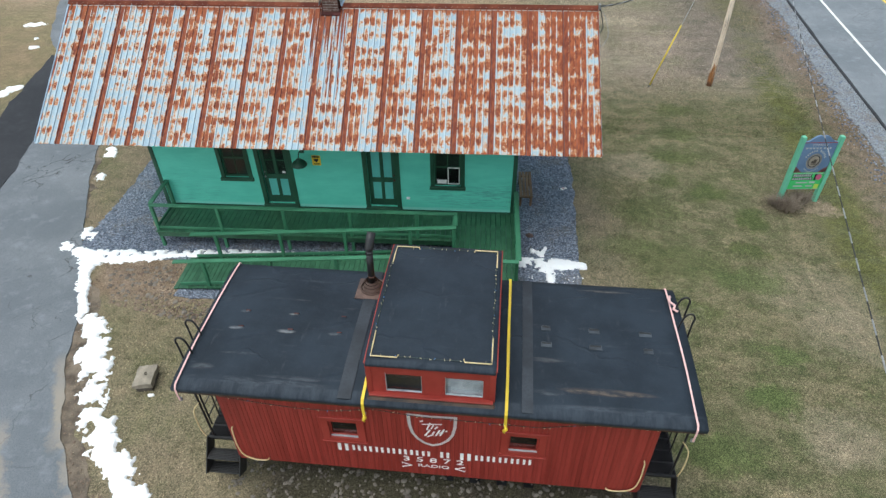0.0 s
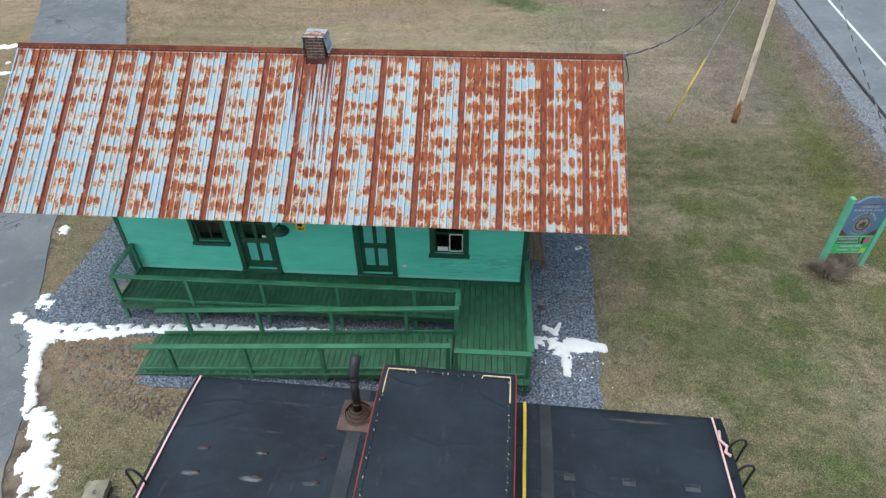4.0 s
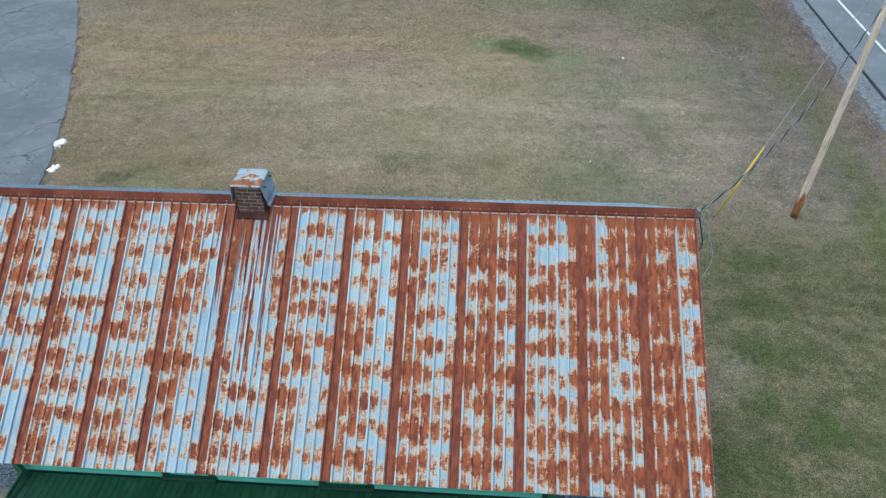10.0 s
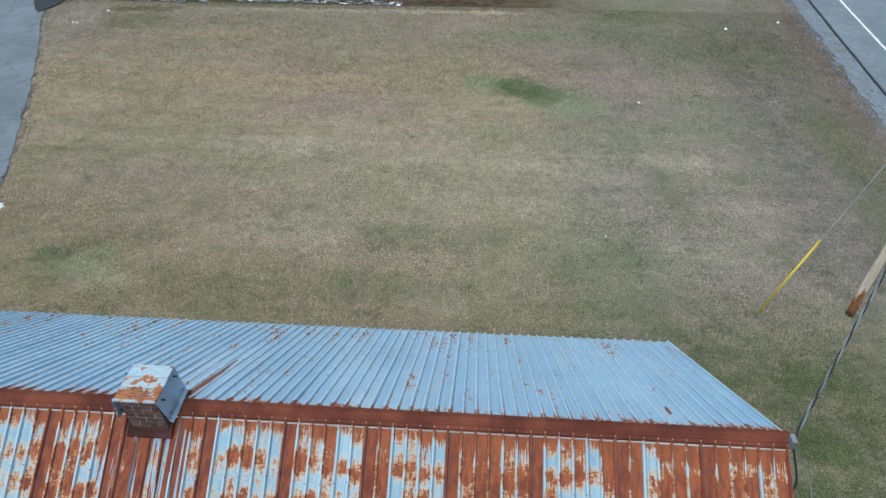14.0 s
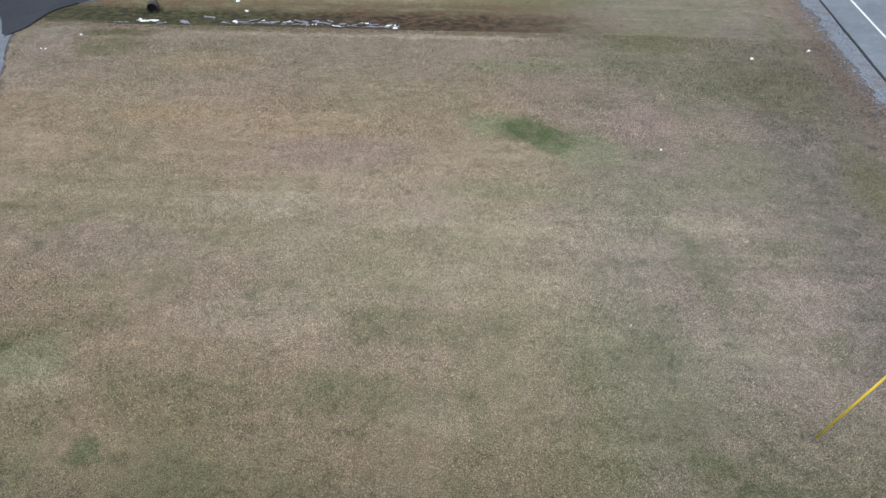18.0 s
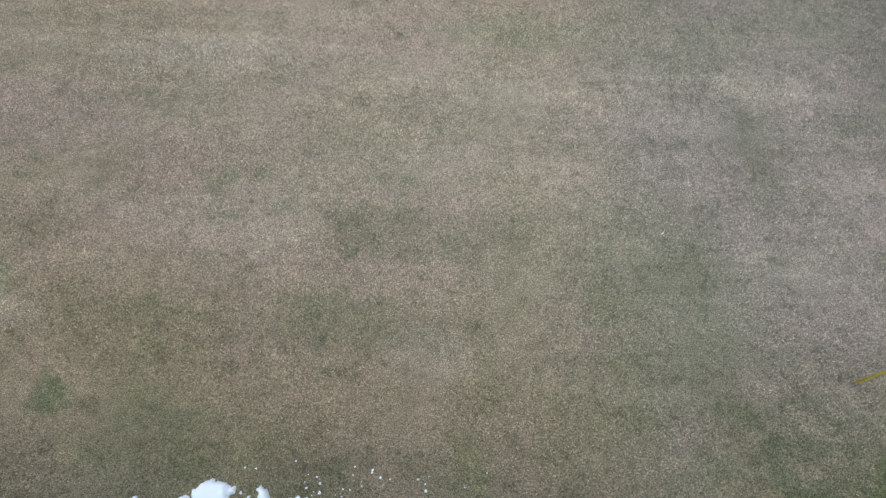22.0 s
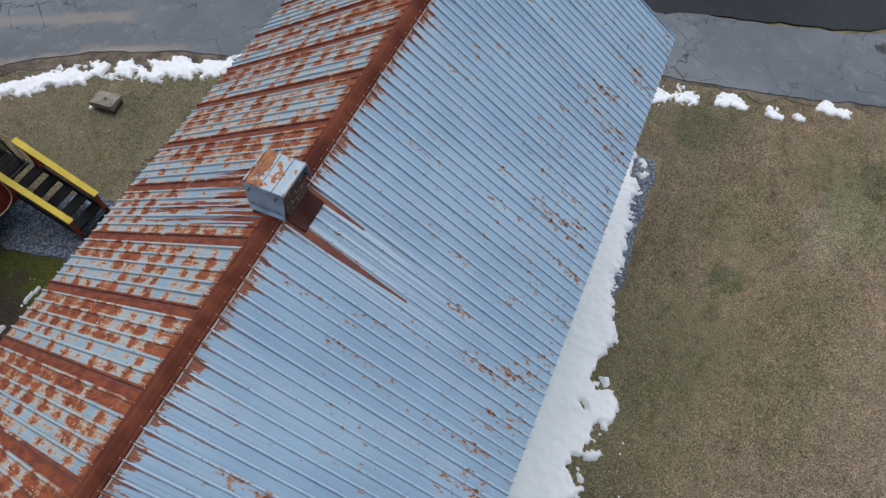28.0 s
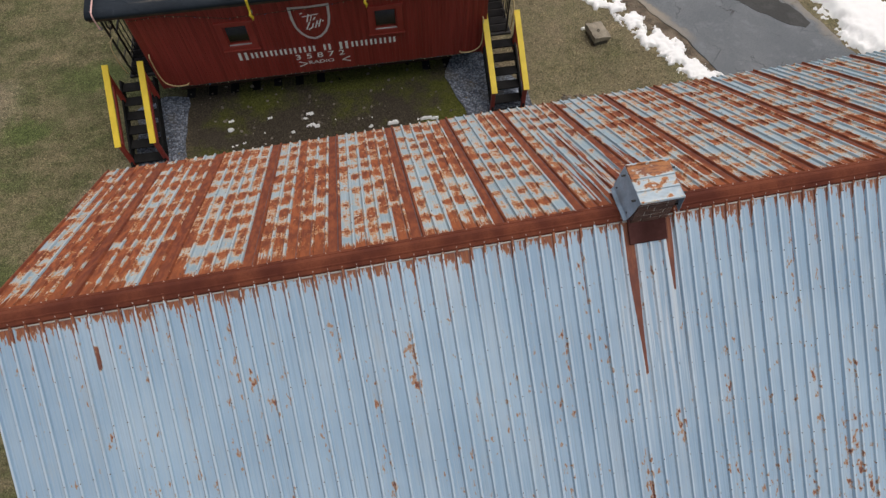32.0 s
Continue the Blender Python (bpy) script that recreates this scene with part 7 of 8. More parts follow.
    for d in (-0.35, 0.35):
        part("step_cheek", beam((s * 4.3 + d, -1.15, 1.0), (s * 4.3 + d, -1.6, 0.36), 0.02, 0.34, 0.002), "black", caboose)

# running gear on a short piece of track
for s in (-1, 1):
    tr = part("truck_frame", boxes([(s * 2.7 - 0.95, k * 0.98 - 0.06, 0.38, s * 2.7 + 0.95, k * 0.98 + 0.06, 0.62) for k in (-1, 1)] + [(s * 2.7 - 0.16, -0.98, 0.36, s * 2.7 + 0.16, 0.98, 0.68)], 0.01), "black", caboose, "black truck frame")
    for u in (-0.75, 0.75):
        for k in (-1, 1):
            wh = bmesh.new()
            mw = Matrix.Translation((s * 2.7 + u, k * 0.76, 0.52)) @ Matrix.Rotation(math.pi / 2, 4, "X")
            bmesh.ops.create_cone(wh, segments=28, radius1=0.42, radius2=0.42, depth=0.12, matrix=mw)
            bmesh.ops.create_cone(wh, segments=28, radius1=0.45, radius2=0.45, depth=0.03, matrix=Matrix.Translation((0, -k * 0.06, 0)) @ mw)
            part("wheel", wh, "rails", tr, "rusty steel wheel")
track = thing("track", "short rusty track under the caboose", "railway track", CAB)
for k in (-1, 1):
    part("rail", boxes([(-3.85, k * 0.755 - 0.035, 0.085, 3.85, k * 0.755 + 0.035, 0.115), (-3.85, k * 0.755 - 0.01, 0.0, 3.85, k * 0.755 + 0.01, 0.09), (-3.85, k * 0.755 - 0.07, -0.02, 3.85, k * 0.755 + 0.07, 0.005)]), "rails", track)
for j in range(14):
    part("sleeper", box(-3.75 + j * 0.556, -1.15, -0.14, -3.75 + j * 0.556 + 0.22, 1.15, -0.012, bevel=0.01), "stepwood", track)

# wooden stairs up to each platform
for s in (-1, 1):
    m = CAB @ pose(4.48 if s > 0 else -4.32, 1.32, 0)
    stairs = thing("platform_stairs", "black wooden stairs with yellow handrails up to the caboose", "stairs", m, group="caboose stairs")
    for d in (-0.39, 0.39):
        part("stringer", beam((d, 0.0, 0.98), (d, 1.86, -0.02), 0.045, 0.24, 0.003), "stepwood", stairs)
    for j in range(6):
        part("tread", box(-0.42, 0.02 + j * 0.3, 0.90 - j * 0.165, 0.42, 0.28 + j * 0.3, 0.94 - j * 0.165, bevel=0.005), "stepwood", stairs)
    for d in (-0.39, 0.39):
        n0_, n1_ = (0.26, 1.86) if s > 0 else (0.02, 1.65)
        rz_ = lambda n: 0.83 + 0.6 * (n1_ - n)
        part("handrail", beam((d, n0_, rz_(n0_)), (d, n1_, rz_(n1_)), 0.14, 0.04, 0.004), "yellow", stairs, "yellow painted handrail board")
        for n, z0_, z1_ in ((n0_ + 0.16, 0.75, rz_(n0_ + 0.16) - 0.02), (n1_ - 0.12, 0.0, rz_(n1_ - 0.12) - 0.02)):
            part("handrail_post", box(d - 0.045, n - 0.045, z0_, d + 0.045, n + 0.045, z1_, bevel=0.004), "redtrim", stairs, "dark red post")
        part("mid_rail", beam((d, n0_ + 0.16, rz_(n0_ + 0.16) - 0.36), (d, n1_ - 0.12, rz_(n1_ - 0.12) - 0.36), 0.035, 0.09, 0.003), "redtrim", stairs, "dark red rail")


# ---- lettering on the caboose ----
def text_mesh(txt, size):
    cu = bpy.data.curves.new("text", "FONT")
    cu.body, cu.size, cu.align_x, cu.align_y, cu.extrude = txt, size, "CENTER", "CENTER", 0.002
    cu.offset = size * 0.006
    tmp = bpy.data.objects.new("text", cu)
    scene.collection.objects.link(tmp)
    me = bpy.data.meshes.new_from_object(tmp.evaluated_get(bpy.context.evaluated_depsgraph_get()))
    bpy.data.objects.remove(tmp)
    bpy.data.curves.remove(cu)
    return me


def put_text(name, txt, size, m, material, parent, stretch=1.0):
    me = text_mesh(txt, size)
    me.materials.clear()
    me.materials.append(MAT[material])
    ob = part(name, me, None, parent)
    ob.matrix_local = m @ Matrix.Diagonal((stretch, 1, 1, 1))
    return ob


for s in (-1, 1):
    face = Matrix.Translation((0, s * (HW + 0.014), 0)) @ Matrix.Rotation(math.pi / 2, 4, "X")
    if s > 0:
        face = Matrix.Translation((0, HW + 0.014, 0)) @ Matrix.Rotation(math.pi, 4, "Z") @ Matrix.Rotation(math.pi / 2, 4, "X")
    shield = bmesh.new()
    half = [(0.0, -0.52), (0.16, -0.46), (0.30, -0.32), (0.40, -0.12), (0.445, 0.12), (0.46, 0.46), (0.0, 0.44)]
    out = half + [(-a, b) for a, b in half[-2:0:-1]]
    inn = [(a * 0.86, b * 0.87) for a, b in out]
    vo, vi = ([shield.verts.new((a, b, 0)) for a, b in q] for q in (out, inn))
    for i in range(len(out)):
        j = (i + 1) % len(out)
        shield.faces.new((vo[i], vo[j], vi[j], vi[i]))
    bmesh.ops.solidify(shield, geom=shield.faces[:], thickness=0.003)
    bmesh.ops.recalc_face_normals(shield, faces=shield.faces)
    ob = part("shield_emblem", shield, "white", caboose, "white shield outline with script strokes")
    ob.matrix_local = face @ Matrix.Translation((0 if s < 0 else -0.1, 2.26, 0))
    strokes = bmesh.new()
    for a, b, c, d, w in ((-0.22, 0.24, -0.16, 0.27, 0.03), (-0.18, 0.16, 0.18, 0.2, 0.022), (-0.10, 0.0, -0.03, 0.22, 0.03), (-0.02, 0.03, 0.03, 0.16, 0.024), (0.05, 0.04, 0.10, 0.12, 0.03), (-0.14, -0.20, -0.04, 0.0, 0.035), (-0.10, -0.22, 0.02, -0.14, 0.03), (0.0, -0.14, 0.04, -0.04, 0.03), (0.06, -0.18, 0.14, 0.02, 0.034), (0.14, -0.16, 0.22, 0.05, 0.034), (0.10, -0.08, 0.2, -0.05, 0.024), (0.25, -0.02, 0.27, 0.02, 0.03)):
        beam((a, b, 0), (c, d, 0), w, 0.004, 0, strokes)
    q = part("script_strokes", strokes, "white", ob)
    sizes = [1.3] + [1] * 7 + [0] + [1.1] + [0] + [1.3] + [1] * 5
    total = sum(v if v else 0.55 for v in sizes)
    k, x = 3.78 / total, -1.89 if s < 0 else -1.99
    for v in sizes:
        adv = (v if v else 0.55) * k
        if v:
            lt = bmesh.new()
            hh = 0.115 if v > 1.2 else 0.095 if v > 1.05 else 0.085
            w = adv * 0.38
            for e in (-1, 1):
                add_box(lt, e * w * 0.62 - w * 0.30, -hh, 0, e * w * 0.62 + w * 0.30, hh, 0.003, bevel=0.001)
            ob = part("letter_bar", lt, "white", caboose)
            ob.matrix_local = face @ Matrix.Translation((x + adv / 2, 1.47, 0))
        x += adv
    for i, ch in enumerate("35872"):
        put_text("car_number", ch, 0.215, face @ Matrix.Translation((-0.52 + 0.26 * i - (0.08 if s > 0 else 0), 1.245, 0)), "white", caboose, 1.45)
    put_text("radio_word", "RADIO", 0.135, face @ Matrix.Translation((-0.08 if s > 0 else 0, 1.04, 0)), "white", caboose, 1.5)
    for e in (-1, 1):
        bolt = bmesh.new()
        beam((e * 0.42, 1.02, 0), (e * 0.62, 1.10, 0), 0.025, 0.003, 0, bolt)
        beam((e * 0.42, 1.02, 0), (e * 0.62, 0.95, 0), 0.025, 0.003, 0, bolt)
        beam((e * 0.58, 1.10, 0), (e * 0.50, 1.04, 0), 0.02, 0.003, 0, bolt)
        part("radio_bolt", bolt, "white", caboose).matrix_local = face

# ---- things on the lawn ----
stone = thing("stone_block", "weathered sandstone block with a drilled hole in its top", "stone block", pose(-4.95, 9.85, 0, 0, 0, 8))


def rough_block(w, d, z0, z1, lean, seed):
    """A quarried block with chipped edges and an uneven top."""
    bm = box(-w, -d, z0, w, d, z1)
    bmesh.ops.subdivide_edges(bm, edges=bm.edges[:], cuts=6, use_grid_fill=True)
    for v in bm.verts:
        far = max(abs(v.co.x) / w, abs(v.co.y) / d)
        q = Vector((noise.noise(v.co * 7 + Vector((seed, 0, 0))), noise.noise(v.co * 7 + Vector((0, seed, 3))), noise.noise(v.co * 6 + Vector((3, 0, seed)))))
        v.co += Vector((q.x * 0.02, q.y * 0.02, q.z * (0.02 if v.co.z > (z0 + z1) / 2 else 0.0)))
        if v.co.z > (z0 + z1) / 2:
            v.co.z += lean * v.co.x - (0.03 * abs(q.y) if far > 0.95 else 0)
    return bm


part("foot", rough_block(0.19, 0.27, -0.04, 0.15, 0.0, 1.0), "stonedark", stone, "darker weathered foot")
part("top_slab", rough_block(0.23, 0.30, 0.13, 0.27, 0.12, 5.0), "stone", stone, "pale lichen-grey top with chipped edges")
# no hole is cut: a black disc stands for its shaded inside
hb = bmesh.new()
bmesh.ops.create_cone(hb, segments=14, radius1=0.035, radius2=0.035, depth=0.03, matrix=Matrix.Translation((0.02, 0.03, 0.275)))
part("drill_hole", hb, "black", stone)
snow_bank([(-4.76, 9.46, 0.03), (-4.66, 9.48, 0.02)], "small pale lump, mostly leftover snow, on the grass", 0.015, 0.9, 0.015, seed=2.2)

PX, PY = 12.75, 27.0
pole = thing("utility_pole", "weathered wooden utility pole with a split orange base", "utility pole", pose(PX, PY, 0))
shaft = bmesh.new()
tube([(0, 0, -0.1)] + [(0.0006 * j * j * 0.05, 0, 0.12 * j) for j in range(1, 12)] + [(0.0, 0, 3), (0.01, 0, 6), (0.02, 0, 9.5)], [0.112] + [0.112 - 0.0006 * j for j in range(1, 12)] + [0.099, 0.091, 0.083], 22, shaft)
for v in shaft.verts:
    if v.co.z < 1.2:
        q = 1 + (1.2 - v.co.z) * 0.16 * noise.noise((v.co.x * 22, v.co.y * 22, v.co.z * 2.5))
        v.co.x, v.co.y = v.co.x * q, v.co.y * q
part("shaft", shaft, "pole", pole, "bleached wood with a rotten orange foot", True)
part("insulator", tube([(0.0, -0.14, 8.0), (0.0, -0.2, 8.0)], 0.05, 10), "steel", pole, smooth=True)
part("cable_bracket", tube([(0.0, -0.06, 7.52), (-0.08, -0.31, 7.52)], 0.022, 8), "steel", pole, smooth=True)
guy = thing("guy_wire", "steel guy wire with a yellow plastic guard", "guy wire", pose(0, 0, 0))
ga, gb = Vector((10.1, 26.72, 0.0)), Vector((PX - 0.05, PY, 8.6))
part("wire", tube([ga, gb], 0.009, 6), "strand", guy)
part("guard", tube([ga.lerp(gb, 0.012), ga.lerp(gb, 0.31)], 0.028, 10), "yellow", guy, "yellow plastic guard", True)
part("anchor_rod", tube([ga + Vector((-0.05, 0, -0.1)), ga.lerp(gb, 0.04)], 0.014, 7), "steel", guy)


def hanging(a, b, sag, n=30):
    a, b = Vector(a), Vector(b)
    return [a.lerp(b, i / n) - Vector((0, 0, sag * 4 * (i / n) * (1 - i / n))) for i in range(n + 1)]


drop = thing("service_cable", "black twisted service cable from the pole to the gable", "cable", pose(0, 0, 0))
for k in range(2):
    pts = hanging((6.03, 18.42, 6.2), (PX - 0.08, PY - 0.3, 7.52), 0.9, 90)
    pts = [p + Vector((0.014 * math.cos(i * 0.9 + k * math.pi), 0, 0.014 * math.sin(i * 0.9 + k * math.pi))) for i, p in enumerate(pts)]
    part("strand", tube(pts, 0.013, 6), "cable" if k == 0 else "steel", drop, smooth=True)
part("drip_loop", tube(smooth_line([(6.03, 18.42, 6.2), (6.1, 18.36, 6.0), (6.16, 18.2, 5.72), (6.08, 18.1, 5.6), (6.03, 18.05, 5.78)], 8), 0.012, 6), "cable", drop, smooth=True)
part("loose_loop", tube(smooth_line([(6.03, 18.4, 6.18), (6.2, 18.3, 5.95), (6.3, 18.0, 5.6), (6.16, 17.8, 5.35), (6.03, 17.75, 5.4)], 8), 0.007, 6), "steel", drop, smooth=True)
part("bracket", box(6.0, 18.36, 6.12, 6.06, 18.48, 6.26, bevel=0.01), "steel", drop)
over = thing("overhead_cable", "dark lashed overhead cable running from the pole", "cable", pose(0, 0, 0))
pts = hanging((PX, PY - 0.2, 8.0), (4.6, -4.0, 7.4), 0.5, 60)
part("cable_line", tube(pts, 0.008, 6), "cable", over, smooth=True)
for i in range(60):
    part("lashing", tube([pts[i] + Vector((0, 0, 0.002)), pts[i].lerp(pts[i + 1], 0.45) + Vector((0, 0, 0.002))], 0.0095, 6), "steel", over)

# the park sign
sgn_m = pose(13.36, 18.36, 0, 0, 0, 4.5) @ Matrix.Diagonal((0.89, 1, 1.09, 1))
psign = thing("park_sign", "blue park sign between two mint green posts", "sign", sgn_m)
for x in (-0.66, 0.66):
    part("sign_post", box(x - 0.075, -0.075, -0.1, x + 0.075, 0.075, 2.2, bevel=0.012), "mint", psign, "mint green post")
sb = bmesh.new()
prof = [(-0.58, 1.02), (0.58, 1.02), (0.58, 2.02), (0.42, 2.06), (0.22, 2.2), (0.08, 2.23), (0.0, 2.2), (-0.08, 2.23), (-0.22, 2.2), (-0.42, 2.06), (-0.58, 2.02)]
r0, r1 = ([sb.verts.new((a, y, b)) for a, b in prof] for y in (-0.03, 0.03))
sb.faces.new(r0)
sb.faces.new(r1[::-1])
for i in range(len(prof)):
    sb.faces.new((r0[i], r0[(i + 1) % len(prof)], r1[(i + 1) % len(prof)], r1[i]))
bmesh.ops.recalc_face_normals(sb, faces=sb.faces)
board_ = part("sign_board", sb, "signblue", psign, "slate blue sign board with a round seal")
part("red_stripe", box(-0.56, -0.034, 2.0, 0.56, -0.0305, 2.02), "redtrim", board_)
put_text("town_words", "TOWN OF", 0.10, Matrix.Translation((0, -0.033, 1.93)) @ Matrix.Rotation(math.pi / 2, 4, "X"), "paper", board_, 1.15)
for a, b in ((-0.46, -0.36), (-0.34, -0.24), (-0.22, -0.12), (-0.10, 0.0), (0.02, 0.10), (0.16, 0.24), (0.26, 0.34), (0.36, 0.44)):
    part("letter_bar", box(a, -0.034, 1.805, b - 0.02, -0.0305, 1.855), "paper", board_)


def disc(r0, r1, y, z, n=36):
    """A flat ring, or a disc where r0 is nil, standing on the board."""
    bm = bmesh.new()
    rows = [[bm.verts.new((r * math.cos(6.28319 * k / n), y, z + r * math.sin(6.28319 * k / n))) for k in range(n)] for r in ((r0, r1) if r0 else (r1,))]
    if r0:
        for k in range(n):
            bm.faces.new((rows[0][k], rows[0][(k + 1) % n], rows[1][(k + 1) % n], rows[1][k]))
    else:
        bm.faces.new(rows[0])
    bmesh.ops.recalc_face_normals(bm, faces=bm.faces)
    bmesh.ops.solidify(bm, geom=bm.faces[:], thickness=0.006)
    return bm


part("seal", disc(0, 0.29, -0.036, 1.40), "sealgrey", board_, "grey-brown round seal")
part("seal_ring", disc(0.265, 0.295, -0.043, 1.40), "signblue", board_, "slate blue ring")
part("seal_inner_ring", disc(0.18, 0.20, -0.043, 1.40), "dark", board_, "dark thin ring")
part("seal_centre", disc(0, 0.17, -0.044, 1.40), "stone", board_, "tan centre of the seal")
part("seal_figure", boxes([(-0.09, -0.056, 1.34, 0.07, -0.051, 1.42), (-0.03, -0.056, 1.42, 0.09, -0.051, 1.47), (-0.10, -0.056, 1.30, 0.10, -0.051, 1.325)]), "stonedark", board_, "dark plain shape in the seal")
for i in range(12):
    a = math.pi * (0.13 + 0.74 * i / 11)
    if i != 5:
        part("arc_letter_bar", box(-0.02, -0.0035, -0.028, 0.02, 0, 0.028), "paper", board_).matrix_local = Matrix.Translation((0.36 * math.cos(a), -0.0305, 1.40 + 0.35 * math.sin(a))) @ Matrix.Rotation(math.pi / 2 - a, 4, "Y")
for i in range(9):
    a = -math.pi * (0.26 + 0.48 * i / 8)
    part("arc_letter_bar", box(-0.016, -0.0035, -0.02, 0.016, 0, 0.02), "paper", board_).matrix_local = Matrix.Translation((0.345 * math.cos(a), -0.0305, 1.40 + 0.345 * math.sin(a))) @ Matrix.Rotation(-math.pi / 2 - a, 4, "Y")
for e in (-1, 1):
    hill = bmesh.new()
    tri = [(e * 0.575, 1.02), (e * 0.575, 1.22), (e * 0.47, 1.17), (e * 0.36, 1.08), (e * 0.28, 1.02)]
    hill.faces.new([hill.verts.new((a, -0.031, b)) for a, b in tri])
    bmesh.ops.solidify(hill, geom=hill.faces[:], thickness=0.002)
    part("painted_hill", hill, "brickred", board_, "brick-red painted corner")
low_ = part("lower_panel", box(-0.57, -0.055, 0.44, 0.57, -0.015, 1.0, bevel=0.004), "brightgreen", psign, "bright green panel with white and black print")
part("panel_border", boxes([(-0.565, -0.058, 0.985, 0.565, -0.0555, 0.996), (-0.565, -0.058, 0.446, 0.565, -0.0555, 0.457)]), "paper", low_, "pale border")
for a, b, c, d in ((-0.54, 0.875, 0.14, 0.975), (-0.54, 0.765, 0.20, 0.855)):
    part("print_shade", box(a, -0.0575, b, c, -0.0555, d), "black", low_, "black shade behind print")
    for q in range(9):
        x = a + 0.02 + q * (c - a - 0.04) / 9
        part("letter_bar", box(x, -0.060, b + 0.018, x + (c - a) * 0.075, -0.0577, d - 0.012), "paper", low_)
for a, b, c, d in ((-0.34, 0.655, 0.08, 0.70), (0.14, 0.655, 0.34, 0.715), (-0.40, 0.535, -0.06, 0.58), (0.06, 0.535, 0.30, 0.58)):
    part("print_bar", box(a, -0.058, b, c, -0.0555, d), "paper", low_)
part("pink_mark", disc(0, 0.10, -0.058, 0.87), "pinkprint", low_, "pink round print").location = (0.40, 0, 0)
part("dark_mark", box(0.24, -0.0575, 0.76, 0.32, -0.0555, 0.97), "black", low_, "dark print beside it")
part("yellow_mark", box(0.36, -0.058, 0.46, 0.52, -0.0555, 0.62), "yellowgreen", low_, "yellow-green print")


def tuft(name, label, x, y, n, h, r, material="drygrass"):
    """Dry stems that lean out of one clump."""
    t = thing(name, label, "dry plant", pose(x, y, 0))
    bm = bmesh.new()
    for i in range(n):
        a, q = random.uniform(0, 6.283), random.uniform(0, r * 0.6)
        lean, hh = random.uniform(0.05, r), h * random.uniform(0.5, 1.0)
        p0 = (q * math.cos(a), q * math.sin(a), -0.02)
        p1 = (p0[0] + lean * 0.4 * math.cos(a), p0[1] + lean * 0.4 * math.sin(a), hh * 0.65)
        p2 = (p0[0] + lean * math.cos(a + 0.3), p0[1] + lean * math.sin(a + 0.3), hh)
        tube([p0, p1, p2], [0.007, 0.005, 0.002], 3, bm)
    part("stem_clump", bm, material, t)
    return t


tuft("dead_perennial", "clump of dead brown stems below the park sign", 12.85, 17.9, 320, 0.45, 0.5)
tuft("dead_perennial", "clump of dead brown stems below the park sign", 13.5, 18.35, 170, 0.36, 0.36)
tuft("dead_perennial", "clump of dead brown stems below the park sign", 12.55, 18.1, 90, 0.28, 0.3)

bench = thing("bench", "brown slatted wooden bench beside the gable wall", "bench", pose(4.42, 18.2, 0, 0, 0, 90))
for j in range(4):
    part("seat_slat", box(-0.75, -0.21 + j * 0.11, 0.43, 0.75, -0.12 + j * 0.11, 0.46, bevel=0.005), "bench", bench)
for x in (-0.6, 0.6):
    part("leg", boxes([(x - 0.03, -0.2, 0, x + 0.03, -0.13, 0.43), (x - 0.03, 0.13, 0, x + 0.03, 0.2, 0.43), (x - 0.03, -0.13, 0.33, x + 0.03, 0.13, 0.4)], 0.004), "bench", bench)
box_ = thing("foundation_block", "pale wooden block at the walkway's end", "block", pose(-7.15, 16.0, 0))
part("block", box(-0.25, -0.12, 0, 0.2, 0.12, 0.2, bevel=0.015), "stone", box_)

slab = thing("step_pad", "pale weathered board lying at the stairs' foot", "board", pose(-1.9, 12.42, 0, 0, 0, -2))
part("pad", box(-0.48, -0.14, -0.02, 0.48, 0.14, 0.04, bevel=0.008), "paleboard", slab)
rock = thing("dark_rock", "small dark wet rock on the gravel", "rock", pose(4.5, 15.99, 0))
rk = bmesh.new()
bmesh.ops.create_icosphere(rk, subdivisions=2, radius=0.1)
for v in rk.verts:
    q = 1 + 0.35 * noise.noise(v.co * 11)
    v.co = Vector((v.co.x * 1.3 * q, v.co.y * 0.9 * q, v.co.z * 0.6 * q + 0.03))
part("stone", rk, "rustplate", rock)
litter = thing("litter", "crumpled red and white wrapper on the gravel", "litter", pose(5.75, 18.6, 0.02, 0, 0, 25))
lb_ = bmesh.new()
bmesh.ops.create_grid(lb_, x_segments=6, y_segments=4, size=1, matrix=Matrix.Diagonal((0.11, 0.06, 1, 1)))
for v in lb_.verts:
    v.co.z = 0.03 + 0.03 * noise.noise(v.co * 23)
bmesh.ops.solidify(lb_, geom=lb_.faces[:], thickness=0.002)
part("wrapper", lb_, "white", litter)
part("red_print", box(-0.05, -0.03, 0.05, 0.03, 0.025, 0.054), "redtrim", litter, "red printed band")

# culvert and meltwater ice in the ditch
culvert = thing("culvert_pipe", "dark open end of a steel culvert pipe in the ditch", "culvert", pose(-17.75, 54.3, -0.06, 0, 0, 20))
cv = bmesh.new()
bmesh.ops.create_cone(cv, segments=20, radius1=0.31, radius2=0.31, depth=0.9, cap_ends=False, matrix=Matrix.Rotation(math.pi / 2, 4, "X") @ Matrix.Translation((0, 0.1, -0.45)))
bmesh.ops.solidify(cv, geom=cv.faces[:], thickness=0.02)
part("pipe", cv, "stonedark", culvert, smooth=True)
# near-black disc painted in for the shade inside the pipe
part("pipe_inside", tube([(0, 0.25, 0.1), (0, 0.3, 0.1)], 0.3, 18), "dark", culvert)
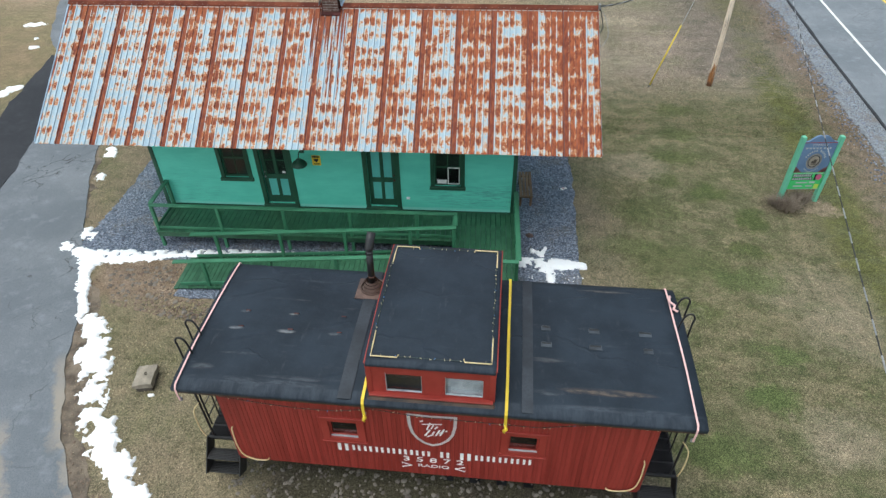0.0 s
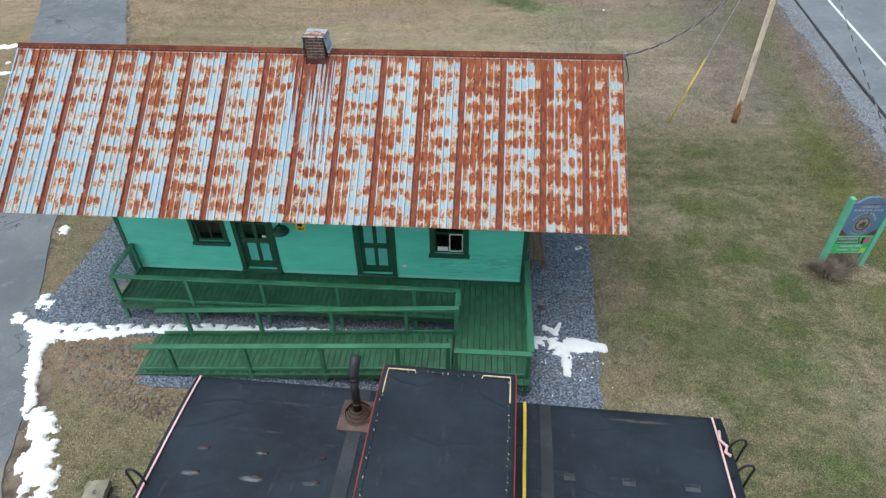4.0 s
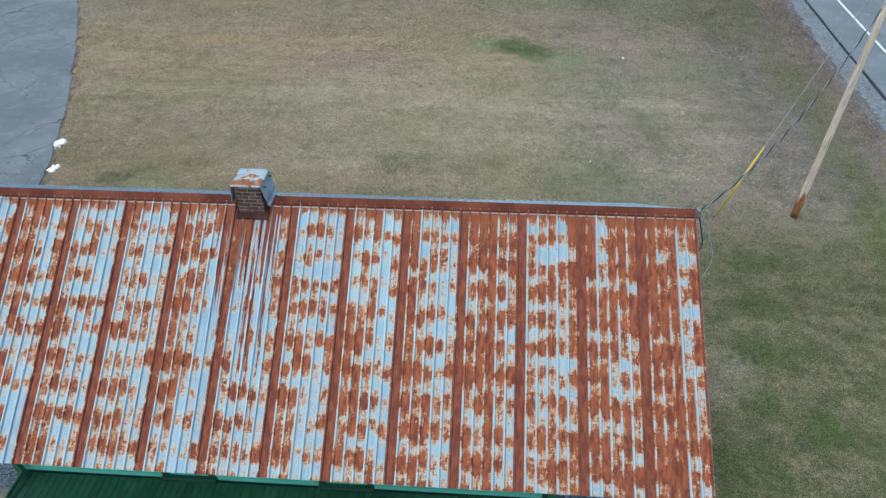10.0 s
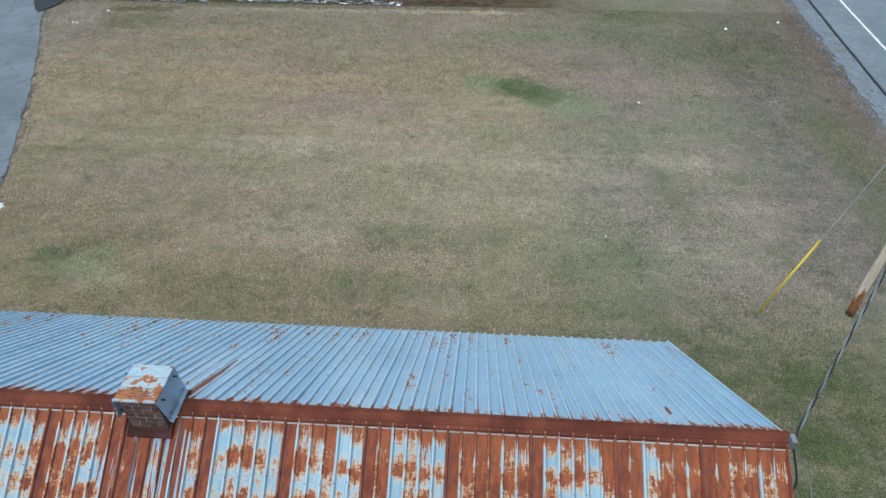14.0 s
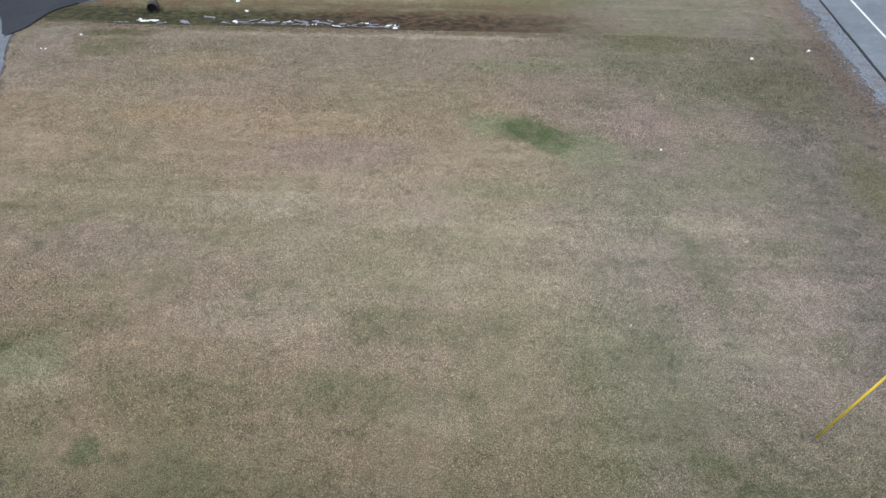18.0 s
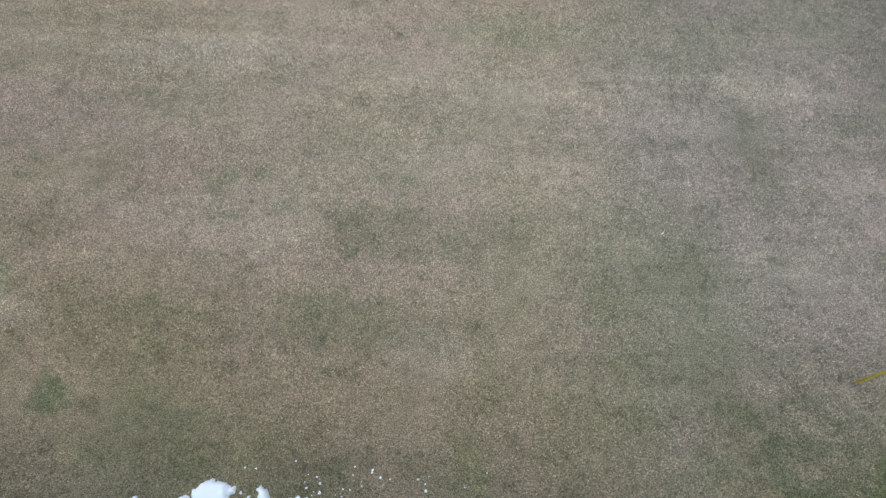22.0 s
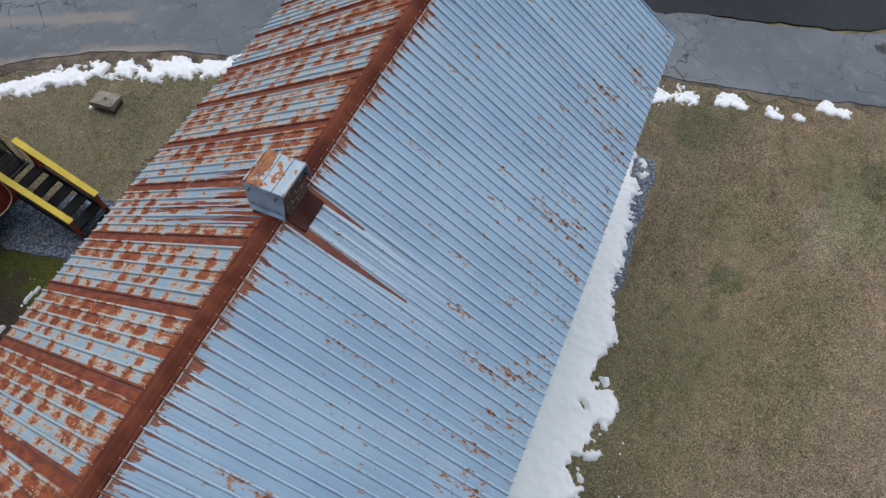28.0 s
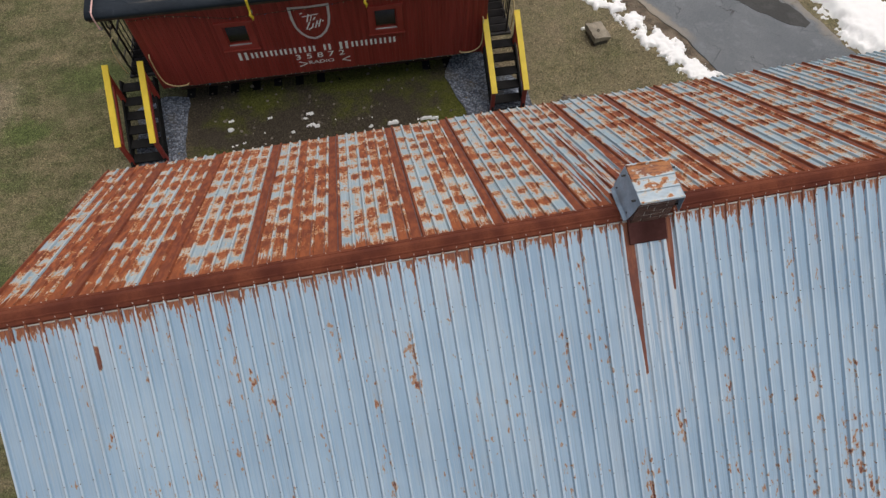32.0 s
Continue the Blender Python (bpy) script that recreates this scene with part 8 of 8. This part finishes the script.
SHEETS = [(-18.1, 53.3, 0.85, 0.16, 0.05), (-15.3, 53.1, 0.5, 0.10, -0.6), (-14.2, 54.0, 0.3, 0.08, -0.2), (-18.9, 52.6, 0.35, 0.05, 0.2), (-16.7, 52.9, 0.2, 0.09, 0.3)]
for i in range(46):
    x = -13.1 + i * 0.225 + random.uniform(-0.2, 0.2)
    SHEETS.append((x, 53.38 + 0.012 * (x + 13) + random.uniform(-0.42, 0.36), random.uniform(0.06, 0.34), random.uniform(0.02, 0.055), random.uniform(-0.6, 0.6)))
for i, (x, y, L, r, a) in enumerate(SHEETS):
    ice = snow_bank([(x - L * math.cos(a), y - L * math.sin(a), r), (x + L * math.cos(a), y + L * math.sin(a), r * 0.7)], "thin grey ice and snow in the wet ditch", 0.012, 2.3, 0.022, seed=i * 1.7)
    ice.location.z = ditch(x, y) + 0.005
    ice.data.materials[0] = MAT["ice"] if i % 7 else MAT["snow"]
# (-19.9, 50.1) stands in for a small white post, (18.7, 50.2) for rubble
for x, y, r in ((-3.0, 52.9, 0.12), (-13.1, 56.1, 0.13), (-12.2, 54.8, 0.11), (15.5, 49.0, 0.1), (-19.9, 50.1, 0.07), (9.2, 39.7, 0.035), (6.5, 30.1, 0.03), (18.7, 50.2, 0.07), (-20.7, 48.0, 0.06), (-20.95, 48.05, 0.05)):
    lump = snow_bank([(x - r * 0.5, y, r * 0.6), (x + r * 0.5, y, r * 0.5)], "small pale lump, mostly leftover snow, on the grass", 0.05, 1.0, 0.03, seed=x)
    lump.location.z = ditch(x, y)


def scatter(name, label, category, material, spots, size, squash=0.7, sides=1, seed=1):
    """Many small stones or crumbs, joined into one."""
    rng = np.random.default_rng(seed)
    ico = bmesh.new()
    bmesh.ops.create_icosphere(ico, subdivisions=sides, radius=1)
    bv = np.array([v.co[:] for v in ico.verts])
    bf = np.array([[v.index for v in f.verts] for f in ico.faces])
    ico.free()
    n = len(spots)
    sc = rng.uniform(size[0], size[1], (n, 1, 1)) * rng.uniform(0.7, 1.3, (n, 1, 3)) * np.array([1, 1, squash])
    ang = rng.uniform(0, 6.283, n)
    v = bv[None] * (1 + rng.uniform(-0.22, 0.22, (n, len(bv), 1))) * sc
    c, s = np.cos(ang)[:, None], np.sin(ang)[:, None]
    v = np.stack([v[..., 0] * c - v[..., 1] * s, v[..., 0] * s + v[..., 1] * c, v[..., 2]], -1) + np.array(spots)[:, None, :]
    f = (bf[None] + (np.arange(n) * len(bv))[:, None, None]).reshape(-1, 3)
    me = bpy.data.meshes.new(name)
    me.from_pydata(v.reshape(-1, 3).tolist(), [], f.tolist())
    me.materials.append(MAT[material])
    return tagged(new(name, me), label, category, kind="stuff")


rng = np.random.default_rng(4)


def inside(poly, n, z):
    """Random spots inside an outline."""
    p = np.array(poly)
    out = []
    while len(out) < n:
        x, y = rng.uniform(p[:, 0].min(), p[:, 0].max()), rng.uniform(p[:, 1].min(), p[:, 1].max())
        j, odd = len(p) - 1, False
        for i in range(len(p)):
            if (p[i, 1] > y) != (p[j, 1] > y) and x < (p[j, 0] - p[i, 0]) * (y - p[i, 1]) / (p[j, 1] - p[i, 1]) + p[i, 0]:
                odd = not odd
            j = i
        if odd:
            out.append((x, y, z))
    return out


scatter("gravel_stones", "loose blue-grey crushed stones round the station", "gravel", "pebble", inside([(-9.3, 15.3), (-9.25, 14.3), (-5.6, 14.35), (-5.45, 12.85), (4.4, 12.55), (5.7, 12.6), (5.9, 16), (6.05, 20), (4.1, 20), (4.1, 16.3), (-7.0, 16.3), (-7.1, 20), (-9.1, 20)], 13000, 0.016), (0.012, 0.03), 0.7, 0 or 1, 2)
scatter("soil_stones", "small pale stones and clods on the bare soil", "stones", "claystone", inside([(-2.2, 6.0), (6.8, 5.6), (6.8, 12.5), (-1.4, 12.7)], 420, 0.0), (0.012, 0.05), 0.6, 1, 3)
scatter("front_stones", "grey stones and clods along the caboose's foot", "stones", "claystone", inside([(-2.2, 6.5), (6.6, 6.1), (6.6, 7.7), (-2.0, 7.9)], 700, 0.0), (0.015, 0.06), 0.6, 1, 23)
scatter("soil_crumbs", "crumbs of dry soil at the foot of the ramp", "soil", "soilcrumb", inside([(-8.0, 13.9), (-5.8, 14.1), (-5.6, 12.7), (-2.6, 12.6), (-3.5, 11.6), (-7.2, 12.4)], 1600, -0.005), (0.012, 0.04), 0.6, 1, 5)
scatter("soil_clods", "clods and stones on the bare soil by the ramp", "soil", "claystone", inside([(-8.0, 13.9), (-5.8, 14.1), (-5.6, 12.7), (-2.6, 12.6), (-3.5, 11.6), (-7.2, 12.4)], 170, -0.005), (0.03, 0.075), 0.55, 1, 35)
scatter("verge_crumbs", "crumbs of dark soil and grit along the driveway's edge", "soil", "soilcrumb", [(x + 0.2 + rng.normal(0, 0.16), y + rng.normal(0, 0.1), 0.012) for x, y in edge_r for _ in range(4) if 4 < y < 14], (0.012, 0.035), 0.6, 1, 15)
sb_ = [(rng.normal(0.1, 1.3), rng.normal(23.95, 0.28), 0.0) for _ in range(46)]
scatter("snow_crumbs", "crumbs of snow scattered on the lawn", "snow", "snow", [p for p in sb_ if p[1] > 23.4] + [(rng.normal(5.1, 0.5), rng.normal(14.0, 0.35), 0.01) for _ in range(60)] + [(rng.normal(1.5, 1.2), rng.normal(11.9, 0.35), 0.0) for _ in range(26)], (0.01, 0.032), 0.5, 1, 7)
scatter("shoulder_stones", "loose grey stones on the road shoulder", "gravel", "pebble", [(line_x(y) - 2.4 + rng.normal(0, 0.28), y, 0.02) for y in rng.uniform(10, 62, 2500)] + [(line_x(y) - 3.0 + rng.normal(0, 0.3), y, 0.0) for y in rng.uniform(8, 60, 3200)], (0.015, 0.045), 0.6, 1, 8)


def grass(name, label, n, box_, h, seed, skip=()):
    """Short dormant turf: tiny bent blades, joined."""
    r = np.random.default_rng(seed)
    x, y = r.uniform(box_[0], box_[2], n), r.uniform(box_[1], box_[3], n)
    ok = np.ones(n, bool)
    for a, b, c, d in skip:
        ok &= ~((x > a) & (x < c) & (y > b) & (y < d))
    right = np.interp(y, [p[1] for p in DRIVE_R], [p[0] for p in DRIVE_R])
    ok &= (x > right + 0.15) & (x < 18.05 + 0.098 * y + 0.0006 * (y - 30) ** 2 - 3.1)
    x, y = x[ok], y[ok]
    m = len(x)
    a = r.uniform(0, 6.283, m)
    hh, w = r.uniform(0.4, 1.0, m) * h, r.uniform(0.006, 0.016, m) * (1.0 if h < 0.06 else 1.4)
    lean = r.uniform(0.15, 1.0, m) * h
    z = np.full(m, -0.02)
    dx, dy = np.cos(a), np.sin(a)
    v = np.stack([np.stack([x - dy * w, y + dx * w, z], -1), np.stack([x + dy * w, y - dx * w, z], -1), np.stack([x + dx * lean, y + dy * lean, z + hh], -1)], 1).reshape(-1, 3)
    me = bpy.data.meshes.new(name)
    me.vertices.add(3 * m)
    me.vertices.foreach_set("co", v.ravel())
    me.loops.add(3 * m)
    me.loops.foreach_set("vertex_index", np.arange(3 * m))
    me.polygons.add(m)
    me.polygons.foreach_set("loop_start", np.arange(0, 3 * m, 3))
    me.update(calc_edges=True)
    me.materials.append(MAT["blades"])
    return tagged(new(name, me), label, "grass", kind="stuff")


HOUSE = [(-9.3, 12.6, 6.1, 23.2), (-2.3, 6.0, 6.8, 12.9), (-8.2, 12.4, -3.0, 14.4)]
grass("near_turf", "short dormant turf round the station and caboose", 220000, (-12, 4, 19, 24), 0.05, 1, HOUSE)
grass("lawn_turf", "short dormant turf of the lawn behind the station", 600000, (-22, 22.5, 22, 40), 0.055, 2, HOUSE)
grass("far_turf", "short dormant turf of the far lawn", 340000, (-26, 40, 24, 51.9), 0.065, 3)
